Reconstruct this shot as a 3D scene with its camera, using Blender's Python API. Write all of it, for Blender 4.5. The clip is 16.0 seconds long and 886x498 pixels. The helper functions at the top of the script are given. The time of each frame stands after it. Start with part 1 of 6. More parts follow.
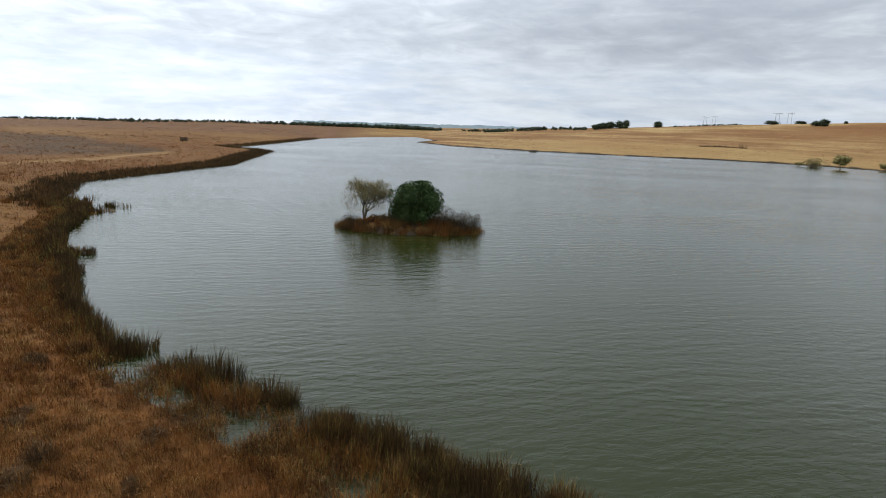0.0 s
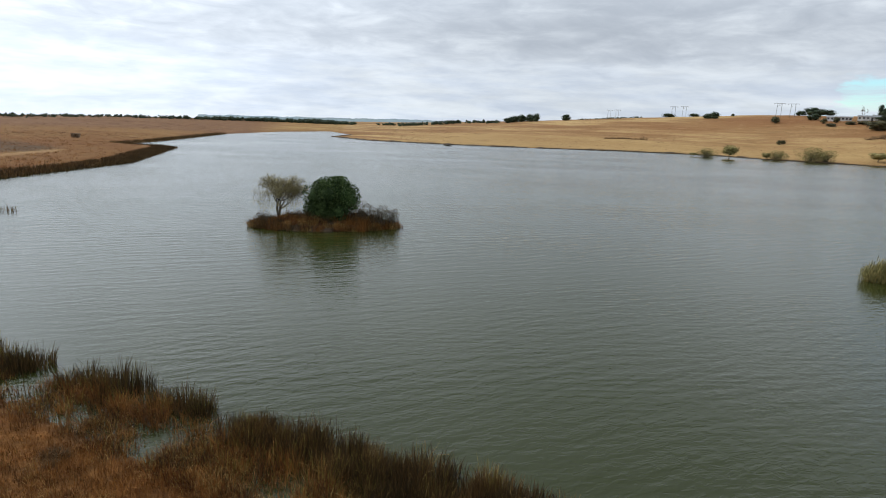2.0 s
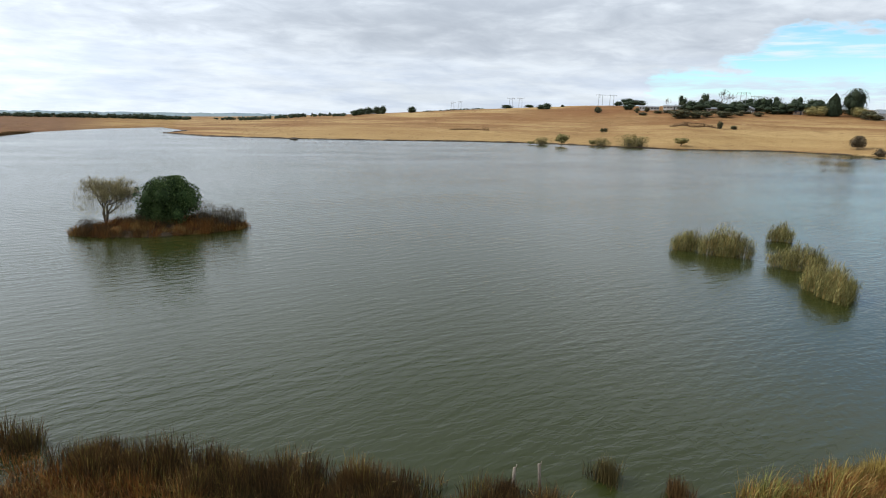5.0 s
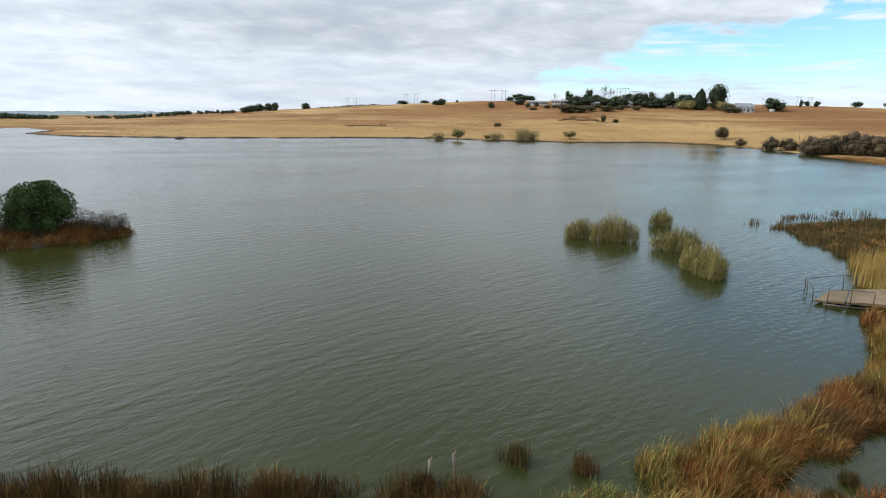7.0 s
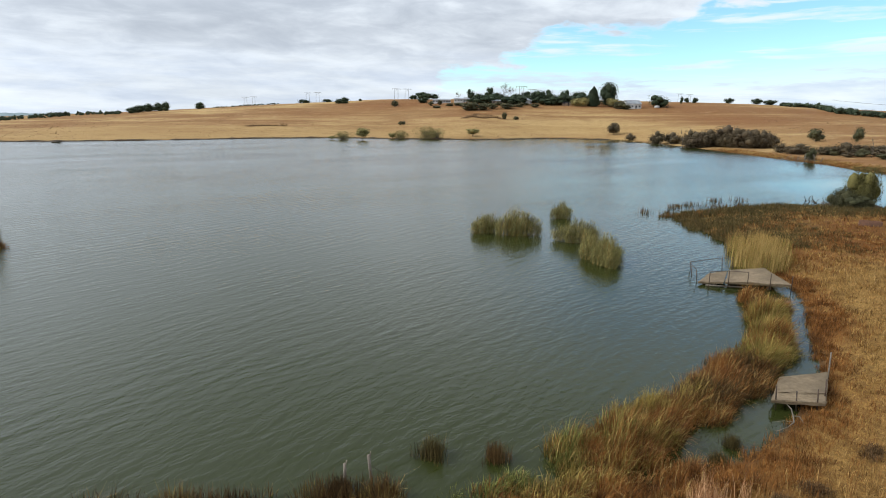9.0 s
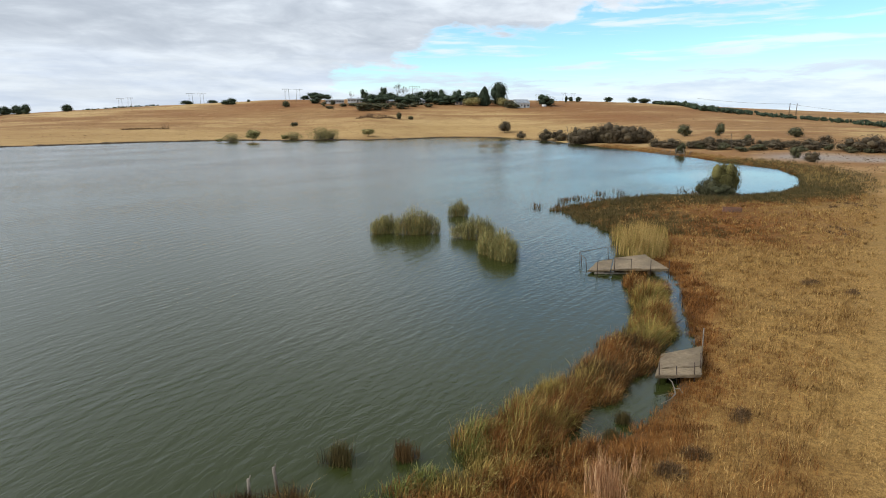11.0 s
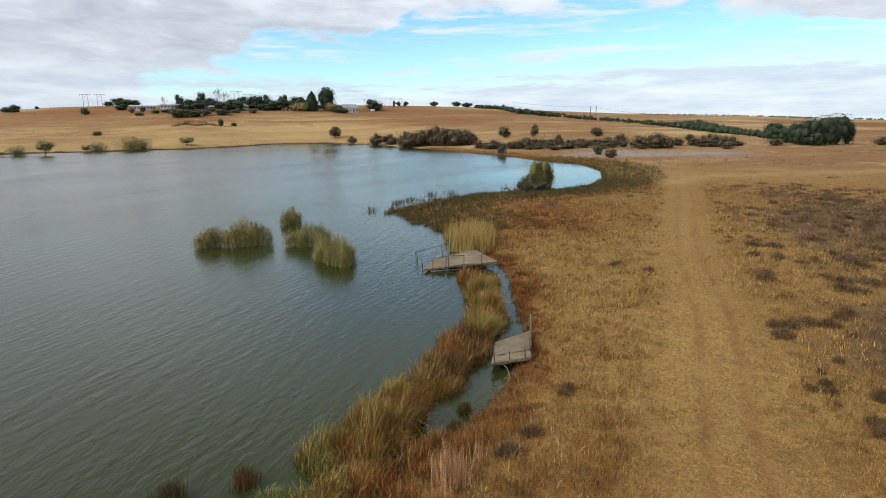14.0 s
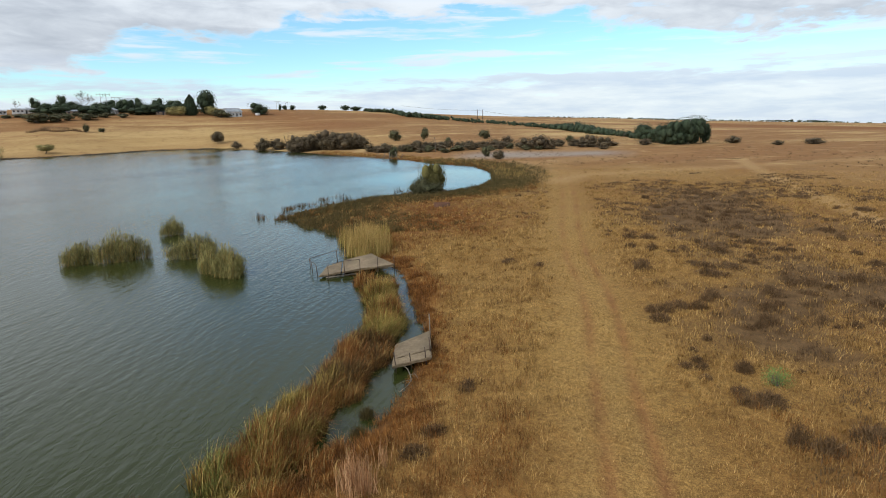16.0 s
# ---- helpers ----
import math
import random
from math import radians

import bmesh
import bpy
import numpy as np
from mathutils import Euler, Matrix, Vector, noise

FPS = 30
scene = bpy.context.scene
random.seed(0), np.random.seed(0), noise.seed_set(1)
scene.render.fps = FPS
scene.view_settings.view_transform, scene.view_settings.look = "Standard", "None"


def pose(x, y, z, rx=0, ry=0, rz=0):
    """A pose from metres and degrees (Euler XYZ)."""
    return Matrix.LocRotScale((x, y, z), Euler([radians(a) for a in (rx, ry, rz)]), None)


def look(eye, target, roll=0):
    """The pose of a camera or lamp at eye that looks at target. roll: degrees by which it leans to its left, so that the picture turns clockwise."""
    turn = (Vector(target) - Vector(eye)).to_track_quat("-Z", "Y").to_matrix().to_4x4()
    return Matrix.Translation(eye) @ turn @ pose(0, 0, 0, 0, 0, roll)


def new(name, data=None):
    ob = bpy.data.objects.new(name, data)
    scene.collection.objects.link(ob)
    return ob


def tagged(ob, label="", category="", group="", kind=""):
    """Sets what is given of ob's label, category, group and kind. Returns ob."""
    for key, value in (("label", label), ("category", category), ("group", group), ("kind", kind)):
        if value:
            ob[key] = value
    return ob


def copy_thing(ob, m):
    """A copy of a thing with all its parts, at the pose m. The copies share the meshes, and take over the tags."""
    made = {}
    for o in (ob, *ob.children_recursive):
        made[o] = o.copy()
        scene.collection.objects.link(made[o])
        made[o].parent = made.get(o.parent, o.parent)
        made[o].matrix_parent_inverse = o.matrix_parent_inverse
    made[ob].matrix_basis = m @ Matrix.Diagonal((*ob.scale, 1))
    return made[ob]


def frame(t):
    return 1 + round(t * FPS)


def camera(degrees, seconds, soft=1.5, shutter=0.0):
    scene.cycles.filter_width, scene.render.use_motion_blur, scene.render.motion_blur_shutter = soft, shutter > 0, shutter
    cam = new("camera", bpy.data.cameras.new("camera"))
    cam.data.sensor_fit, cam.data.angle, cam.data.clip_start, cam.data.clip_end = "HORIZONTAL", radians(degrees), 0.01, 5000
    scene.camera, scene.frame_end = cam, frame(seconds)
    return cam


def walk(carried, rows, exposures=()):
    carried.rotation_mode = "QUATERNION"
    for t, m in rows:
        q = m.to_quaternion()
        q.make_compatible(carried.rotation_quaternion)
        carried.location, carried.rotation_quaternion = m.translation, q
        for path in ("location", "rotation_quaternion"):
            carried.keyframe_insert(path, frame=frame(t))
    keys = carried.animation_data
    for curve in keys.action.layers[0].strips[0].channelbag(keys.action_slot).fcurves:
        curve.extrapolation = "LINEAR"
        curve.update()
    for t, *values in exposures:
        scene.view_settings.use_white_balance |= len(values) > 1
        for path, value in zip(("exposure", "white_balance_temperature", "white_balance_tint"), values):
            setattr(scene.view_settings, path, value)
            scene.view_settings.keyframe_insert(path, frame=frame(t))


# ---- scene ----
cam = camera(74.21, 16.0, soft=1.0)
PATH = [
    (0.0, pose(0.00, 0.00, 12.00, 77.60, -2.57, 0.00)),
    (0.5, pose(0.01, -0.06, 12.02, 77.52, -2.55, -1.58)),
    (1.0, pose(-0.00, -0.09, 12.04, 77.45, -2.49, -3.58)),
    (1.5, pose(0.00, -0.08, 12.04, 77.42, -2.44, -5.81)),
    (2.0, pose(0.02, -0.08, 12.06, 77.36, -2.38, -8.16)),
    (2.5, pose(0.05, -0.13, 12.09, 77.29, -2.31, -10.53)),
    (3.0, pose(0.11, -0.21, 12.14, 77.22, -2.21, -12.92)),
    (3.5, pose(0.17, -0.30, 12.14, 77.20, -2.03, -15.39)),
    (4.0, pose(0.13, -0.36, 12.10, 77.22, -1.94, -17.91)),
    (6.5, pose(-0.02, -0.39, 12.08, 77.07, -1.35, -30.04)),
    (7.0, pose(-0.06, -0.38, 12.10, 77.06, -1.24, -32.59)),
    (7.5, pose(-0.02, -0.37, 12.09, 77.06, -1.12, -34.67)),
    (8.0, pose(0.04, -0.40, 12.09, 77.07, -0.98, -37.14)),
    (8.5, pose(0.05, -0.44, 12.10, 77.08, -0.90, -39.36)),
    (9.0, pose(0.01, -0.53, 12.16, 77.06, -0.72, -41.70)),
    (11.5, pose(0.03, -0.66, 12.18, 77.19, -0.10, -54.31)),
    (12.0, pose(0.10, -0.67, 12.17, 77.26, -0.02, -56.94)),
    (12.5, pose(0.14, -0.71, 12.17, 77.34, 0.19, -59.62)),
    (13.0, pose(0.18, -0.78, 12.17, 77.40, 0.32, -62.33)),
    (13.5, pose(0.22, -0.82, 12.14, 77.45, 0.48, -65.10)),
    (14.0, pose(0.28, -0.84, 12.10, 77.53, 0.60, -67.83)),
    (14.5, pose(0.32, -0.82, 12.06, 77.59, 0.65, -70.57)),
    (15.0, pose(0.34, -0.81, 12.05, 77.63, 0.78, -73.34)),
    (15.5, pose(0.34, -0.83, 12.05, 77.68, 0.89, -75.69)),
    (16.0, pose(0.35, -0.83, 12.03, 77.72, 0.96, -78.32)),
]
walk(cam, PATH, exposures=[(0, -0.17), (2, -0.10), (4, 0.01), (8, 0.09), (12, 0.05), (16, -0.04)])

# ---- world and light ----
SUN_AZ, SUN_EL = -50.0, 36.0            # compass bearing from +y, degrees
SUN_DIR = Vector((math.sin(radians(SUN_AZ)) * math.cos(radians(SUN_EL)),
                  math.cos(radians(SUN_AZ)) * math.cos(radians(SUN_EL)), math.sin(radians(SUN_EL))))


class Graph:
    """Small helper to wire shader nodes."""

    def __init__(self, tree):
        self.tree, self.nodes, self.links = tree, tree.nodes, tree.links

    def put(self, node, socket, value):
        if value is None:
            return
        if isinstance(value, bpy.types.NodeSocket):
            self.links.new(value, node.inputs[socket])
        else:
            node.inputs[socket].default_value = value

    def math(self, op, a, b=None, c=None, clamp=False):
        n = self.nodes.new("ShaderNodeMath")
        n.operation, n.use_clamp = op, clamp
        for i, v in enumerate((a, b, c)):
            self.put(n, i, v)
        return n.outputs[0]

    def span(self, value, a, b, lo=0.0, hi=1.0, smooth=False):
        n = self.nodes.new("ShaderNodeMapRange")
        n.interpolation_type = "SMOOTHSTEP" if smooth else "LINEAR"
        for i, v in enumerate((value, a, b, lo, hi)):
            self.put(n, i, v)
        return n.outputs[0]

    def mix(self, fac, a, b, blend="MIX"):
        n = self.nodes.new("ShaderNodeMix")
        n.data_type, n.blend_type = "RGBA", blend
        self.put(n, 0, fac)
        self.put(n, 6, a if isinstance(a, bpy.types.NodeSocket) else (*a, 1))
        self.put(n, 7, b if isinstance(b, bpy.types.NodeSocket) else (*b, 1))
        return n.outputs[2]

    def noise(self, vector, scale, detail=4.0, rough=0.55, distort=0.0):
        n = self.nodes.new("ShaderNodeTexNoise")
        self.put(n, "Vector", vector)
        self.put(n, "Scale", scale), self.put(n, "Detail", detail)
        self.put(n, "Roughness", rough), self.put(n, "Distortion", distort)
        return n.outputs[0]

    def scaled(self, vector, scale, turn=0.0, shift=(0, 0, 0)):
        n = self.nodes.new("ShaderNodeMapping")
        self.put(n, 0, vector)
        n.inputs["Location"].default_value = shift
        n.inputs["Rotation"].default_value = (0, 0, radians(turn))
        n.inputs["Scale"].default_value = scale
        return n.outputs[0]

    def turned(self, vector, turn, scale):
        """Axes turned about z, then scaled along the turned axes."""
        return self.scaled(self.scaled(vector, (1, 1, 1), -turn), scale)

    def ramp(self, fac, *stops):
        n = self.nodes.new("ShaderNodeValToRGB")
        self.put(n, 0, fac)
        e = n.color_ramp.elements
        while len(e) < len(stops):
            e.new(0.5)
        for el, (at, col) in zip(e, stops):
            el.position, el.color = at, (*col, 1)
        return n.outputs[0]

    def join(self, x, y, z):
        n = self.nodes.new("ShaderNodeCombineXYZ")
        for i, v in enumerate((x, y, z)):
            self.put(n, i, v)
        return n.outputs[0]

    def split(self, v):
        n = self.nodes.new("ShaderNodeSeparateXYZ")
        self.put(n, 0, v)
        return n.outputs


def build_world():
    w = bpy.data.worlds.new("sky")
    scene.world = w
    w.use_nodes = True
    w.node_tree.nodes.clear()
    g = Graph(w.node_tree)
    sky = g.nodes.new("ShaderNodeTexSky")
    sky.sky_type, sky.sun_disc = "NISHITA", False
    sky.sun_elevation, sky.sun_rotation = radians(SUN_EL), radians(SUN_AZ)
    sky.air_density, sky.dust_density, sky.ozone_density = 1.0, 0.1, 2.5
    way = g.nodes.new("ShaderNodeTexCoord").outputs["Generated"]
    x, y, z = g.split(way)
    az = g.math("MULTIPLY", g.math("ARCTAN2", x, y), 57.29578)
    el = g.math("MULTIPLY", g.math("ARCSINE", z), 57.29578)
    # clouds lie on a flat layer, so that they crowd together towards the horizon
    zz = g.math("ADD", g.math("MAXIMUM", z, 0.0), 0.18)
    layer = g.join(g.math("DIVIDE", x, zz), g.math("DIVIDE", y, zz), 0.0)
    big = g.noise(g.scaled(layer, (0.55, 0.65, 1), -20), 1.0, 6, 0.55, 0.3)
    mid = g.noise(g.scaled(layer, (2.0, 2.5, 1), -25, (3, 1, 0)), 1.0, 6, 0.6, 0.4)
    fine = g.noise(g.scaled(layer, (5.0, 6.0, 1), 10, (7, 2, 0)), 1.0, 5, 0.6)
    puffs = g.noise(g.join(g.math("MULTIPLY", az, 0.20), g.math("MULTIPLY", el, 0.75), 21.0), 1.0, 5, 0.55, 0.5)
    tex = g.math("ADD", g.math("MULTIPLY", big, 0.40), g.math("ADD", g.math("MULTIPLY", mid, 0.24), g.math("MULTIPLY", fine, 0.06)))
    tex = g.math("ADD", tex, g.math("MULTIPLY", puffs, 0.30))
    # the cloud deck is closed to the west and breaks up over the eastern horizon
    n = g.nodes.new("ShaderNodeValToRGB")
    g.put(n, 0, g.span(az, 30.0, 150.0))
    stops = ((30, -6), (39, 0.5), (42, 3.2), (49, 5.0), (52, 7.2), (62, 8.0), (66, 9.4), (80, 10.2), (90, 9.6), (98, 8.2), (106, 6.6), (115, 7.4), (128, 5), (150, -6))
    e = n.color_ramp.elements
    while len(e) < len(stops):
        e.new(0.5)
    for s, (at, deg) in zip(e, stops):
        s.position, s.color = (at - 30) / 120, ((deg + 10) / 25, (deg + 10) / 25, (deg + 10) / 25, 1)
    edge = g.math("SUBTRACT", g.math("MULTIPLY", g.split(n.outputs[0])[0], 25.0), 10.0)
    over = g.math("SUBTRACT", el, edge)
    lumps = g.noise(g.join(g.math("MULTIPLY", az, 0.16), g.math("MULTIPLY", el, 0.55), 3.0), 1.0, 5, 0.6, 0.3)
    over = g.math("ADD", over, g.math("MULTIPLY", g.math("SUBTRACT", tex, 0.5), 7.0))
    over = g.math("ADD", over, g.math("MULTIPLY", g.math("SUBTRACT", lumps, 0.5), 7.0))
    cover = g.span(over, -0.5, 0.9, 0.0, 1.0, True)
    streak = g.noise(g.join(g.math("MULTIPLY", az, 0.085), g.math("MULTIPLY", el, 0.95), 8.0), 1.0, 5, 0.58, 0.25)
    wisps = g.span(streak, 0.50, 0.66, 0.0, 0.8, True)
    wisps = g.math("MULTIPLY", wisps, g.span(el, 10.0, 24.0, 1.0, 0.35))
    low = g.noise(g.join(g.math("MULTIPLY", az, 0.11), g.math("MULTIPLY", el, 0.7), 15.0), 1.0, 5, 0.6, 0.2)
    bank = g.span(g.math("ADD", el, g.math("ADD", g.math("MULTIPLY", g.math("SUBTRACT", low, 0.5), 7.0), g.span(az, 60.0, 90.0, 1.4, 0.0))), 3.2, 5.2, 0.93, 0.0, True)
    # the deck opens again high in the east
    gap = g.math("MULTIPLY", g.math("MULTIPLY", g.span(el, 10.5, 13.5), g.span(el, 18.0, 24.0, 1.0, 0.0)), g.math("MULTIPLY", g.span(az, 42.0, 58.0), g.span(az, 104.0, 122.0, 1.0, 0.0)))
    cover = g.math("MULTIPLY", cover, g.math("SUBTRACT", 1.0, g.math("MULTIPLY", gap, 0.88)))
    deck = cover
    cover = g.math("MAXIMUM", deck, g.math("MAXIMUM", wisps, bank))
    towards = g.nodes.new("ShaderNodeVectorMath")
    towards.operation = "DOT_PRODUCT"
    g.links.new(way, towards.inputs[0])
    towards.inputs[1].default_value = SUN_DIR
    glow = g.span(towards.outputs["Value"], 0.35, 1.0, 0.0, 1.0, True)
    shade = g.span(tex, 0.36, 0.64, 0.0, 1.0, True)
    cloud = g.ramp(shade, (0.0, (0.50, 0.54, 0.62)), (0.45, (0.63, 0.67, 0.75)), (1.0, (0.84, 0.88, 0.95)))
    cloud = g.mix(g.math("MULTIPLY", g.span(el, 3.0, 7.0, 0.9, 0.0, True), g.span(az, 36.0, 60.0, 0.5, 1.0)), cloud, g.mix(g.span(low, 0.40, 0.62), (0.66, 0.74, 0.90), (0.90, 0.94, 1.0)))
    cloud = g.mix(g.math("MULTIPLY", g.math("SUBTRACT", 1.0, deck), g.span(el, 3.0, 6.0)), cloud, (0.88, 0.93, 1.0))
    cloud = g.mix(1.0, cloud, (0.965, 1.0, 1.0), "MULTIPLY")
    bright = g.math("ADD", 1.0, g.math("MULTIPLY", glow, 0.7))
    bright = g.math("ADD", bright, g.span(towards.outputs["Value"], 0.885, 1.0, 0.0, 3.0, True))
    bright = g.math("MULTIPLY", bright, g.math("MULTIPLY", g.span(el, 8.0, 15.0, 1.0, 1.22), g.span(el, 20.0, 38.0, 1.0, 0.70)))
    lit = g.nodes.new("ShaderNodeVectorMath")
    lit.operation = "SCALE"
    g.links.new(cloud, lit.inputs[0])
    g.links.new(bright, lit.inputs["Scale"])
    clear = g.nodes.new("ShaderNodeVectorMath")
    clear.operation = "SCALE"
    g.links.new(sky.outputs[0], clear.inputs[0])
    clear.inputs["Scale"].default_value = 0.17
    tinted = g.mix(1.0, clear.outputs[0], (0.77, 1.0, 1.07), "MULTIPLY")
    both = g.mix(cover, tinted, lit.outputs[0])
    bg = g.nodes.new("ShaderNodeBackground")
    g.links.new(both, bg.inputs[0])
    bg.inputs[1].default_value = 1.0
    out = g.nodes.new("ShaderNodeOutputWorld")
    g.links.new(bg.outputs[0], out.inputs[0])


build_world()
sun = new("sun", bpy.data.lights.new("sun", "SUN"))
sun.data.energy, sun.data.angle, sun.data.color = 1.8, radians(11), (1.0, 0.97, 0.93)
sun.matrix_world = look(SUN_DIR * 100, (0, 0, 0))


# ---- materials ----
def material(name):
    m = bpy.data.materials.new(name)
    m.use_nodes = True
    m.node_tree.nodes.clear()
    g = Graph(m.node_tree)
    bsdf = g.nodes.new("ShaderNodeBsdfPrincipled")
    out = g.nodes.new("ShaderNodeOutputMaterial")
    g.links.new(bsdf.outputs[0], out.inputs[0])
    return m, g, bsdf


def place_of(g):
    return g.nodes.new("ShaderNodeNewGeometry").outputs["Position"]


def bumped(g, bsdf, height, strength=0.5, distance=0.05):
    b = g.nodes.new("ShaderNodeBump")
    g.put(b, "Strength", strength), g.put(b, "Distance", distance), g.put(b, "Height", height)
    g.links.new(b.outputs[0], bsdf.inputs["Normal"])


def mat_blades(name, stops, patch, see=0.25):
    """Dry or green blades: a colour for each blade, drifting in patches over the ground."""
    m, g, bsdf = material(name)
    geo = g.nodes.new("ShaderNodeNewGeometry")
    base = g.ramp(geo.outputs["Random Per Island"], *stops)
    drift = g.span(g.noise(geo.outputs["Position"], 0.11, 3, 0.6), 0.35, 0.65, 0.0, 1.0)
    base = g.mix(g.math("MULTIPLY", drift, 0.55), base, patch)
    flat = g.scaled(geo.outputs["Position"], (1, 1, 0.15))
    tuft = g.span(g.noise(flat, 0.75, 3, 0.65, 0.3), 0.33, 0.67, 0.0, 1.0)
    base = g.mix(g.math("MULTIPLY", g.span(tuft, 0.45, 1.0, 0.0, 1.0), 0.45), base, stops[-1][1])
    base = g.mix(g.math("MULTIPLY", g.span(tuft, 0.0, 0.45, 1.0, 0.0), 0.5), base, stops[0][1])
    grain = g.span(g.noise(geo.outputs["Position"], 9.0, 2), 0.3, 0.7, 0.75, 1.2)
    n = g.nodes.new("ShaderNodeVectorMath")
    n.operation = "SCALE"
    g.links.new(base, n.inputs[0]), g.links.new(grain, n.inputs["Scale"])
    g.links.new(n.outputs[0], bsdf.inputs["Base Color"])
    bsdf.inputs["Roughness"].default_value = 0.75
    bsdf.inputs["Specular IOR Level"].default_value = 0.15
    bsdf.inputs["Subsurface Weight"].default_value = 0.0
    return m


def mat_plain(name, dark, light, scale, rough=0.8, bump=0.3, depth=0.02, metal=0.0, stain=None):
    """A weathered surface: grain at one scale, stains at a larger one, a shade for each piece."""
    m, g, bsdf = material(name)
    p = g.nodes.new("ShaderNodeTexCoord").outputs["Object"]
    fine = g.noise(p, scale, 5, 0.65)
    col = g.mix(g.span(fine, 0.3, 0.7), dark, light)
    wide = g.span(g.noise(p, scale * 0.13, 3, 0.6), 0.42, 0.68, 0.0, 0.7, True)
    col = g.mix(wide, col, stain or tuple(0.6 * c for c in dark))
    each = g.span(g.nodes.new("ShaderNodeObjectInfo").outputs["Random"], 0.0, 1.0, 0.85, 1.15)
    n = g.nodes.new("ShaderNodeVectorMath")
    n.operation = "SCALE"
    g.links.new(col, n.inputs[0]), g.links.new(each, n.inputs["Scale"])
    g.links.new(n.outputs[0], bsdf.inputs["Base Color"])
    bsdf.inputs["Roughness"].default_value = rough
    bsdf.inputs["Metallic"].default_value = metal
    bumped(g, bsdf, fine, bump, depth)
    return m


def mat_ground():
    m, g, bsdf = material("dry_grassland")
    p = place_of(g)
    zone = g.nodes.new("ShaderNodeAttribute")
    zone.attribute_name = "zone"
    red, track, field = g.split(zone.outputs["Vector"])
    n1 = g.noise(p, 0.018, 5, 0.6)
    n2 = g.noise(p, 0.13, 5, 0.62)
    n3 = g.noise(p, 1.1, 5, 0.65)
    n4 = g.noise(p, 5.0, 4, 0.65)
    n5 = g.noise(p, 21.0, 3, 0.6)
    straw = g.mix(g.span(n3, 0.32, 0.68), (0.265, 0.145, 0.042), (0.46, 0.278, 0.085))
    straw = g.mix(g.span(n1, 0.42, 0.62, 0.0, 0.55), straw, (0.2376, 0.1092, 0.0324))
    bands = g.noise(g.scaled(p, (0.00756, 0.00665, 0.2448)), 1.0, 4, 0.6)
    straw = g.mix(g.span(bands, 0.46, 0.62, 0.0, 0.6), straw, (0.2592, 0.1187, 0.03456))
    straw = g.mix(g.span(bands, 0.30, 0.44, 0.5, 0.0), straw, (0.43, 0.26, 0.087))
    straw = g.mix(g.span(n2, 0.55, 0.72, 0.0, 0.55), straw, (0.1296, 0.076, 0.0288))
    straw = g.mix(g.span(n4, 0.35, 0.60, 0.55, 0.0), straw, (0.081, 0.04465, 0.0144))
    straw = g.mix(g.span(n5, 0.56, 0.66, 0.0, 0.55), straw, (0.54, 0.32, 0.092))
    straw = g.mix(g.span(n5, 0.36, 0.50, 0.65, 0.0), straw, (0.0918, 0.0494, 0.01584))
    sedge = g.mix(g.span(n3, 0.3, 0.7), (0.075, 0.028, 0.008), (0.25, 0.096, 0.024))
    sedge = g.mix(g.span(n2, 0.45, 0.7, 0.0, 0.7), sedge, (0.17, 0.086, 0.024))
    col = g.mix(g.math("MULTIPLY", red, g.span(n2, 0.3, 0.6, 0.8, 1.0), clamp=True), straw, sedge)
    more = g.nodes.new("ShaderNodeAttribute")
    more.attribute_name = "pasture"
    pasture, grey, path = g.split(more.outputs["Vector"])
    far = g.mix(g.span(n3, 0.32, 0.68), (0.38, 0.24, 0.10), (0.61, 0.42, 0.187))
    far = g.mix(g.span(bands, 0.44, 0.58, 0.0, 0.75), far, (0.27, 0.135, 0.052))
    streaks = g.noise(g.turned(p, -42, (0.007, 0.035, 0.1)), 1.0, 5, 0.62, 0.3)
    far = g.mix(g.span(streaks, 0.46, 0.56, 0.0, 0.8), far, (0.25, 0.12, 0.047))
    far = g.mix(g.span(n1, 0.50, 0.62, 0.0, 0.6), far, (0.25, 0.125, 0.05))
    far = g.mix(g.span(n2, 0.54, 0.70, 0.0, 0.5), far, (0.20, 0.115, 0.05))
    far = g.mix(g.span(n2, 0.30, 0.42, 0.5, 0.0), far, (0.56, 0.40, 0.19))
    far = g.mix(g.span(n4, 0.36, 0.50, 0.4, 0.0), far, (0.13, 0.08, 0.035))
    col = g.mix(g.math("MULTIPLY", pasture, g.math("SUBTRACT", 1.0, g.math("MULTIPLY", red, 0.9)), clamp=True), col, far)
    cover = g.nodes.new("ShaderNodeAttribute")
    cover.attribute_name = "cover"
    heath, russet, marsh = g.split(cover.outputs["Vector"])
    brown = g.mix(g.span(n3, 0.3, 0.7), (0.055, 0.034, 0.019), (0.135, 0.082, 0.044))
    brown = g.mix(g.span(n2, 0.30, 0.45, 0.55, 0.0), brown, (0.20, 0.13, 0.06))
    col = g.mix(g.math("MULTIPLY", heath, 0.9), col, brown)
    col = g.mix(g.math("MULTIPLY", russet, 0.85), col, g.mix(g.span(n2, 0.3, 0.7), (0.125, 0.062, 0.032), (0.24, 0.125, 0.058)))
    wet = g.mix(g.span(n3, 0.3, 0.7), (0.050, 0.042, 0.014), (0.115, 0.088, 0.030))
    wet = g.mix(g.span(n2, 0.50, 0.70, 0.0, 0.6), wet, (0.12, 0.062, 0.02))
    col = g.mix(g.math("MULTIPLY", marsh, 0.9), col, wet)
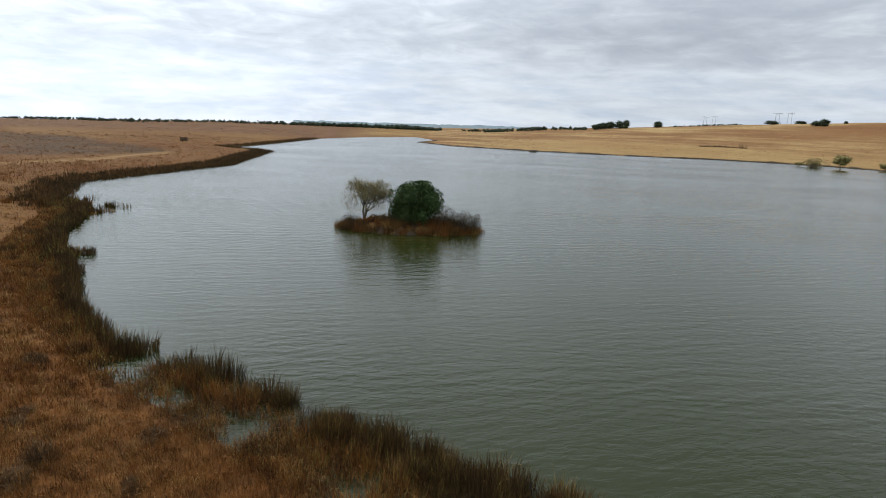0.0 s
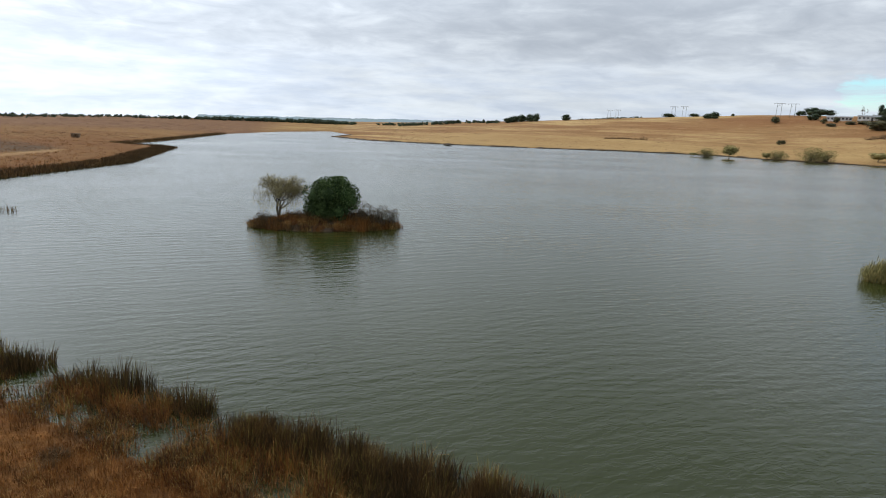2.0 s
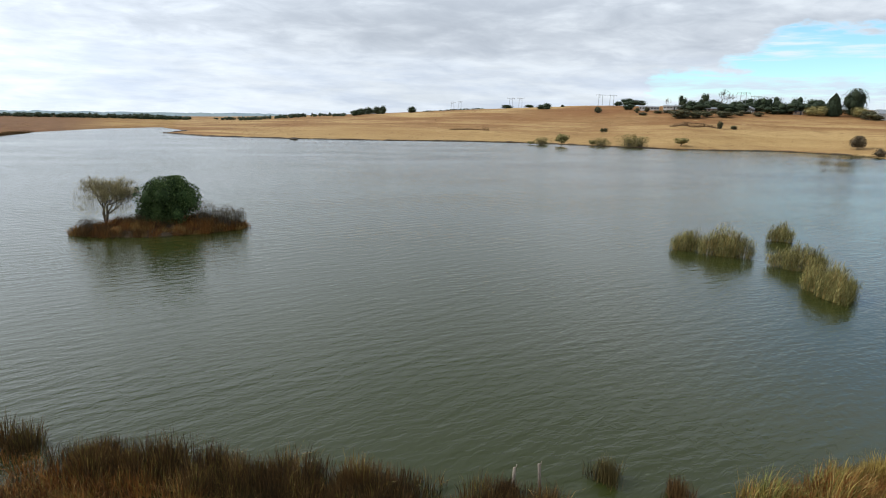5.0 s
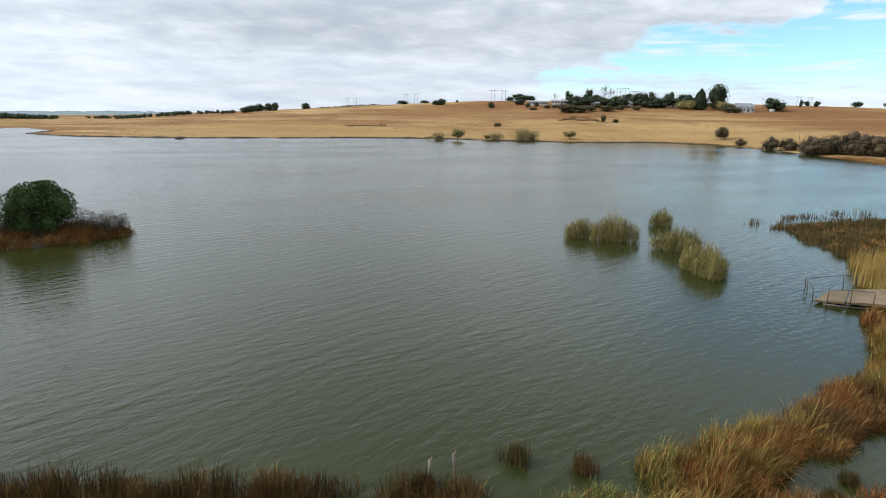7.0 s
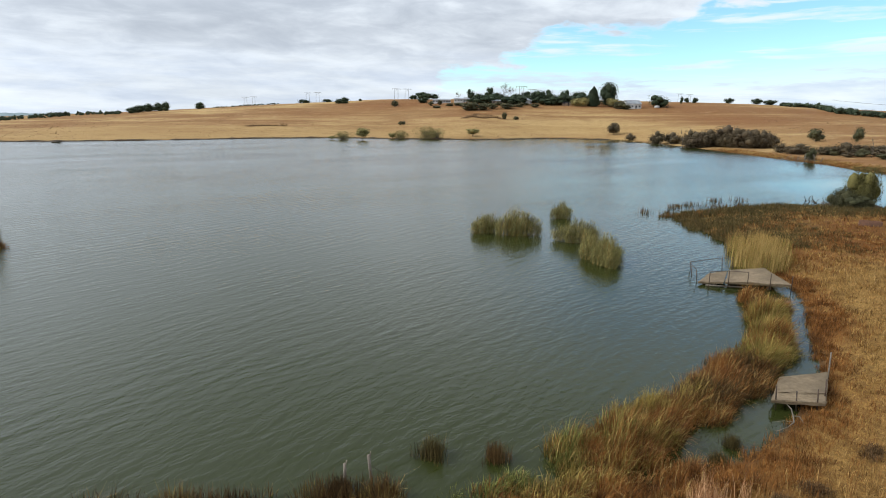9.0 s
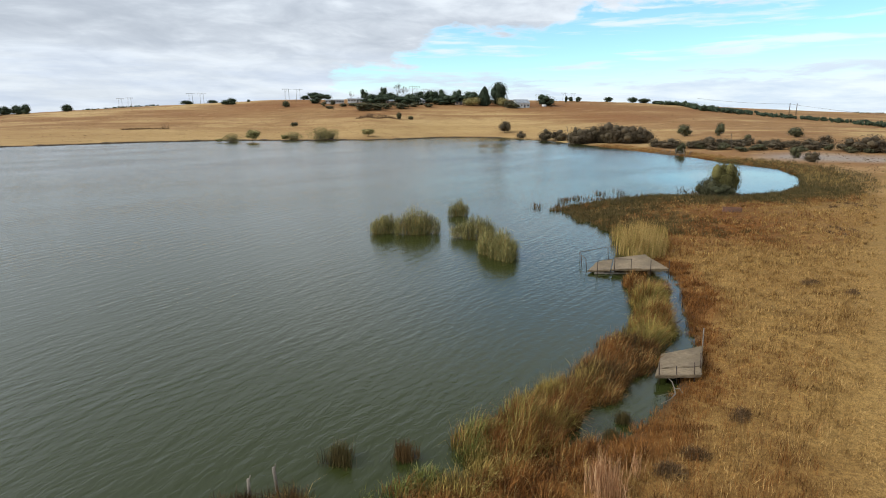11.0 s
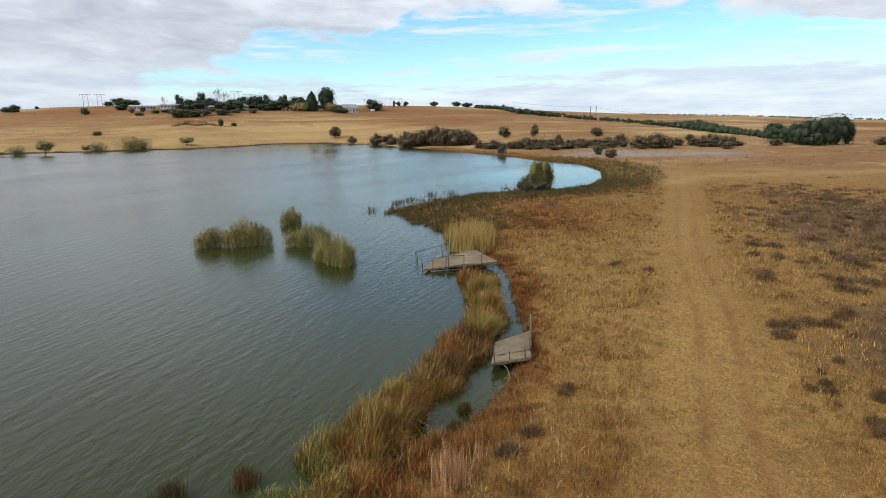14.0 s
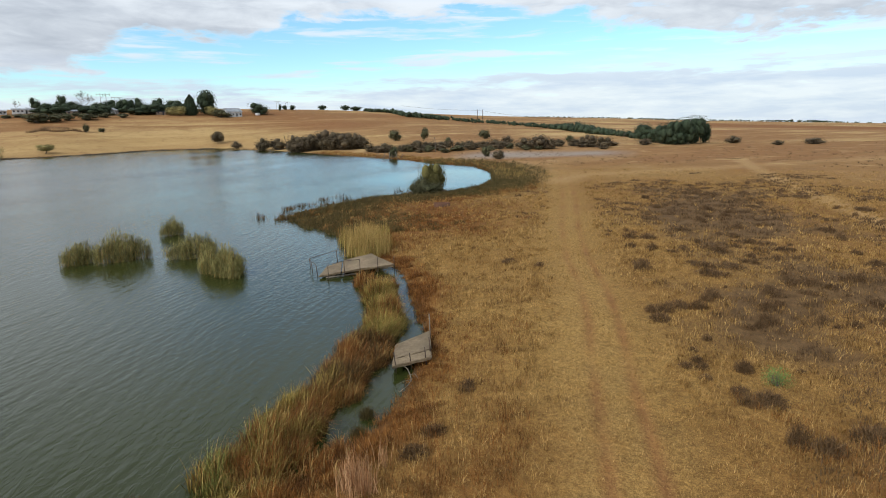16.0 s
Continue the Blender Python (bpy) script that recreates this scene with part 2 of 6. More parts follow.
    mown = g.mix(g.span(n4, 0.35, 0.65), (0.33, 0.205, 0.080), (0.54, 0.365, 0.155))
    mown = g.mix(g.span(bands, 0.42, 0.66, 0.0, 0.6), mown, (0.36, 0.215, 0.085))
    mown = g.mix(g.span(n2, 0.52, 0.72, 0.0, 0.6), mown, (0.26, 0.15, 0.06))
    short = g.mix(g.span(n4, 0.35, 0.65), (0.30, 0.175, 0.052), (0.56, 0.36, 0.125))
    short = g.mix(g.span(n5, 0.40, 0.54, 0.6, 0.0), short, (0.12, 0.06, 0.017))
    short = g.mix(g.span(n3, 0.52, 0.66, 0.0, 0.5), short, (0.27, 0.135, 0.034))
    col = g.mix(track, col, g.mix(pasture, short, mown))
    soil = g.mix(g.span(n3, 0.3, 0.7), (0.175, 0.075, 0.0288), (0.28, 0.122, 0.045))
    col = g.mix(field, col, soil)
    col = g.mix(grey, col, g.mix(g.span(n3, 0.3, 0.7), (0.235, 0.19, 0.155), (0.36, 0.30, 0.25)))
    col = g.mix(path, col, g.mix(g.span(n4, 0.3, 0.7), (0.36, 0.22, 0.09), (0.58, 0.39, 0.18)))
    z = g.split(p)[2]
    away = g.nodes.new("ShaderNodeVectorMath")
    away.operation = "LENGTH"
    g.links.new(p, away.inputs[0])
    mud = g.math("MULTIPLY", g.span(z, -0.02, 0.10, 1.0, 0.0), g.span(away.outputs["Value"], 420.0, 470.0, 1.0, 0.0))
    col = g.mix(g.math("MULTIPLY", mud, 0.8), col, (0.055, 0.045, 0.03))
    g.links.new(col, bsdf.inputs["Base Color"])
    bsdf.inputs["Roughness"].default_value = 0.95
    bsdf.inputs["Specular IOR Level"].default_value = 0.1
    bumped(g, bsdf, g.math("ADD", g.math("MULTIPLY", n3, 1.0), g.math("MULTIPLY", n4, 0.5)), 0.7, 0.35)
    return m


def mat_water():
    m, g, bsdf = material("murky_water")
    p = place_of(g)
    n1 = g.noise(p, 0.012, 3, 0.5)
    col = g.mix(g.span(n1, 0.35, 0.65), (0.0275, 0.0335, 0.0080), (0.036, 0.0435, 0.0105))
    g.links.new(col, bsdf.inputs["Base Color"])
    bsdf.inputs["Roughness"].default_value = 0.07
    bsdf.inputs["IOR"].default_value = 1.333

    def train(turn, length, bend, shift):
        """Long-crested wavelets; the crests run at an angle to +x."""
        n = g.nodes.new("ShaderNodeTexWave")
        n.wave_type, n.bands_direction, n.wave_profile = "BANDS", "Y", "SIN"
        g.put(n, "Vector", g.scaled(g.turned(p, turn, (0.32, 1, 1)), (1, 1, 1), 0, shift))
        g.put(n, "Scale", 0.314 / length), g.put(n, "Distortion", bend), g.put(n, "Detail", 2.5)
        g.put(n, "Detail Scale", 2.6), g.put(n, "Detail Roughness", 0.6)
        return n.outputs[1]

    def blotch(scale, turn, lo, hi, shift):
        return g.span(g.noise(g.scaled(p, scale, turn, shift), 1.0, 3, 0.5), 0.36, 0.64, lo, hi)

    one = g.math("MULTIPLY", train(10, 1.35, 5.5, (0, 0, 0)), blotch((0.10, 0.22, 1), -10, 0.25, 1.0, (3, 0, 0)))
    two = g.math("MULTIPLY", train(27, 0.95, 5.0, (7, 3, 0)), blotch((0.14, 0.25, 1), -27, 0.1, 0.8, (0, 8, 0)))
    three = g.math("MULTIPLY", train(-6, 0.62, 4.5, (2, 9, 0)), blotch((0.2, 0.3, 1), 6, 0.1, 0.8, (5, 5, 0)))
    chop = g.noise(g.turned(p, 16, (1.6, 3.6, 1)), 1.0, 3, 0.6, 0.4)
    gust = g.span(g.noise(g.scaled(p, (0.02, 0.05, 1), 20), 1.0, 3, 0.5), 0.35, 0.65, 0.55, 1.15)
    # the side pool lies sheltered behind its reeds
    gap = g.nodes.new("ShaderNodeVectorMath")
    gap.operation = "DISTANCE"
    g.links.new(p, gap.inputs[0])
    gap.inputs[1].default_value = (128, 17, 0)
    gust = g.math("MULTIPLY", gust, g.span(gap.outputs["Value"], 16.0, 34.0, 0.15, 1.0, True))
    h = g.math("ADD", g.math("MULTIPLY", one, 0.034), g.math("MULTIPLY", two, 0.028))
    h = g.math("ADD", h, g.math("ADD", g.math("MULTIPLY", three, 0.022), g.math("MULTIPLY", chop, 0.080)))
    away = g.nodes.new("ShaderNodeVectorMath")
    away.operation = "LENGTH"
    g.links.new(p, away.inputs[0])
    bump = g.nodes.new("ShaderNodeBump")
    g.put(bump, "Strength", 0.45), g.put(bump, "Distance", 1.0), g.put(bump, "Height", g.math("MULTIPLY", h, gust))
    # facets of the small waves on the open water, as slopes
    facet = g.nodes.new("ShaderNodeTexNoise")
    g.put(facet, "Vector", g.turned(p, 16, (1.0, 2.6, 1))), g.put(facet, "Scale", 1.7), g.put(facet, "Detail", 3.0)
    slope = g.nodes.new("ShaderNodeVectorMath")
    slope.operation = "SUBTRACT"
    g.links.new(facet.outputs[1], slope.inputs[0])
    slope.inputs[1].default_value = (0.5, 0.5, 0.5)
    flat = g.nodes.new("ShaderNodeVectorMath")
    flat.operation = "MULTIPLY"
    g.links.new(slope.outputs[0], flat.inputs[0])
    flat.inputs[1].default_value = (0.9, 1.0, 0.0)
    grown = g.nodes.new("ShaderNodeVectorMath")
    grown.operation = "SCALE"
    g.links.new(flat.outputs[0], grown.inputs[0])
    g.put(grown, "Scale", g.math("MULTIPLY", gust, g.span(away.outputs["Value"], 40.0, 120.0, 0.03, 0.14)))
    total = g.nodes.new("ShaderNodeVectorMath")
    g.links.new(bump.outputs[0], total.inputs[0]), g.links.new(grown.outputs[0], total.inputs[1])
    # tilt added to far normals towards the origin under the camera, reflecting higher sky
    # bank is the unit direction away from the origin
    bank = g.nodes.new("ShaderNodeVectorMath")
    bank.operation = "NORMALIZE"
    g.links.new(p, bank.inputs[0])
    added_tilt = g.nodes.new("ShaderNodeVectorMath")
    added_tilt.operation = "SCALE"
    g.links.new(bank.outputs[0], added_tilt.inputs[0])
    g.put(added_tilt, "Scale", g.math("MULTIPLY", gust, g.span(away.outputs["Value"], 60.0, 180.0, 0.0, -0.055)))
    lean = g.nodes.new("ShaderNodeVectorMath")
    g.links.new(total.outputs[0], lean.inputs[0]), g.links.new(added_tilt.outputs[0], lean.inputs[1])
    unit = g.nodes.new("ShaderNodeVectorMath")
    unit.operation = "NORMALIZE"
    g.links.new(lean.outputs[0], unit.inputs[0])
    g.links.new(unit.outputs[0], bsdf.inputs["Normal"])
    return m


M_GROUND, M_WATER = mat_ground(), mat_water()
M_STRAW = mat_blades("straw_blades", ((0, (0.075, 0.039, 0.012)), (0.25, (0.155, 0.082, 0.024)), (0.6, (0.33, 0.187, 0.055)), (1, (0.62, 0.40, 0.15))), (0.30, 0.162, 0.046))
M_RUST = mat_blades("rust_blades", ((0, (0.042, 0.017, 0.006)), (0.5, (0.19, 0.072, 0.017)), (1, (0.42, 0.19, 0.05))), (0.155, 0.064, 0.017))
M_REED = mat_blades("brown_reed", ((0, (0.030, 0.019, 0.008)), (0.55, (0.085, 0.048, 0.017)), (1, (0.21, 0.115, 0.04))), (0.052, 0.037, 0.0145))
M_SEDGE = mat_blades("dark_olive_sedge", ((0, (0.030, 0.024, 0.009)), (0.5, (0.090, 0.066, 0.022)), (1, (0.20, 0.145, 0.052))), (0.068, 0.056, 0.017))
M_OLIVE = mat_blades("olive_reed", ((0, (0.0864, 0.07, 0.0165)), (0.5, (0.2484, 0.19, 0.045)), (1, (0.4536, 0.33, 0.09))), (0.1836, 0.18, 0.0375))
M_FRESH_REED = mat_blades("fresh_reed", ((0, (0.07, 0.072, 0.016)), (0.5, (0.17, 0.18, 0.042)), (1, (0.32, 0.32, 0.09))), (0.18, 0.17, 0.042))
M_GOLD_REED = mat_blades("golden_reed", ((0, (0.06, 0.038, 0.010)), (0.5, (0.26, 0.185, 0.044)), (1, (0.56, 0.42, 0.12))), (0.24, 0.165, 0.038))
M_CLUMP = mat_blades("grey_olive_reed", ((0, (0.06, 0.055, 0.017)), (0.5, (0.19, 0.168, 0.052)), (1, (0.42, 0.36, 0.135))), (0.165, 0.15, 0.046))
M_PINK = mat_blades("pinkish_straw", ((0, (0.20, 0.09, 0.035)), (0.5, (0.48, 0.25, 0.115)), (1, (0.72, 0.46, 0.25))), (0.46, 0.24, 0.105))
M_HEATH = mat_blades("dark_heath", ((0, (0.05, 0.028, 0.012)), (0.5, (0.13, 0.074, 0.033)), (1, (0.25, 0.15, 0.068))), (0.115, 0.066, 0.030))
M_FRESH = mat_blades("fresh_green", ((0, (0.05, 0.09, 0.018)), (0.5, (0.12, 0.19, 0.04)), (1, (0.22, 0.30, 0.08))), (0.11, 0.17, 0.04))
M_TAN = mat_blades("tan_reed", ((0, (0.231, 0.1344, 0.039)), (0.5, (0.42, 0.2688, 0.0858)), (1, (0.5775, 0.4032, 0.156))), (0.378, 0.2496, 0.078))
M_SCRUB = mat_blades("grey_scrub", ((0, (0.05, 0.030, 0.015)), (0.5, (0.125, 0.074, 0.035)), (1, (0.23, 0.14, 0.068))), (0.10, 0.06, 0.029))
M_LEAF = mat_blades("green_leaves", ((0, (0.018, 0.035, 0.010)), (0.5, (0.04, 0.075, 0.022)), (1, (0.12, 0.17, 0.055))), (0.045, 0.068, 0.022))
M_LEAF_FAR = mat_blades("dark_far_leaves", ((0, (0.018, 0.029, 0.016)), (0.6, (0.036, 0.053, 0.028)), (1, (0.066, 0.087, 0.046))), (0.041, 0.051, 0.028))
M_LEAF_OLIVE = mat_blades("olive_leaves", ((0, (0.11, 0.10, 0.034)), (0.5, (0.25, 0.215, 0.082)), (1, (0.42, 0.35, 0.14))), (0.20, 0.17, 0.066))
M_BUSH = mat_blades("brown_bush_twigs", ((0, (0.04, 0.028, 0.0176)), (0.5, (0.092, 0.0656, 0.0384)), (1, (0.152, 0.112, 0.064))), (0.068, 0.06, 0.032))
M_BUSH_GREEN = mat_blades("dull_green_scrub", ((0, (0.03, 0.032, 0.015)), (0.5, (0.065, 0.066, 0.03)), (1, (0.12, 0.115, 0.055))), (0.075, 0.062, 0.034))
M_BARK = mat_plain("grey_bark", (0.07, 0.055, 0.04), (0.17, 0.14, 0.10), 9, 0.9, 0.6)
M_CONCRETE = mat_plain("weathered_concrete", (0.15, 0.105, 0.058), (0.27, 0.197, 0.115), 4, 0.9, 0.3, 0.01, stain=(0.10, 0.07, 0.038))
M_IRON = mat_plain("rusty_iron", (0.05, 0.035, 0.028), (0.14, 0.09, 0.06), 20, 0.7, 0.3, 0.003, 0.4)
M_POLE = mat_plain("bleached_wood", (0.12, 0.095, 0.07), (0.24, 0.20, 0.155), 14, 0.85, 0.4)
M_WHITE = mat_plain("white_render", (0.58, 0.58, 0.56), (0.74, 0.74, 0.72), 2, 0.85, 0.1)
M_ROOF = mat_plain("grey_roof_sheet", (0.28, 0.30, 0.32), (0.42, 0.44, 0.46), 3, 0.5, 0.1)
M_DARK = mat_plain("dark_window", (0.03, 0.03, 0.035), (0.06, 0.06, 0.065), 2, 0.2, 0.0)
M_STEEL = mat_plain("galvanised_steel", (0.22, 0.23, 0.24), (0.36, 0.37, 0.38), 6, 0.5, 0.1, 0.005, 0.6)
M_BRUSH = mat_blades("dry_brushwood", ((0, (0.10, 0.055, 0.03)), (0.5, (0.22, 0.13, 0.065)), (1, (0.36, 0.24, 0.13))), (0.2, 0.12, 0.06))


# ---- mesh helpers ----
def mesh_of(name, verts, faces, mats):
    """A mesh from arrays; faces all have the same number of corners."""
    verts, faces = np.asarray(verts, np.float32), np.asarray(faces, np.int32)
    me = bpy.data.meshes.new(name)
    me.vertices.add(len(verts))
    me.vertices.foreach_set("co", verts.ravel())
    k = faces.shape[1]
    me.loops.add(faces.size)
    me.loops.foreach_set("vertex_index", faces.ravel())
    me.polygons.add(len(faces))
    me.polygons.foreach_set("loop_start", np.arange(0, faces.size, k, dtype=np.int32))
    me.update(calc_edges=True)
    for m in mats if isinstance(mats, (list, tuple)) else (mats,):
        me.materials.append(m)
    return me


def empty(name, at, label, category, group="", kind=""):
    ob = new(name)
    ob.empty_display_size = 0.2
    ob.location = at
    return tagged(ob, label, category, group, kind)


def part(name, me, parent, label=""):
    """One mesh object under a thing or a part; its mesh is in the thing's own axes."""
    ob = new(name, me)
    ob.parent = parent
    return tagged(ob, label)


def bm_mesh(name, bm, mat, smooth=False):
    me = bpy.data.meshes.new(name)
    bm.to_mesh(me)
    bm.free()
    me.materials.append(mat)
    if smooth:
        me.polygons.foreach_set("use_smooth", [True] * len(me.polygons))
    return me


def rand(seed):
    return np.random.RandomState(seed)


def blades(rs, base, height, width, lean=0.25, wind=None, droop=0.15):
    """Bent tapering blades. base (n, 3); height and width per blade. Returns vertices and triangles."""
    n = len(base)
    height, width = np.broadcast_to(height, n), np.broadcast_to(width, n)
    a = rs.uniform(0, 2 * np.pi, n)
    far = np.abs(rs.normal(0, 1, n)) * lean * height
    off = np.stack([np.cos(a) * far, np.sin(a) * far, np.zeros(n)], 1)
    if wind is not None:
        off[:, :2] += np.outer(height, wind) * rs.uniform(0.5, 1.3, n)[:, None]
    f = rs.uniform(0, 2 * np.pi, n)
    w = np.stack([np.cos(f), np.sin(f), np.zeros(n)], 1) * (width / 2)[:, None]
    up = np.zeros((n, 3))
    up[:, 2] = height
    mid = base + 0.58 * up + 0.38 * off
    tip = base + up * (1 - droop * np.clip(np.linalg.norm(off, axis=1) / np.maximum(height, 0.01), 0, 1.5))[:, None] + off
    v = np.stack([base - w, base + w, mid - 0.75 * w, mid + 0.75 * w, tip], 1).reshape(-1, 3)
    k = 5 * np.arange(n)[:, None]
    f = np.concatenate([k + [0, 1, 3], k + [0, 3, 2], k + [2, 3, 4]], 1).reshape(-1, 3)
    return v, f


def leaves(rs, at, size, up=0.3):
    """Pointed leaf quads (two triangles, folded) round given places."""
    n = len(at)
    size = np.broadcast_to(size, n)
    d = rs.normal(0, 1, (n, 3))
    d[:, 2] += up
    d /= np.linalg.norm(d, axis=1)[:, None]
    e = np.cross(d, rs.normal(0, 1, (n, 3)))
    e /= np.linalg.norm(e, axis=1)[:, None] + 1e-9
    s = size[:, None]
    q = np.cross(d, e)
    v = np.stack([at - d * s * 0.5, at + e * s * 0.32 + q * s * 0.12, at + d * s * 0.5, at - e * s * 0.32 + q * s * 0.12], 1).reshape(-1, 3)
    k = 4 * np.arange(n)[:, None]
    return v, np.concatenate([k + [0, 1, 2], k + [0, 2, 3]], 1).reshape(-1, 3)


def merged(pieces):
    vs, fs, n = [], [], 0
    for v, f in pieces:
        vs.append(v), fs.append(np.asarray(f) + n)
        n += len(v)
    return np.concatenate(vs), np.concatenate(fs)


def tube(path, radii, sides=6):
    """A tapering tube along a path, as triangles."""
    path = np.asarray(path, float)
    n = len(path)
    v, f = [], []
    d = np.gradient(path, axis=0)
    for i in range(n):
        t = d[i] / (np.linalg.norm(d[i]) + 1e-9)
        a = np.cross(t, (0, 0, 1) if abs(t[2]) < 0.9 else (1, 0, 0))
        a /= np.linalg.norm(a)
        b = np.cross(t, a)
        ang = 2 * np.pi * np.arange(sides) / sides
        v.append(path[i] + radii[i] * (np.outer(np.cos(ang), a) + np.outer(np.sin(ang), b)))
    for i in range(n - 1):
        for j in range(sides):
            p, q = i * sides + j, i * sides + (j + 1) % sides
            f += [(p, q, q + sides), (p, q + sides, p + sides)]
    for c, s in ((0, 0), (n - 1, (n - 1) * sides)):
        for j in range(1, sides - 1):
            f.append((s, s + j, s + j + 1) if c else (s, s + j + 1, s + j))
    return np.concatenate(v), np.array(f)


# ---- terrain ----
# outline of the lake, going round with the land outside
LAKE = np.array([(-47, 71), (-41, 63), (-37, 53), (-30.5, 42), (-21.5, 32), (-15.4, 25.2), (-9.7, 20.9), (-6.5, 18.9), (-3, 16.4), (0.5, 14.6),
                 (4, 13.2), (8, 12), (11, 10.6), (13.5, 9), (15.8, 8.3), (18.0, 7.6), (20.6, 6.6), (22.4, 6.35), (24.6, 6.2), (26.6, 6.3), (28.5, 6.7), (31.3, 7.1),
                 (34.3, 8.1), (40.5, 10.3), (45.5, 12.4), (48.4, 14.2), (51, 17.6), (58, 21.8), (63.5, 27.8), (69.3, 34.2), (75, 34), (83, 32),
                 (91, 28.5), (96, 20), (107, 14.4), (123, 13.8), (144, 17), (160, 23.6), (172, 38.5), (187, 50), (204, 71.6), (229, 100),
                 (256, 134), (279, 178), (262, 204), (232, 206), (208, 214), (182, 232), (164, 255), (122, 268), (81, 267), (42, 272),
                 (5, 287), (-13, 316), (-2, 350), (-18, 404), (-45, 360), (-63, 300), (-68, 215), (-72, 198), (-54, 187), (-48, 133), (-52, 114), (-57, 92)], float)
SKY_B = np.array([-180, -60, -36, -20, -8, -2.4, 2.5, 8, 16.6, 24, 36, 45, 55, 66, 71, 76, 84, 95, 100, 114, 130, 180], float)
SKY_E = np.array([-1.2, -1.3, -1.35, -0.98, -0.85, -0.75, -0.65, -0.45, 0.05, 0.6, 1.35, 1.5, 1.5, 1.3, 1.1, 0.8, 0.4, 0.0, -0.25, -0.67, -0.9, -1.2])
SKY_R = np.array([420, 420, 460, 560, 800, 900, 900, 800, 680, 620, 560, 530, 520, 560, 600, 650, 800, 1100, 1300, 1500, 900, 420], float)
SHORE_R = np.array([60, 60, 110, 200, 300, 400, 300, 285, 285, 300, 320, 290, 330, 300, 260, 215, 190, 180, 180, 180, 120, 60], float)


def lake_side(x, y):
    """Distance from the shore: above 0 on land, below 0 in the lake."""
    x, y = np.atleast_1d(np.asarray(x, float)), np.atleast_1d(np.asarray(y, float))
    best, inside = np.full(x.shape, 1e9), np.zeros(x.shape, bool)
    for (ax, ay), (bx, by) in zip(LAKE, np.roll(LAKE, -1, axis=0)):
        dx, dy = bx - ax, by - ay
        t = np.clip(((x - ax) * dx + (y - ay) * dy) / (dx * dx + dy * dy), 0, 1)
        best = np.minimum(best, np.hypot(x - ax - t * dx, y - ay - t * dy))
        cross = (ay > y) != (by > y)
        inside ^= cross & (x < dx * (y - ay) / (dy if dy else 1e-9) + ax)
    return np.where(inside, -best, best)


def track_middle(x):
    return np.interp(x, [-40, 17, 27, 33, 41, 49, 63, 86, 136, 220], [-8.6, -3.35, -3.15, -3.2, -2.9, -2.0, -1.45, -1.5, -0.4, 6])


def wobble(x, y, k):
    return (np.sin(k * x * 1.3 + 1.7 * np.sin(k * y * 0.7)) + np.sin(k * y * 1.7 + 1.3 * np.sin(k * x * 0.9 + 2)) + np.sin(k * (x + y) * 0.6 + 1)) / 3


def ground_z(x, y, d=None):
    x, y = np.atleast_1d(np.asarray(x, float)), np.atleast_1d(np.asarray(y, float))
    d = lake_side(x, y) if d is None else d
    d = d + 0.5 * wobble(x, y, 0.9) * np.clip(np.hypot(x, y) / 60, 0.3, 1)
    b, r = np.degrees(np.arctan2(x, y)), np.hypot(x, y)
    e, rc, rs = np.interp(b, SKY_B, SKY_E), np.interp(b, SKY_B, SKY_R), np.interp(b, SKY_B, SHORE_R)
    land = 0.7 * (1 - np.exp(-np.maximum(d, 0) / 5)) + 0.008 * np.clip(d, 0, 120)
    crest = 12 + rc * np.tan(np.radians(e))
    s = np.clip((r - rs) / (rc - rs), 0, 1)
    land = land + (crest - land) * (0.55 * s + 0.45 * s * s * (3 - 2 * s)) * np.clip(d / 30, 0, 1)
    beyond = np.clip(r - rc, 0, None)
    land = np.where(beyond > 0, np.minimum(crest - 0.012 * beyond, 12 + r * np.tan(np.radians(e - 0.25 * np.clip(beyond / 300, 0, 1)))), land)
    land = land + 0.10 * wobble(x, y, 0.35) * np.clip(d / 6, 0, 1) + 0.05 * wobble(x, y, 1.4) * np.clip(d / 4, 0, 1)
    rut = np.exp(-((np.abs(y - track_middle(x)) - 0.85) / 0.22) ** 2) * np.clip((x - 4) / 12, 0, 1) * np.clip((150 - x) / 40, 0, 1)
    land = land - 0.07 * rut
    bed = -0.12 * np.clip(-d, 0, 12) - 0.05
    return np.where(d > 0, land, bed)


def high(x, y):
    return float(ground_z(x, y)[0])


def polar(b, r):
    """The place at a bearing from +y and a distance from the tripod point, on the ground or the water."""
    x, y = r * math.sin(radians(b)), r * math.cos(radians(b))
    return Vector((x, y, -0.02 if lake_side(x, y)[0] < 0 else high(x, y)))


def off_line(x, y, pts):
    """Distance from a line of places."""
    best = np.full(np.shape(x), 1e9)
    for (ax, ay), (bx, by) in zip(pts[:-1], pts[1:]):
        dx, dy = bx - ax, by - ay
        t = np.clip(((x - ax) * dx + (y - ay) * dy) / (dx * dx + dy * dy), 0, 1)
        best = np.minimum(best, np.hypot(x - ax - t * dx, y - ay - t * dy))
    return best


PATHS = ([(170, -46), (141, -41), (103, -36.1), (81.7, -34.2), (67.3, -33), (48, -32)], [(112, 1), (125, -5), (132, -18.4), (143, -38), (155, -58), (166, -79), (182, -108)],
         [(-90, 85), (-79, 105), (-75, 116), (-72, 126), (-71, 142), (-70, 152)])


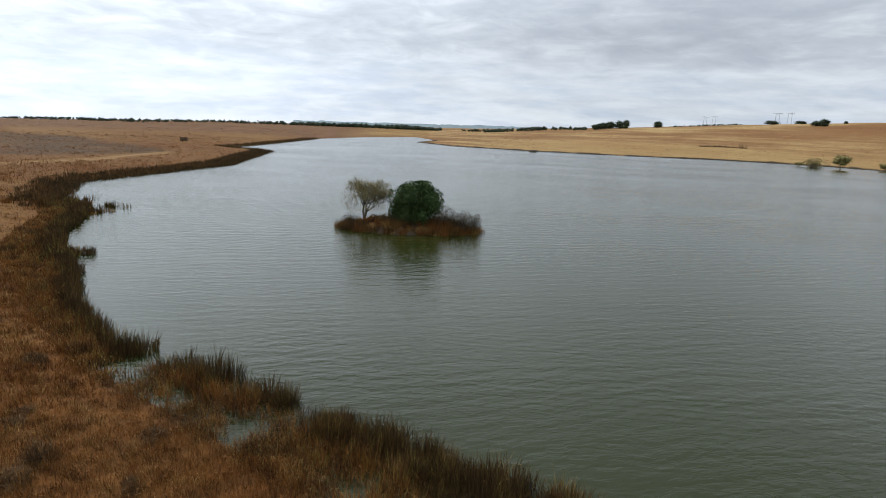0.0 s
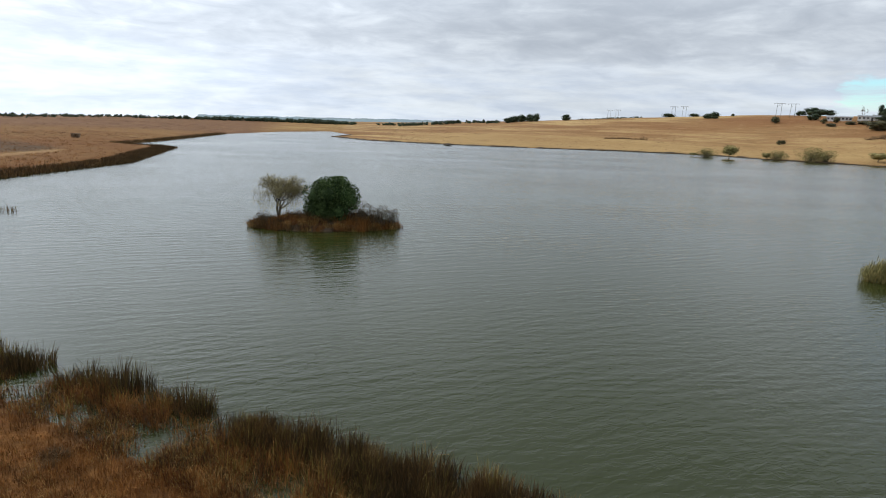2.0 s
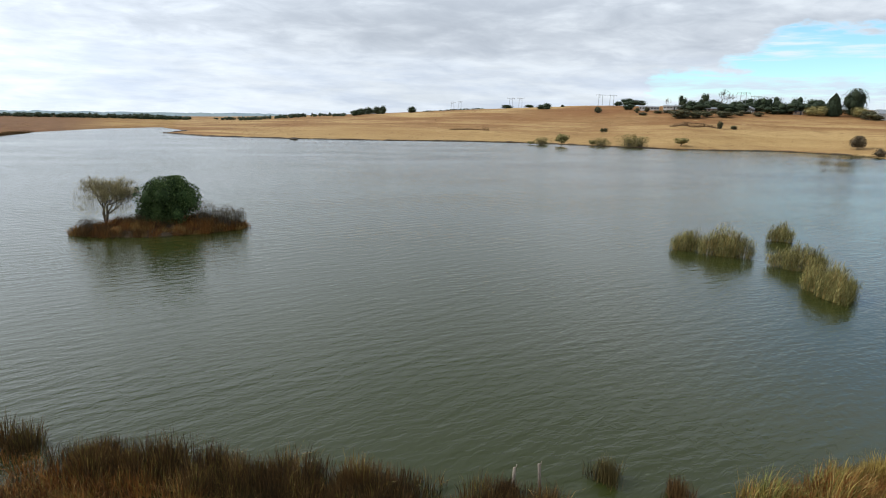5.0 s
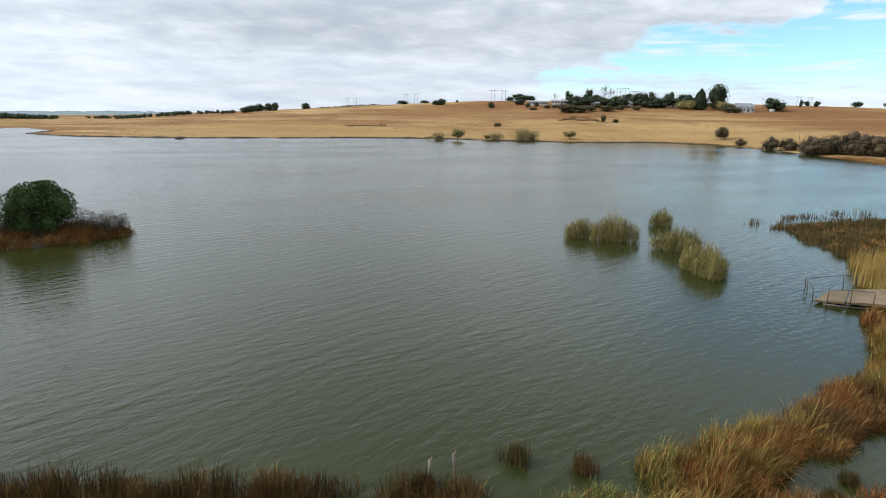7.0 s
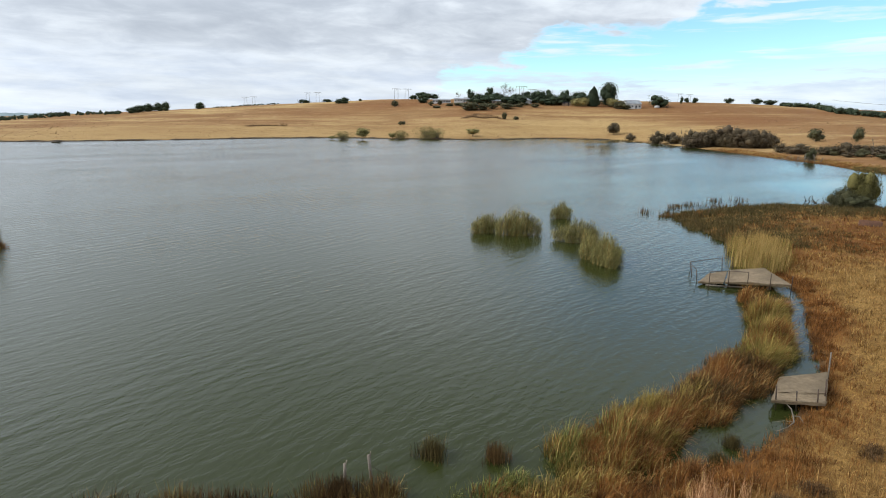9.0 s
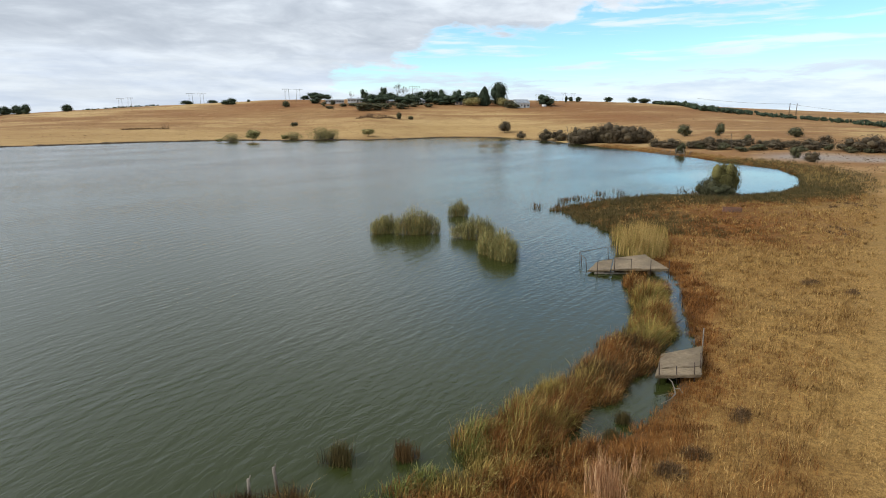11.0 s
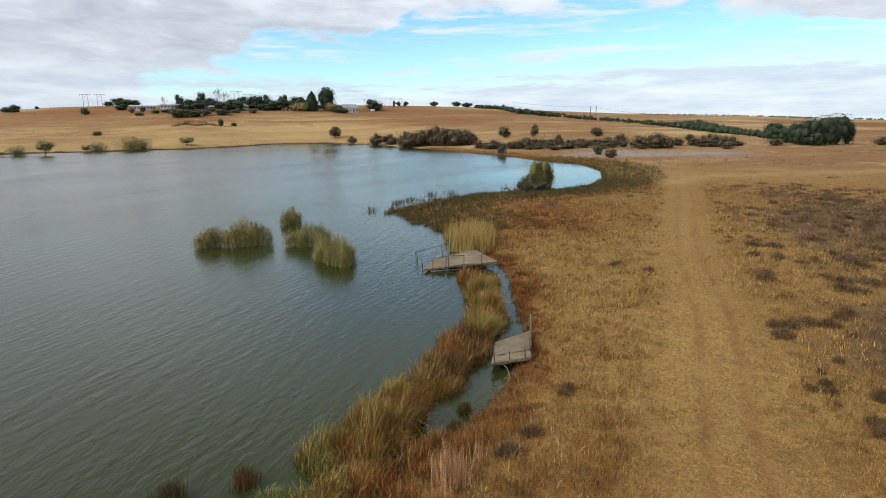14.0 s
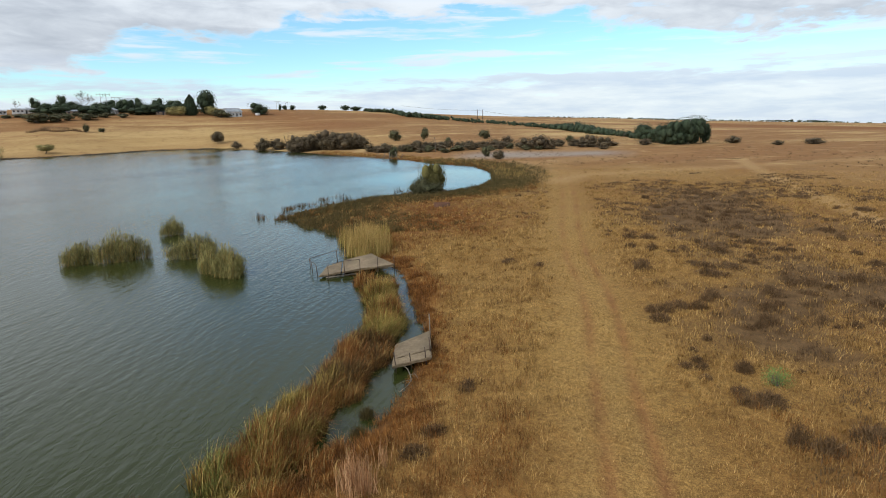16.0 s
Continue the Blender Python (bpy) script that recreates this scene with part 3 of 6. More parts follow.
def red_zone(x, y, d):
    """How far rust-coloured sedge takes over from straw, 0 to 1."""
    r = np.hypot(x, y)
    red = np.clip(1.1 - d / np.where(x < 5, 9.0, 2.7) + 0.45 * wobble(x, y, 0.5), 0, 1) * (d > 0)
    red = np.maximum(red, np.clip(1.65 - np.hypot(x + 12, y - 12) / 26 + 0.35 * wobble(x, y, 0.33), 0, 1.0))
    red = np.maximum(red, np.clip(1.5 - np.hypot((x - 70) / 1.7, y - 15) / 8.0 + 0.4 * wobble(x, y, 0.3), 0, 1))
    west = np.clip((-x - 0.12 * y) / 25, 0, 1) * np.clip(0.62 + 0.4 * wobble(x, y, 0.05) + 0.25 * wobble(x, y, 0.21), 0.72, 1.0)
    red = np.where(r > 150, red * 0.5, red)
    b = np.degrees(np.arctan2(x, y))
    burnt = np.clip((-19 - b) / 6, 0, 1) * np.clip((r - 118) / 14, 0, 1) * np.clip((250 + 2.2 * (b + 20) - r) / 40, 0, 1) * np.clip(0.85 + 0.5 * wobble(x, y, 0.09), 0, 1)
    red = np.maximum(red, 1.0 * burnt * (off_line(x, y, PATHS[2]) > 3))
    return np.maximum(red, west * (d > 0))


def cover_zones(x, y, d):
    """Dark dwarf heath, far russet grass and olive marsh, each 0 to 1."""
    r, b = np.hypot(x, y), np.degrees(np.arctan2(x, y))
    lo = np.interp(b, [-60, -40, -32, -27, -23.5], [142, 148, 153, 157, 172]) + 5 * wobble(x, y, 0.11)
    hi = np.interp(b, [-60, -40, -32, -27, -23.5], [290, 278, 250, 205, 174]) + 8 * wobble(x, y, 0.07)
    heath = np.clip((r - lo) / 6, 0, 1) * np.clip((hi - r) / 16, 0, 1) * (b < -20) * np.clip(0.85 + 0.4 * wobble(x, y, 0.19), 0.4, 1)
    spot = np.clip(1.5 - np.hypot((x - 66) / 26, (y + 20) / 9) + 0.9 * wobble(x, y, 0.17) + 0.5 * wobble(x, y, 0.5), 0, 1) * np.clip((-y - 6) / 5, 0, 1)
    spot = np.maximum(spot, np.clip(1.3 - np.hypot((x - 37) / 9, (y + 13) / 5) + 0.9 * wobble(x, y, 0.5), 0, 1))
    heath = np.maximum(heath, 0.8 * spot * (x > 10))
    russet = np.clip((r - 290 - 14 * wobble(x, y, 0.03)) / 40, 0, 1) * np.clip((-6 - b) / 4, 0, 1)
    marsh = np.clip(1.25 - d / (11 + 4 * wobble(x, y, 0.21)), 0, 1) * np.clip((x - 60) / 10, 0, 1) * np.clip((175 - x) / 25, 0, 1) * (y < 60) * (d > 0)
    return heath, russet, marsh


def build_ground():
    bear = np.radians(np.concatenate([np.arange(-45, 125, 0.34), np.arange(125, 315, 3.8)]))
    rad = np.concatenate([[0.004, 0.8, 1.6], 2.5 * 1.0245 ** np.arange(311)])
    bb, rr = np.meshgrid(bear, rad)
    x, y = rr * np.sin(bb), rr * np.cos(bb)
    d = lake_side(x.ravel(), y.ravel())
    z = ground_z(x.ravel(), y.ravel(), d)
    v = np.stack([x.ravel(), y.ravel(), z], 1)
    nb, nr = len(bear), len(rad)
    i, j = np.meshgrid(np.arange(nr - 1), np.arange(nb), indexing="ij")
    a, b2 = i * nb + j, i * nb + (j + 1) % nb
    quads = np.stack([a, a + nb, b2 + nb, b2], -1).reshape(-1, 4)
    me = mesh_of("ground", v, quads[:, ::-1], M_GROUND)
    xs, ys = v[:, 0], v[:, 1]
    r, be = np.hypot(xs, ys), np.degrees(np.arctan2(xs, ys))
    red = red_zone(xs, ys, d)
    t = np.abs(ys - track_middle(xs) - 0.7)
    along = np.clip((xs - 2) / 12, 0, 1) * np.clip((170 - xs) / 50, 0, 1)
    mown = np.clip(1.35 - t / 2.6 + 0.3 * wobble(xs, ys, 0.8), 0, 1) * along * 0.45
    shore = np.clip((be - 2) / 5, 0, 1) * np.clip((76 - be) / 6, 0, 1) * np.clip((r - 255) / 10, 0, 1) * np.clip((395 - r + 45 * wobble(xs, ys, 0.022)) / 60, 0, 1) * np.clip((d - 1.5) / 3, 0, 1)
    mown = np.maximum(mown, 0.75 * shore)
    pale = np.clip(1.3 - np.abs(r - 196 + 4 * wobble(xs, ys, 0.1)) / 15, 0, 1) * np.clip((be - 79) / 3, 0, 1) * np.clip((97 - be) / 4, 0, 1)
    rut = np.exp(-((np.abs(ys - track_middle(xs)) - 0.85) / 0.3) ** 2) * along * np.clip(0.5 + 0.35 * wobble(xs, ys, 0.7), 0.1, 0.8)
    plough = np.clip((r - 420) / 60, 0, 1) * np.clip((1000 - r) / 150, 0, 1) * np.clip((be - 94) / 6, 0, 1) * np.clip((125 - be) / 5, 0, 1) * np.clip(0.75 + 0.75 * np.sin(r / 62 + 0.08 * be), 0, 1)
    slope = np.clip((r - 360 - 30 * wobble(xs, ys, 0.02)) / 50, 0, 1) * np.clip((560 - r) / 60, 0, 1) * np.clip((be - 14) / 25, 0.25, 1) * np.clip((be - 4) / 4, 0, 1) * np.clip((80 - be) / 6, 0, 1) * np.clip(0.7 + 0.8 * wobble(xs, ys, 0.03), 0, 1) * 0.75
    path = np.zeros_like(xs)
    for pts, half in zip(PATHS, (1.7, 3.2, 1.6)):
        path = np.maximum(path, np.clip(1.4 - off_line(xs, ys, pts) / half, 0, 1) * (0.34 if half > 3 else 0.5))
    pasture = np.clip((r - 105 + 12 * wobble(xs, ys, 0.06)) / 60, 0, 1)
    pasture = np.where(xs < -10, pasture * 0.45, pasture)
    heath, russet, marsh = cover_zones(xs, ys, d)
    at = me.attributes.new("cover", "FLOAT_VECTOR", "POINT")
    at.data.foreach_set("vector", np.stack([heath, russet, marsh], 1).astype(np.float32).ravel())
    at = me.attributes.new("pasture", "FLOAT_VECTOR", "POINT")
    at.data.foreach_set("vector", np.stack([pasture, 0.9 * pale, path], 1).astype(np.float32).ravel())
    zone = np.stack([np.clip(red, 0, 1), mown, np.clip(rut + plough + slope, 0, 1)], 1)
    at = me.attributes.new("zone", "FLOAT_VECTOR", "POINT")
    at.data.foreach_set("vector", zone.astype(np.float32).ravel())
    me.polygons.foreach_set("use_smooth", [True] * len(me.polygons))
    tagged(new("ground", me), "rolling dry golden grassland round a lake", "ground", kind="structure")


build_ground()


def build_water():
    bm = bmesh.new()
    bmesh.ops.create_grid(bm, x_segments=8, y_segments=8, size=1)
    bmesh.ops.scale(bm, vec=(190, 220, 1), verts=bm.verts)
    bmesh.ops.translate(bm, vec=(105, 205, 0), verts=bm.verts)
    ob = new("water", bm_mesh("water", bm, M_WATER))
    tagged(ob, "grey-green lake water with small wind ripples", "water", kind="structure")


build_water()


# ---- island ----
def build_island():
    rs = rand(5)
    nb, nr = 64, 14
    v, f = [(0, 0, 0.95)], []
    for i in range(1, nr + 1):
        s = i / nr
        for j in range(nb):
            a = 2 * math.pi * j / nb
            edge = 1 + 0.10 * math.sin(3 * a + 1) + 0.06 * math.sin(7 * a)
            v.append((7.4 * s * edge * math.cos(a), 3.4 * s * edge * math.sin(a), 1.0 * (1 - s ** 2.2) - 0.08 + 0.05 * rs.normal()))
    for j in range(nb):
        f.append((0, 1 + j, 1 + (j + 1) % nb))
    for i in range(nr - 1):
        for j in range(nb):
            p, q = 1 + i * nb + j, 1 + i * nb + (j + 1) % nb
            f += [(p, p + nb, q + nb), (p, q + nb, q)]
    ob = new("island", mesh_of("island", v, f, M_ISLAND))
    ob.location = (-3.4, 64.2, 0)
    tagged(ob, "low earth island overgrown with brown sedge", "island", kind="structure")


M_ISLAND = mat_plain("island_earth", (0.045, 0.03, 0.018), (0.10, 0.06, 0.03), 3, 0.95, 0.6, 0.08)
build_island()


# ---- sedge, reeds and grass ----
def along(rs, a, b, n):
    """n places between two lines of equal count, even along the first."""
    a, b = np.array(a, float), np.array(b, float)
    seg = np.hypot(*np.diff(a, axis=0).T) + np.hypot(*np.diff(b, axis=0).T)
    cum = np.concatenate([[0], np.cumsum(seg)])
    u = np.interp(rs.uniform(0, cum[-1], n), cum, np.arange(len(a)))
    i = np.minimum(u.astype(int), len(a) - 2)
    t = (u - i)[:, None]
    w = rs.uniform(0, 1, n)[:, None]
    return (a[i] * (1 - t) + a[i + 1] * t) * (1 - w) + (b[i] * (1 - t) + b[i + 1] * t) * w, w[:, 0]


def tufts(rs, xy, per, spread, height, width, lean=0.25, wind=None, floor=None, droop=0.15):
    """Blades in tufts round the places xy, standing on the ground or the lake bed."""
    n = len(xy)
    p = np.repeat(xy, per, axis=0) + rs.normal(0, 1, (n * per, 2)) * np.repeat(np.broadcast_to(spread, n), per)[:, None]
    z = np.repeat(np.maximum(ground_z(xy[:, 0], xy[:, 1]), -0.12) if floor is None else np.broadcast_to(floor, n), per) - 0.03
    tall = np.repeat(np.broadcast_to(height, n), per) * rs.uniform(0.5, 1.15, n * per)
    wide = np.repeat(np.broadcast_to(width, n), per) * rs.uniform(0.6, 1.3, n * per)
    return blades(rs, np.column_stack([p, z]), tall, wide, lean, wind, droop)


def stuff(name, pieces, mat, label, category):
    v, f = merged(pieces) if isinstance(pieces, list) else pieces
    return tagged(new(name, mesh_of(name, v, f, mat)), label, category, kind="stuff")


def clear_of(xy, spots):
    keep = np.ones(len(xy), bool)
    for x, y, r in spots:
        keep &= np.hypot(xy[:, 0] - x, xy[:, 1] - y) > r
    return keep


LEFT_OUT = [(-47, 71.5), (-42, 69.5), (-38.3, 62.8), (-36.2, 56), (-32, 48.3), (-27, 42.6), (-22.8, 35.4), (-17, 28.9), (-11.8, 26.6), (-7.9, 24.6), (-4, 22), (-0.8, 20), (1.9, 18.3), (4.9, 16.9), (7.5, 15.2), (10, 13.2)]
LEFT_IN = [(-48.5, 70.5), (-44.5, 66), (-41, 59.3), (-38.6, 53), (-34.4, 45), (-29.6, 39.2), (-23, 32), (-16.8, 25.8), (-12, 22.3), (-9.2, 20.1), (-6.3, 18.2), (-3.2, 15.8), (0, 13.8), (3.5, 12.8), (6.5, 12), (9.3, 11)]
POOLS = ((-14.1, 26.0, 1.2), (-7.3, 20.5, 0.9), (-32.4, 48.2, 1.4), (-2.3, 16.8, 0.7))
RIGHT_OUT = [(11.5, 11.6), (14, 11.2), (17, 10.9), (20, 10.6), (23.5, 10.4), (27, 10.4), (30.5, 10.4), (34.3, 10.9), (38.3, 12.3), (41.8, 14.6)]
RIGHT_IN = [(12.3, 9.6), (14.3, 8.6), (16.6, 8.3), (19.3, 8.6), (22.5, 8.7), (26, 8.4), (29.5, 8.3), (33, 9.1), (37, 10.5), (41, 12.4)]


def mounds(rs, xy, radius, tall, per, width, wind=(0.0, 0.0), lean=0.16, droop=0.45, floor=None):
    """Tussocks: blades that arch outwards from each place, tallest in the middle."""
    n = len(xy)
    radius, tall = np.broadcast_to(radius, n), np.broadcast_to(tall, n)
    k = np.repeat(np.arange(n), per)
    a, s = rs.uniform(0, 2 * np.pi, n * per), np.sqrt(rs.uniform(0, 1, n * per))
    off = np.column_stack([np.cos(a), np.sin(a)]) * (s * radius[k])[:, None]
    z = (np.maximum(ground_z(xy[:, 0], xy[:, 1]), -0.12) if floor is None else np.broadcast_to(floor, n))[k] - 0.04
    base = np.column_stack([xy[k] + off, z])
    h = tall[k] * (1 - 0.45 * s ** 2) * rs.uniform(0.55, 1.15, n * per)
    w = np.broadcast_to(width, n)[k] * rs.uniform(0.6, 1.4, n * per)
    v, f = blades(rs, base, h, w, lean, wind, droop)
    push = (off / radius[k][:, None]) * (0.32 * h)[:, None]
    v = v.reshape(-1, 5, 3)
    v[:, 2:4, :2] += 0.35 * push[:, None, :]
    v[:, 4, :2] += push
    return v.reshape(-1, 3), f


def patchy(xy, k, shift):
    return wobble(xy[:, 0] + shift, xy[:, 1] - shift, k)


def build_reeds():
    rs = rand(11)
    # dark bulrush fringe on the near shore, in ragged tussocks
    xy, w = along(rs, LEFT_OUT, LEFT_IN, 1500)
    more, u = along(rs, LEFT_OUT[10:], LEFT_IN[10:], 380)
    xy, w = np.concatenate([xy, more]), np.concatenate([w, u])
    spits = np.concatenate([rs.normal((-41.5, 66.3), (2.0, 0.7), (26, 2)), rs.normal((-46.5, 71), (2.4, 1.5), (40, 2)), rs.normal((-31.0, 46.2), (1.5, 0.6), (26, 2))])
    xy, w = np.concatenate([xy, spits]), np.concatenate([w, rs.uniform(0.1, 0.5, len(spits))])
    keep = clear_of(xy, POOLS) & (patchy(xy, 1.2, 0) > -0.66 - 0.5 * w)
    xy, w = xy[keep], w[keep]
    r = np.hypot(*xy.T)
    wide = 0.013 * np.clip(r / 22, 1, 3)
    size = rs.uniform(0.35, 0.75, len(xy))
    tall = (1.55 - 0.95 * w) * (1 + 0.32 * patchy(xy, 1.5, 2)) * rs.uniform(0.65, 1.2, len(xy)) * np.where(xy[:, 0] > 3, 0.72, 1)
    dark = (w < 0.42 + 0.22 * (xy[:, 0] > 0) + 0.25 * patchy(xy, 0.5, 5)) | (rs.uniform(0, 1, len(xy)) < 0.08)
    stuff("bulrushes", mounds(rs, xy[dark], size[dark], tall[dark] * 0.9, 74, wide[dark] * 1.5, lean=0.13, droop=0.25), M_REED, "dark brown bulrushes standing along the lake shore", "reeds")
    k = ~dark
    stuff("russet_sedge", mounds(rs, xy[k], size[k] * 1.1, tall[k] * 0.85, 66, wide[k] * 1.5, lean=0.42), M_RUST, "russet sedge between bulrushes and dry bank", "sedge")
    pick = rs.uniform(0, 1, len(xy)) < 0.12 + 0.75 * np.clip((w - 0.45) / 0.4, 0, 1)
    stuff("pale_sedge", mounds(rs, xy[pick], size[pick], tall[pick] * 0.85, 26, wide[pick], lean=0.5), M_TAN, "pale straw-coloured blades among shore sedge", "sedge")
    pick = (rs.uniform(0, 1, len(xy)) < 0.2) & (w < 0.7)
    stuff("olive_bulrushes", mounds(rs, xy[pick], size[pick], tall[pick] * 0.95, 40, wide[pick], lean=0.12, droop=0.2), M_OLIVE, "olive-brown bulrushes along the lake shore", "reeds")

    # strip of reeds standing in front of the platforms: green at its outer end, then golden, russet and olive
    wind = (0.06, -0.20)
    q, w = along(rs, RIGHT_OUT, RIGHT_IN, 900)
    q = q + np.column_stack([0.35 * patchy(q, 1.5, 0), 0.55 * patchy(q, 1.1, 3)])
    keep = patchy(q, 1.5, 7) > -0.55 - 0.6 * (1 - np.abs(2 * w - 1))
    keep &= (q[:, 0] > 15.5) | (rs.uniform(0, 1, len(q)) < 0.45)
    q, w = q[keep], w[keep]
    x, tone = q[:, 0], patchy(q, 0.9, 4) + 0.55 * rs.normal(0, 1, len(q))
    size = rs.uniform(0.3, 0.7, len(q))
    tall = np.interp(x, [11, 15, 18, 23, 26, 29, 33, 38, 41, 45], [0.55, 1.05, 1.4, 1.25, 1.25, 1.1, 1.55, 1.6, 1.25, 1.1]) * (1 + 0.36 * patchy(q, 1.9, 9)) * rs.uniform(0.6, 1.25, len(q))
    wide = 0.017 + 0.008 * np.clip((x - 24) / 12, 0, 1)
    kinds = np.full(len(q), 2)
    kinds[(x < 24.5) & (tone + 1.6 * (0.55 - w) > 0.0)] = 1
    kinds[(x < 19.5) & (w < 0.35) & (tone > -0.5)] = 0
    kinds[(x > 22.5) & (x < 30) & (tone > 0.35)] = 3
    kinds[(x >= 30) & (x < 39.5) & (tone > -0.45)] = 4
    kinds[(x >= 30) & (x < 39.5) & (tone > 0.45)] = 1
    kinds[(x >= 39.5) & (tone > 0.3)] = 3
    for i, (name, mat, per, label) in enumerate((
            ("green_reeds", M_FRESH_REED, 64, "fresh green reeds at the end of the reed strip"), ("golden_reeds", M_GOLD_REED, 78, "golden-olive reeds bent by the wind"),
            ("russet_reeds", M_RUST, 84, "orange-brown withered reeds beside the pool"), ("brown_reeds", M_REED, 80, "dull brown reeds in shallow water"),
            ("olive_reeds", M_OLIVE, 80, "olive reeds between two concrete platforms"))):
        k = kinds == i
        stuff(name, mounds(rs, q[k], size[k], tall[k], per, wide[k] * 1.25, wind, 0.34, 0.55), mat, label, "reeds")
    k = (rs.uniform(0, 1, len(q)) < 0.6) & (x > 14)
    stuff("straw_reeds", mounds(rs, q[k], size[k] * 0.9, tall[k] * 1.12, 11, wide[k] * 1.1, wind, 0.34, 0.5), M_TAN, "pale withered blades standing out of the reeds", "reeds")
    k = rs.uniform(0, 1, len(q)) < 0.55
    stuff("rusty_undergrowth", mounds(rs, q[k], size[k] * 1.2, tall[k] * 0.5, 34, wide[k] * 1.3, (0, 0), 0.55), M_RUST, "rusty withered undergrowth between reeds", "sedge")
    # low russet sedge that closes the near end of the pool
    q = np.column_stack([rs.uniform(10.5, 19.6, 420), rs.uniform(4.8, 10.2, 420)])
    edge = np.interp(q[:, 0], [10, 13, 16, 18, 19.6], [9.8, 8.6, 7.7, 6.9, 6.2])
    q = q[np.abs(q[:, 1] - edge) < 1.35 + 0.3 * patchy(q, 1.1, 2)]
    stuff("pool_sedge", mounds(rs, q, rs.uniform(0.25, 0.55, len(q)), 0.62 * rs.uniform(0.5, 1.3, len(q)), 60, 0.017, (0.03, -0.12), 0.5), M_RUST, "russet sedge at the near end of the pool", "sedge")
    k = rs.uniform(0, 1, len(q)) < 0.35
    stuff("pale_pool_sedge", mounds(rs, q[k], 0.4, 0.75 * rs.uniform(0.5, 1.3, k.sum()), 16, 0.015, (0.03, -0.12), 0.5), M_TAN, "pale dry blades at the near end of the pool", "sedge")
    # rust-red rim along the foot of the bank
    q = np.column_stack([rs.uniform(17, 50, 2600), rs.uniform(1, 16, 2600)])
    d = lake_side(*q.T)
    q = q[(d > 0.1) & (d < 1.7 + 0.9 * patchy(q, 0.8, 3)) & (q[:, 1] < np.interp(q[:, 0], [17, 30, 40, 50], [7, 8, 11, 16]))]
    stuff("bank_rim_sedge", mounds(rs, q, rs.uniform(0.2, 0.45, len(q)), 0.42 * rs.uniform(0.5, 1.4, len(q)), 40, 0.016 * np.clip(q[:, 0] / 25, 1, 1.6), lean=0.5), M_RUST, "rust-red sedge along the foot of the bank", "sedge")

    xy, w = along(rs, [(49.2, 17.4), (53, 19.6), (58, 22)], [(50, 15.2), (53.5, 16.2), (58.5, 18)], 75)
    tall = 1.9 * (1 + 0.25 * patchy(xy, 1.2, 1)) * rs.uniform(0.7, 1.15, len(xy))
    stuff("tall_pale_reeds", tufts(rs, xy, 60, 0.42, tall, 0.032, 0.11, (0.06, -0.04)), M_TAN, "tall pale tan reeds behind a concrete platform", "reeds")
    stuff("tall_olive_reeds", tufts(rs, xy, 34, 0.45, tall * 0.85, 0.032, 0.14, (0.06, -0.04)), M_OLIVE, "olive reeds mixed with tall pale reeds", "reeds")
    # marsh beyond the platforms
    xy = np.column_stack([rs.uniform(48, 112, 15000), rs.uniform(4, 37, 15000)])
    d = lake_side(*xy.T)
    ragged = -0.2 - 1.2 * np.clip(patchy(xy, 0.8, 6) + 0.2, 0, 1)
    ok = (d > ragged) & (d < 13 + 4 * wobble(*xy.T, 0.3)) & ~((xy[:, 0] < 60) & (xy[:, 1] < 18)) & (patchy(xy, 1.1, 11) > -0.6 + 0.02 * d)
    xy, d = xy[ok], d[ok]
    olive = np.clip(1.7 - d / 8, 0.05, 1.0) + 0.45 * patchy(xy, 0.35, 4)
    half = rs.uniform(0, 1, len(xy)) < olive
    tall = (0.85 - 0.035 * np.clip(d, 0, 12)) * (1 + 0.35 * patchy(xy, 0.7, 8)) * rs.uniform(0.5, 1.25, len(xy))
    stuff("marsh_sedge", mounds(rs, xy[half], 0.42, tall[half], 17, 0.028, lean=0.3), M_SEDGE, "dark olive-brown marsh sedge on a low promontory", "sedge")
    stuff("marsh_rust_sedge", mounds(rs, xy[~half], 0.42, tall[~half] * 0.75, 17, 0.028, lean=0.45), M_RUST, "rust-coloured marsh sedge on a low promontory", "sedge")
    xy, w = along(rs, [(73, 37), (80, 39.5), (93, 36.5)], [(69.5, 34.4), (76, 34.2), (91, 29)], 300)
    xy = xy[patchy(xy, 0.9, 4) > 0.05]
    xy = np.concatenate([xy, rs.normal((69.6, 37.8), (0.8, 0.5), (9, 2)), rs.normal((-39.6, 70.3), (1.2, 0.35), (22, 2)), rs.normal((-48.5, 76.2), (2.0, 0.8), (22, 2))])
    stuff("sparse_rushes", tufts(rs, xy, 7, 0.32, 0.9 * rs.uniform(0.5, 1.2, len(xy)), 0.05, 0.12, floor=-0.1), M_REED, "sparse dark rushes standing in open water", "rushes")
    # far shores
    far = []
    for a, b, n, lo, hi, tall in ((57, 62, 4200, -1.0, 4.0, 0.85), (60, 65, 7000, -1.0, 5.2, 0.85)):
        pts = np.concatenate([LAKE, LAKE[:1]])[a:b]
        seg = np.hypot(*np.diff(pts, axis=0).T)
        cum = np.concatenate([[0], np.cumsum(seg)])
        u = np.interp(rs.uniform(0, cum[-1], n), cum, np.arange(len(pts)))
        i = np.minimum(u.astype(int), len(pts) - 2)
        t = (u - i)[:, None]
        q = pts[i] * (1 - t) + pts[i + 1] * t + rs.normal(0, 3.2, (n, 2))
        d = lake_side(*q.T)
        q = q[(d > lo) & (d < hi)]
        far.append(mounds(rs, q, 0.5, tall * rs.uniform(0.5, 1.2, len(q)), 8, 0.065, lean=0.25))
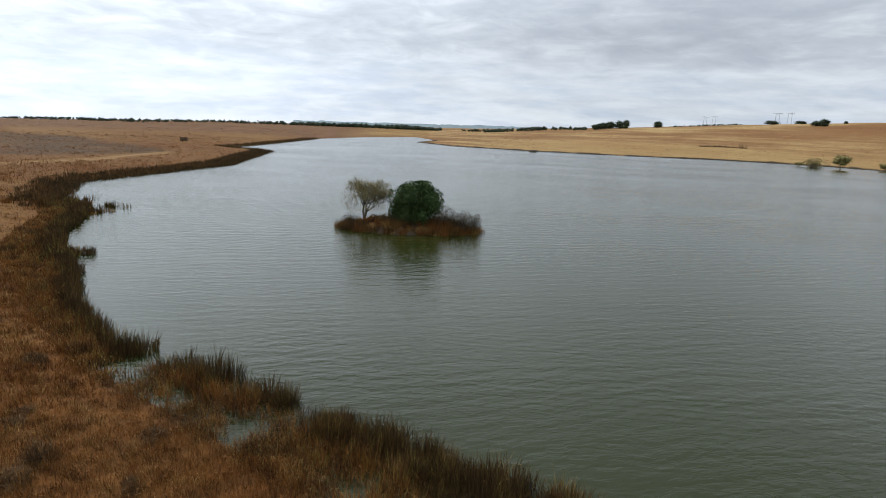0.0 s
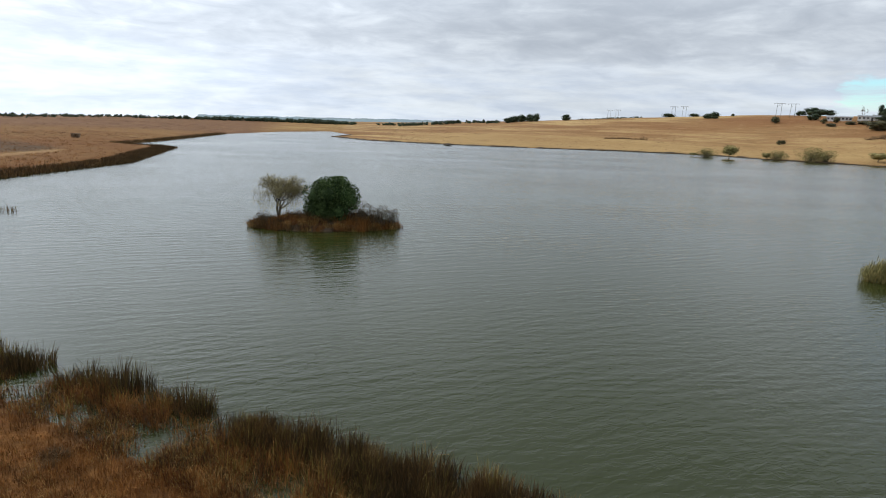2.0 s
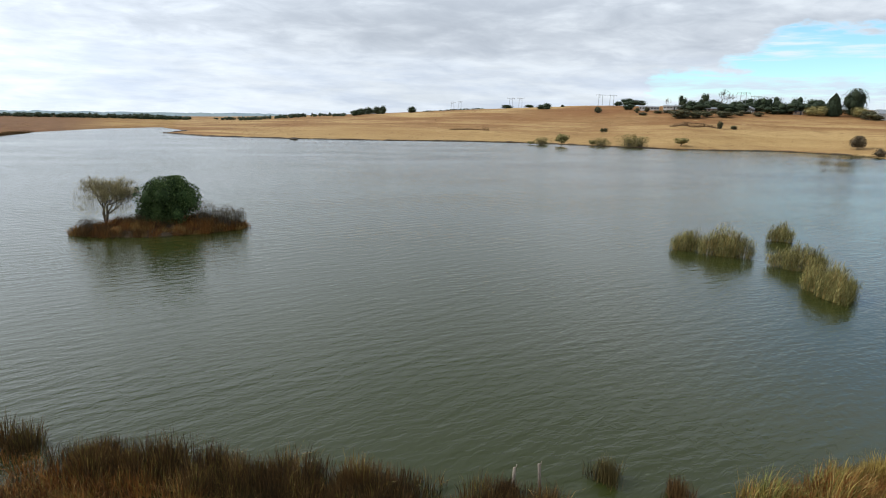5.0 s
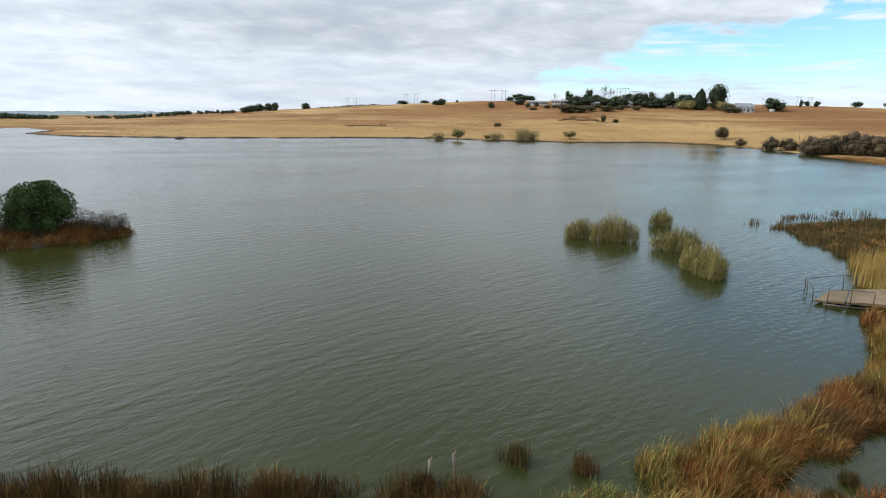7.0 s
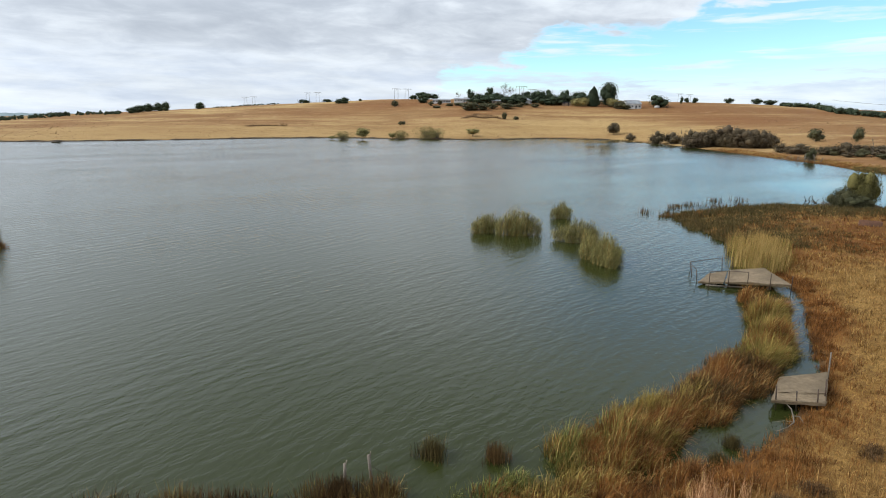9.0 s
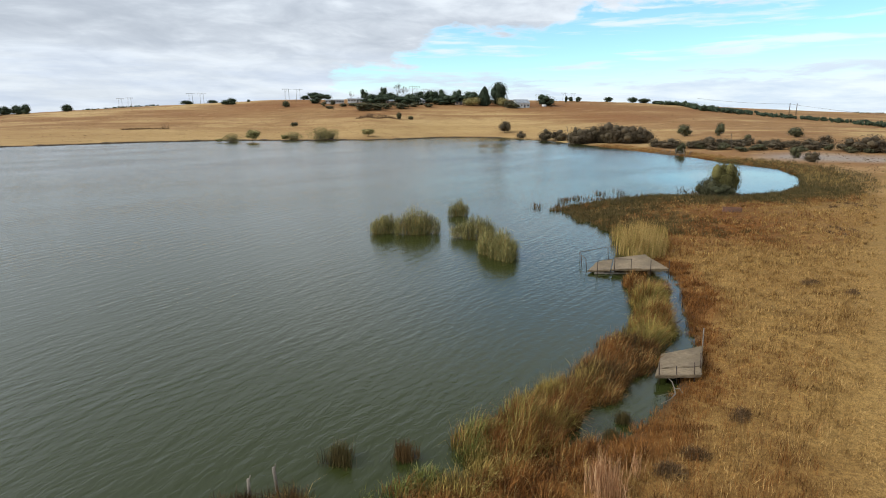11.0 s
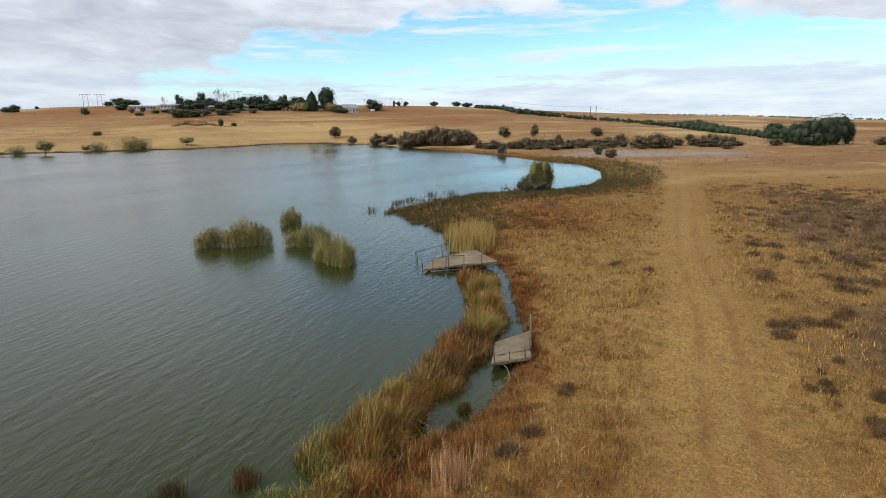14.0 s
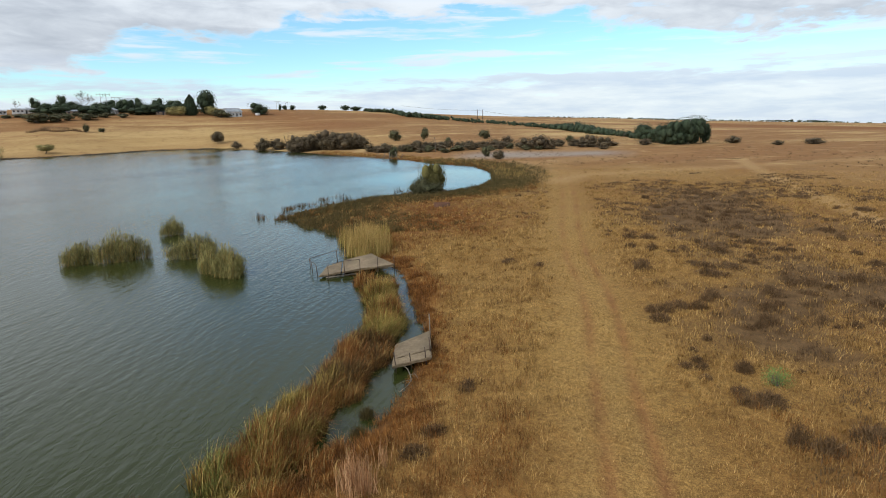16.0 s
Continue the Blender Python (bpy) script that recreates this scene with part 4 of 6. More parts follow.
    stuff("far_bulrushes", far, M_REED, "dark belt of bulrushes on the western shore", "reeds")
    for name, lo_i, hi_i, n, mat, lo, hi, tall, label in (
            ("bank_sedge", 30, 39, 7000, M_SEDGE, -0.4, 12, 0.95, "dark olive sedge round a side pool"),
            ("bank_reeds", 36, 42, 3600, M_RUST, -0.6, 8, 0.8, "russet sedge on the eastern bank"),
            ("tawny_bank_grass", 35, 42, 2600, M_TAN, 0.5, 9, 0.9, "tawny tall grass on the eastern bank"),
            ("shore_rushes", 42, 50, 2600, M_SEDGE, -3.0, 2, 0.8, "dark rushes in shallow water off the far shore")):
        pts = LAKE[lo_i:hi_i]
        seg = np.hypot(*np.diff(pts, axis=0).T)
        cum = np.concatenate([[0], np.cumsum(seg)])
        u = np.interp(rs.uniform(0, cum[-1], n), cum, np.arange(len(pts)))
        i = np.minimum(u.astype(int), len(pts) - 2)
        t = (u - i)[:, None]
        q = pts[i] * (1 - t) + pts[i + 1] * t + rs.normal(0, 5.0 if lo_i == 30 else 3.5, (n, 2))
        d = lake_side(*q.T)
        q = q[(d > lo) & (d < hi)]
        stuff(name, mounds(rs, q, 0.5, tall * rs.uniform(0.5, 1.2, len(q)), 9, 0.05, lean=0.35), mat, label, "sedge")
    # island
    a, s = rs.uniform(0, 2 * np.pi, 320), np.concatenate([rs.uniform(0.3, 1.0, 190), rs.uniform(0.9, 1.08, 130)])
    xy = np.column_stack([-3.4 + 7.5 * s * np.cos(a), 64.2 + 3.4 * s * np.sin(a)])
    z = 1.0 * (1 - np.minimum(s, 1) ** 2.2) - 0.1
    pick = rs.uniform(0, 1, 320) + 0.35 * patchy(xy, 0.6, 2)
    tall = (1 + 0.3 * patchy(xy, 0.8, 6)) * rs.uniform(0.6, 1.15, 320)
    for name, k, mat, h, label in (("island_sedge", pick < 0.65, M_RUST, 1.3, "rust-brown sedge covering an island"), ("island_reeds", pick >= 0.65, M_REED, 1.5, "dark brown reeds on an island"),
                                   ("island_straw", pick < 0.2, M_TAN, 1.1, "pale dry grass on an island")):
        stuff(name, mounds(rs, xy[k], 0.55, 0.82 * h * tall[k], 80, 0.022, lean=0.36, floor=z[k]), mat, label, "sedge")


build_reeds()


def build_grass():
    rs = rand(21)
    straw, rust = [], []
    for b0, b1, r0, r1, n in ((48, 122, 13, 60, 17500), (60, 122, 60, 140, 9000), (-52, 8, 12, 60, 13000), (-52, -20, 60, 140, 4000), (-180, 180, 0.3, 14, 2600)):
        b, r = np.radians(rs.uniform(b0, b1, n)), rs.uniform(r0, r1, n)
        xy = np.column_stack([r * np.sin(b), r * np.cos(b)])
        d = lake_side(*xy.T)
        ok = d > 0.15
        xy, r, d = xy[ok], r[ok], d[ok]
        red = red_zone(*xy.T, d)
        off = np.abs(xy[:, 1] - track_middle(xy[:, 0]))
        on = (xy[:, 0] > 4) & (off < 3.4)
        rut = on & (np.abs(off - 0.85) < 0.28) & (rs.uniform(0, 1, len(xy)) < 0.72)
        tall = 0.42 * rs.uniform(0.45, 1.3, len(xy)) * np.where(on, 0.55, 1) * (0.8 + 0.5 * wobble(*xy.T, 0.5))
        wide = 0.015 * np.clip(r / 22, 1, 2.8)
        is_red = (rs.uniform(0, 1, len(xy)) < red) & ~on
        k = ~is_red & ~rut & (rs.uniform(0, 1, len(xy)) > 0.9 * cover_zones(*xy.T, d)[0]) & ((wobble(*xy.T, 1.3) + 0.7 * wobble(*xy.T, 3.1) > -0.45) | (rs.uniform(0, 1, len(xy)) < np.where(xy[:, 0] < 5, 0.8, 0.25)))
        straw.append(tufts(rs, xy[k], 7, 0.14 * np.clip(r[k] / 30, 1, 2.5), tall[k], wide[k] * 1.1, 0.62, droop=0.45))
        k = is_red & ~rut
        rust.append(tufts(rs, xy[k], 9, 0.14 * np.clip(r[k] / 30, 1, 2.5), tall[k] * 1.4, wide[k], 0.45, droop=0.4))
    stuff("straw_grass", straw, M_STRAW, "dry golden tussock grass on the bank", "grass")
    stuff("rust_grass", rust, M_RUST, "rust-brown dry grass near the shore", "grass")
    n = 3000
    b, r = np.radians(np.concatenate([rs.uniform(86, 121, n), rs.uniform(-50, -8, n // 5)])), np.concatenate([rs.uniform(20, 130, n), rs.uniform(16, 60, n // 5)])
    xy = np.column_stack([r * np.sin(b), r * np.cos(b)])
    thick = wobble(*xy.T, 0.16) + 0.5 * wobble(*xy.T, 0.55)
    limit = np.where(xy[:, 0] > 0, 0.40 - 0.60 * np.clip((r - 26) / 25, 0, 1) * np.clip((140 - r) / 40, 0, 1), 0.45)
    limit = limit + np.where((xy[:, 0] > 0) & (xy[:, 1] > -12), 0.22, 0)
    limit = limit + np.where((xy[:, 0] > 0) & (xy[:, 1] > track_middle(xy[:, 0])), 0.45, 0)
    heath = cover_zones(*xy.T, np.full(len(xy), 20.0))[0] * (xy[:, 0] > 10)
    k = ((thick > limit) | (rs.uniform(0, 1, len(xy)) < 0.8 * heath)) & (lake_side(*xy.T) > 3) & (np.abs(xy[:, 1] - track_middle(xy[:, 0])) > 3.6)
    stuff("grey_scrub", mounds(rs, xy[k], rs.uniform(0.45, 1.25, k.sum()), 0.40 * rs.uniform(0.5, 1.3, k.sum()), 34, 0.014 * np.clip(r[k] / 16, 1, 6), lean=0.5, droop=0.3), M_SCRUB, "low brown dwarf scrub in dry grass", "scrub")
    # scattered taller straw tussocks
    n = 8500
    b, r = np.radians(np.concatenate([rs.uniform(60, 121, n), rs.uniform(-50, 0, n // 3)])), np.concatenate([rs.uniform(15, 110, n), rs.uniform(14, 60, n // 3)])
    xy = np.column_stack([r * np.sin(b), r * np.cos(b)])
    heath = cover_zones(*xy.T, np.full(len(xy), 20.0))[0]
    k = (lake_side(*xy.T) > 2) & (np.abs(xy[:, 1] - track_middle(xy[:, 0])) > 2.6) & (rs.uniform(0, 1, len(xy)) > 1.2 * heath)
    stuff("straw_tussocks", mounds(rs, xy[k], rs.uniform(0.15, 0.5, k.sum()), 0.44 * rs.uniform(0.4, 1.3, k.sum()), 18, 0.018 * np.clip(r[k] / 22, 1, 2.6), lean=0.5), M_STRAW, "taller pale straw tussocks in dry grass", "grass")
    # clumped russet and straw tussocks on the near western bank, down into the fringe
    n = 5200
    b, r = np.radians(rs.uniform(-54, 12, n)), 12 + 48 * rs.uniform(0, 1, n) ** 1.2
    xy = np.column_stack([r * np.sin(b), r * np.cos(b)])
    d = lake_side(*xy.T)
    k = (d > -1.2) & clear_of(xy, POOLS)
    xy, r, d = xy[k], r[k], d[k]
    tone = wobble(*xy.T, 0.45) + 0.4 * rs.normal(0, 1, len(xy)) - np.clip(1.6 - d / 3, 0, 1.6)
    for name, k, mat, label in (("russet_tussocks", tone < 0.12, M_RUST, "russet tussock grass on the western bank"), ("bank_straw_tussocks", tone >= 0.12, M_STRAW, "straw tussock grass on the western bank")):
        stuff(name, mounds(rs, xy[k], rs.uniform(0.2, 0.5, k.sum()), 0.40 * rs.uniform(0.5, 1.35, k.sum()), 34, 0.014 * np.clip(r[k] / 20, 1, 2.6), (0.10, -0.08), 0.55), mat, label, "grass")


build_grass()


def hillside_tufts():
    """Sparse darker tussocks that speckle the far slopes."""
    rs = rand(31)
    b, r = np.radians(np.concatenate([rs.uniform(2, 80, 3600), rs.uniform(-40, -12, 1200), rs.uniform(80, 120, 1600)])), np.concatenate([rs.uniform(280, 560, 3600), rs.uniform(230, 430, 1200), rs.uniform(150, 300, 1600)])
    xy = np.column_stack([r * np.sin(b), r * np.cos(b)])
    xy = xy[(lake_side(*xy.T) > 4) & (wobble(*xy.T, 0.04) > -0.35)]
    b, r = np.radians(rs.uniform(-42, -14, 4200)), rs.uniform(105, 260, 4200)
    q = np.column_stack([r * np.sin(b), r * np.cos(b)])
    q = q[(lake_side(*q.T) > 4) & (off_line(*q.T, PATHS[2]) > 2)]
    stuff("slope_tussocks", tufts(rs, q, 4, 0.5, 0.3 * rs.uniform(0.4, 1.3, len(q)), 0.12, 0.6), M_RUST, "low brown tussocks on the western slope", "grass")
    stuff("hillside_tussocks", tufts(rs, xy, 4, 0.3, 0.36 * rs.uniform(0.4, 1.3, len(xy)), 0.16, 0.6), M_SCRUB, "dark tussocks dotted over the far slopes", "grass")


hillside_tufts()


# ---- reed clumps standing in the lake ----
def reed_clump(seed, x, y, rx, ry, turn, tall, group):
    rs = rand(seed)
    thing = empty("reed_clump", (x, y, 0), "olive-green reed clump with tan stems standing in the lake", "reeds", group)
    n = int(75 * rx * ry) + 60
    a, s = rs.uniform(0, 2 * np.pi, n), np.sqrt(rs.uniform(0, 1, n))
    c, q = math.cos(radians(turn)), math.sin(radians(turn))
    edge = s * (1 + 0.20 * np.sin(3 * a + seed) + 0.12 * np.sin(7 * a + 2 * seed))
    px, py = rx * edge * np.cos(a), ry * edge * np.sin(a)
    top = tall * (1 - 0.5 * s ** 2.5) * rs.uniform(0.62, 1.18, n) * (1 + 0.22 * wobble(px + seed, py, 2.4))
    at = np.column_stack([px * c - py * q, px * q + py * c, np.full(n, -0.1)])
    out = np.column_stack([at[:, 0], at[:, 1]]) / max(rx, ry)
    v, f = blades(rs, at, top, 0.035, 0.10, (0.05, -0.05))
    part("reed_bed", mesh_of("reed_bed", v, f, M_TAN), thing, "tan reed stems")
    k = 16
    lv = np.repeat(at, k, axis=0)
    lv[:, 2] += np.repeat(top, k) * rs.uniform(0.06, 0.92, n * k)
    lv[:, :2] += rs.normal(0, 0.10, (n * k, 2)) + 0.12 * np.repeat(out, k, axis=0)
    v, f = blades(rs, lv, rs.uniform(0.22, 0.6, n * k), 0.034, 0.75, (0.22, -0.16), droop=1.0)
    part("foliage", mesh_of("reed_foliage", v, f, M_CLUMP), thing, "arching olive-green leaves")


for i, (x, y, rx, ry, turn, tall) in enumerate(((44.2, 42.0, 1.5, 1.1, -40, 1.9), (46.1, 39.2, 2.2, 1.4, -40, 2.7), (57.8, 42.5, 1.1, 0.8, -30, 2.1),
                                                (48.0, 33.1, 2.0, 1.3, -50, 2.2), (43.2, 27.0, 1.5, 2.5, -42, 2.2))):
    reed_clump(40 + i, x, y, rx, ry, turn, tall, "reed clumps in the lake")


def tussock(seed, x, y, radius, tall, mat, name, label, floor=-0.1):
    rs = rand(seed)
    v, f = tufts(rs, rs.normal(0, radius * 0.45, (16, 2)), 34, 0.12, tall, 0.017, 0.2, floor=0.0)
    ob = new(name, mesh_of(name, v, f, mat))
    ob.location = (x, y, floor)
    return tagged(ob, label, "sedge", "sedge tussocks")


for i, (x, y, radius, tall, mat) in enumerate(((12.5, 14.0, 0.45, 0.9, M_SEDGE), (14.2, 12.3, 0.35, 0.8, M_REED), (21.7, 7.0, 0.22, 0.6, M_SEDGE), (20.2, 6.9, 0.25, 0.5, M_SEDGE), (9.0, 14.3, 0.3, 0.7, M_REED))):
    tussock(60 + i, x, y, radius, tall, mat, "sedge_tussock", "brown sedge tussock standing in shallow water")
tussock(70, 16.7, 5.6, 0.85, 1.3, M_PINK, "pale_tussock", "pale pinkish-tan grass tussock at the pool's edge", 0.2)


# ---- trees ----
def limbs(rs, base, way, length, radius, depth, pieces, tips, spread=0.55, sides=5, droop=0.0, forks=3):
    """Branches that fork; fills pieces with tubes and tips with their ends."""
    n = 5
    path, p, d = [np.array(base, float)], np.array(base, float), np.array(way, float)
    for _ in range(n - 1):
        d = d + rs.normal(0, 0.12, 3) + (0, 0, 0.04 - droop)
        d /= np.linalg.norm(d)
        p = p + d * length / (n - 1)
        path.append(p.copy())
    pieces.append(tube(path, np.linspace(radius, radius * 0.55, n), sides))
    if depth == 0:
        tips.append((path, d))
        return
    for k in range(forks):
        i = rs.randint(2, n) if k else n - 1
        e = d + rs.normal(0, spread, 3)
        e[2] = abs(e[2]) * 0.7 + 0.15 - 1.5 * droop
        e /= np.linalg.norm(e)
        limbs(rs, path[i], e, length * rs.uniform(0.6, 0.85), radius * 0.55, depth - 1, pieces, tips, spread, max(3, sides - 1), droop, forks)


def ball():
    """A small round mesh of 20 triangles."""
    bm = bmesh.new()
    bmesh.ops.create_icosphere(bm, subdivisions=1, radius=1)
    v, f = np.array([p.co[:] for p in bm.verts]), np.array([[p.index for p in q.verts] for q in bm.faces])
    bm.free()
    return v, f


BALL_V, BALL_F = ball()


def lobed(rs, n, count, size, flat=0.85, cores=None, core=0.58):
    """Places on the shells of several overlapping lobes inside a unit crown (width 1, height 1, base at 0).
    cores: takes the dense inner foliage of the lobes as (vertices, triangles)."""
    c = rs.normal(0, 1, (count, 3))
    c /= np.linalg.norm(c, axis=1)[:, None]
    c *= (rs.uniform(0, 1, count) ** 0.4 * (0.5 - size * 0.55))[:, None]
    c[:, 2] *= flat
    rad = size * rs.uniform(0.65, 1.1, count)
    i = rs.randint(0, count, n)
    d = rs.normal(0, 1, (n, 3))
    d /= np.linalg.norm(d, axis=1)[:, None]
    p = c[i] + d * (rad[i] * rs.uniform(0.6, 1.0, n) ** 0.5)[:, None]
    k = 0.5 / np.percentile(np.abs(p[:, :2]), 97)
    p[:, :2] *= k
    lo, hi = np.percentile(p[:, 2], (2, 98))
    p[:, 2] = (p[:, 2] - lo) / (hi - lo)
    p[:, 2] = np.where(p[:, 2] > 1.04, 1.04 + 0.3 * (p[:, 2] - 1.04), p[:, 2])
    if cores is not None:
        for (cx, cy, cz), rr in zip(c, rad):
            v = BALL_V * (1 + 0.16 * rs.normal(0, 1, (len(BALL_V), 1))) * rr * core + (cx, cy, cz)
            v[:, :2] *= k
            v[:, 2] = (v[:, 2] - lo) / (hi - lo)
            cores.append((v, BALL_F))
    return p


def crown_tree(seed, leaf_mat, n=1500, lobes=9, size=0.28, leaf=0.085, stem=0.25, name="tree", label="", category="tree", group=""):
    """A tree of unit width and height: trunk with limbs, and a crown of leaf clumps above the stem."""
    rs = rand(seed)
    thing = empty(name, (0, 0, 0), label, category, group)
    pieces, tips = [], []
    limbs(rs, (0, 0, -0.02), (0.05, 0.03, 1), stem + 0.25, 0.035, 1, pieces, tips, 0.5, 6, forks=4)
    v, f = merged(pieces)
    part("trunk", mesh_of("trunk", v, f, M_BARK), thing)
    cores = []
    p = lobed(rs, n, lobes + 4, 0.30, cores=cores, core=0.56)
    p[:, 2] = stem + p[:, 2] * (1 - stem)
    low = p[:, 2] < stem
    p[low, 2] = stem + (stem - p[low, 2]) * 0.5
    inner = [(q * (1, 1, 1 - stem) + (0, 0, stem), t) for q, t in cores]
    v, f = merged(inner + [leaves(rs, p, 1.3 * leaf * rs.uniform(0.5, 1.3, n))])
    part("crown", mesh_of("crown", v, f, leaf_mat), thing)
    return thing


def bush(seed, leaf_mat, n=1300, name="bush", label="", category="bush", group="", dense=True):
    """A bush of unit width and height that grows from the ground."""
    rs = rand(seed)
    thing = empty(name, (0, 0, 0), label, category, group)
    base = np.column_stack([rs.normal(0, 0.09, (70, 2)), np.full(70, -0.02)])
    v, f = blades(rs, base, rs.uniform(0.5, 0.95, 70), 0.018, 0.35)
    part("branchwork", mesh_of("branchwork", v, f, M_BARK), thing, "bare grey stems")
    cores = []
    p = lobed(rs, n, 18, 0.29, cores=cores, core=0.5)
    p[:, 2] = np.abs(p[:, 2] * 1.0)
    v, f = merged((cores if dense else []) + [leaves(rs, p, (0.05 if n < 3100 else 0.038) * rs.uniform(0.5, 1.4, n))])
    part("foliage", mesh_of("foliage", v, f, leaf_mat), thing)
    return thing


def bare_tree(seed, tall, wide, name, label, depth=3, twig=26, mat=None, place=(0, 0, 0), trunk=0.04, hang=0.0, stem=0.35, twig_len=0.16, forks=3):
    rs = rand(seed)
    thing = empty(name, place, label, "tree")
    pieces, tips = [], []
    for k in range(2 if depth > 2 else 1):
        limbs(rs, (0, 0, -0.05), (0.3 * (-1) ** k * (depth > 2), 0.1 * k, 1), tall * stem, tall * trunk, depth, pieces, tips, 0.62, 6, hang, forks)
    v, f = merged(pieces)
    reach = np.percentile(np.hypot(v[:, 0], v[:, 1]), 93)
    s = np.array([wide / 2 / reach, wide / 2 / reach, tall / v[:, 2].max()])
    part("trunk", mesh_of("trunk", v * s, f, M_BARK), thing, "bare forked trunk and limbs")
    if not twig:
        return thing
    at = []
    for path, d in tips:
        q = np.array(path)
        i = rs.randint(0, len(q) - 1, twig)
        t = rs.uniform(0, 1, twig)[:, None]
        at.append((q[i] * (1 - t) + q[i + 1] * t) * s)
    at = np.concatenate(at)
    v, f = blades(rs, at, tall * twig_len * rs.uniform(0.3, 1.1, len(at)), 0.0018 * tall + 0.004, 0.9, droop=0.9)
    part("brushwork", mesh_of("brushwork", v, f, mat or M_BARK), thing, "fine thin shoots")
    return thing


def spread(proto, spots, seed, sink=0.0):
    """Copies of a unit plant at (bearing, distance, width, height); the first spot takes the plant itself."""
    rs = rand(seed)
    for i, (b, r, w, h) in enumerate(spots):
        m = Matrix.LocRotScale(polar(b, r) - Vector((0, 0, sink + 0.03 * h)), Euler((0, 0, rs.uniform(0, 6.3))), Vector((w * 1.12, w, h * 1.06)))
        if i == 0:
            first = m
        else:
            copy_thing(proto, m)
    proto.matrix_basis = first


M_TWIG = mat_blades("yellow_twigs", ((0, (0.13, 0.105, 0.05)), (0.5, (0.29, 0.24, 0.115)), (1, (0.45, 0.38, 0.19))), (0.27, 0.23, 0.105))


# island trees
def island_trees():
    willow = bare_tree(86, 4.6, 5.6, "willow", "leafless willow with thin yellowish hanging twigs on the island", 4, 16, M_TWIG, (-8.5, 66.2, 0.6), 0.022, 0.0, 0.30, 0.16, 4)
    rs = rand(87)
    d = rs.normal(0, 1, (3000, 3))
    d /= np.linalg.norm(d, axis=1)[:, None]
    d = d[d[:, 2] > -0.8] * (rs.uniform(0.3, 1, (d[:, 2] > -0.8).sum()) ** 0.5)[:, None]
    lump = 1 + 0.14 * np.sin(4 * np.arctan2(d[:, 1], d[:, 0])) * np.cos(3 * d[:, 2])
    v, f = blades(rs, d * lump[:, None] * (2.95, 2.7, 2.15) + (0.1, 0, 2.5), -rs.uniform(0.15, 0.8, len(d)), 0.014, 0.3)
    part("hanging_brush", mesh_of("hanging_brush", v, f, M_TWIG), willow, "fine pale hanging growth")
    rs = rand(82)
    thing = empty("broadleaf_tree", (-2.8, 64.6, 0.7), "dense rounded dark green tree on the island", "tree")
    pieces, tips = [], []
    limbs(rs, (0, 0, -0.1), (0, 0, 1), 1.15, 0.16, 2, pieces, tips, 0.6, 7)
    v, f = merged(pieces)
    part("trunk", mesh_of("trunk", v, f, M_BARK), thing)
    cores = []
    p = lobed(rs, 20000, 34, 0.24, 0.9, cores=cores, core=0.66)
    p = (p - (0, 0, 0.5)) * (5.1, 4.8, 4.4) + (0, 0, 2.1)
    p[:, 2] = np.where(p[:, 2] < 0.1, 0.1 + np.abs(p[:, 2]) * 0.4, p[:, 2])
    inner = [(np.maximum((q - (0, 0, 0.5)) * (5.1, 4.8, 4.4) + (0, 0, 2.1), (-9, -9, 0.1)), t) for q, t in cores]
    v, f = merged(inner + [leaves(rs, p, 0.22 * rs.uniform(0.5, 1.3, len(p)), 0.6)])
    part("crown", mesh_of("crown", v, f, M_LEAF), thing)
    for k, (x, y, w, h) in enumerate(((0.8, 63.9, 3.6, 2.3), (2.7, 63.2, 2.6, 2.0), (3.9, 63.6, 1.6, 1.7), (-5.5, 63.8, 2.4, 1.4), (-9.8, 64.2, 1.6, 1.2))):
        b = bush(83 + k, M_BUSH, 3200, "island_bush", "bare grey-brown bush on the island", "bush", "bushes on the island", False)
        b.matrix_basis = Matrix.LocRotScale(Vector((x, y, 0.3)), None, Vector((w, w, h)))
    thing = empty("driftwood", (-3.2, 60.8, 0), "pale dead branches lying at the island's edge", "driftwood")
    for k in range(7):
        a = rs.uniform(0, 6.28)
        s = np.array((rs.uniform(-1.0, 1.0), rs.uniform(-0.1, 0.5), 0.05))
        e = s + (math.cos(a) * 0.7, math.sin(a) * 0.4, rs.uniform(0.1, 0.55))
        v, f = tube([s, (s + e) / 2 + rs.normal(0, 0.06, 3), e], (0.04, 0.03, 0.012), 5)
        part("branch", mesh_of("branch", v, f, M_POLE), thing)


island_trees()

# farmstead trees on the eastern ridge
FARM = [(38.9, 545, 7.1, 3.6), (39.8, 542, 11.1, 5.6), (40.7, 539, 12.1, 4.5), (39.9, 492, 8.3, 4.1), (45.2, 476, 12.4, 6.6), (44.3, 518, 6.3, 7.7), (46.1, 518, 6.7, 9.6), (46.8, 490, 9.9, 6.3),
        (48.7, 482, 10.6, 6.6), (49.7, 508, 9.3, 6.5), (50.6, 484, 10.6, 8.8), (51.5, 486, 8.8, 8.8), (52.4, 470, 12.8, 6.8), (53.1, 498, 9.0, 8.1), (54.3, 498, 13.4, 7.1), (61.4, 480, 14.8, 7.8)]
BELT = rand(100)
FARM += [(b + BELT.normal(0, 0.15), BELT.uniform(466, 500), BELT.uniform(9, 14), BELT.uniform(3.6, 6.2)) for b in np.linspace(45.0, 54.6, 22)]
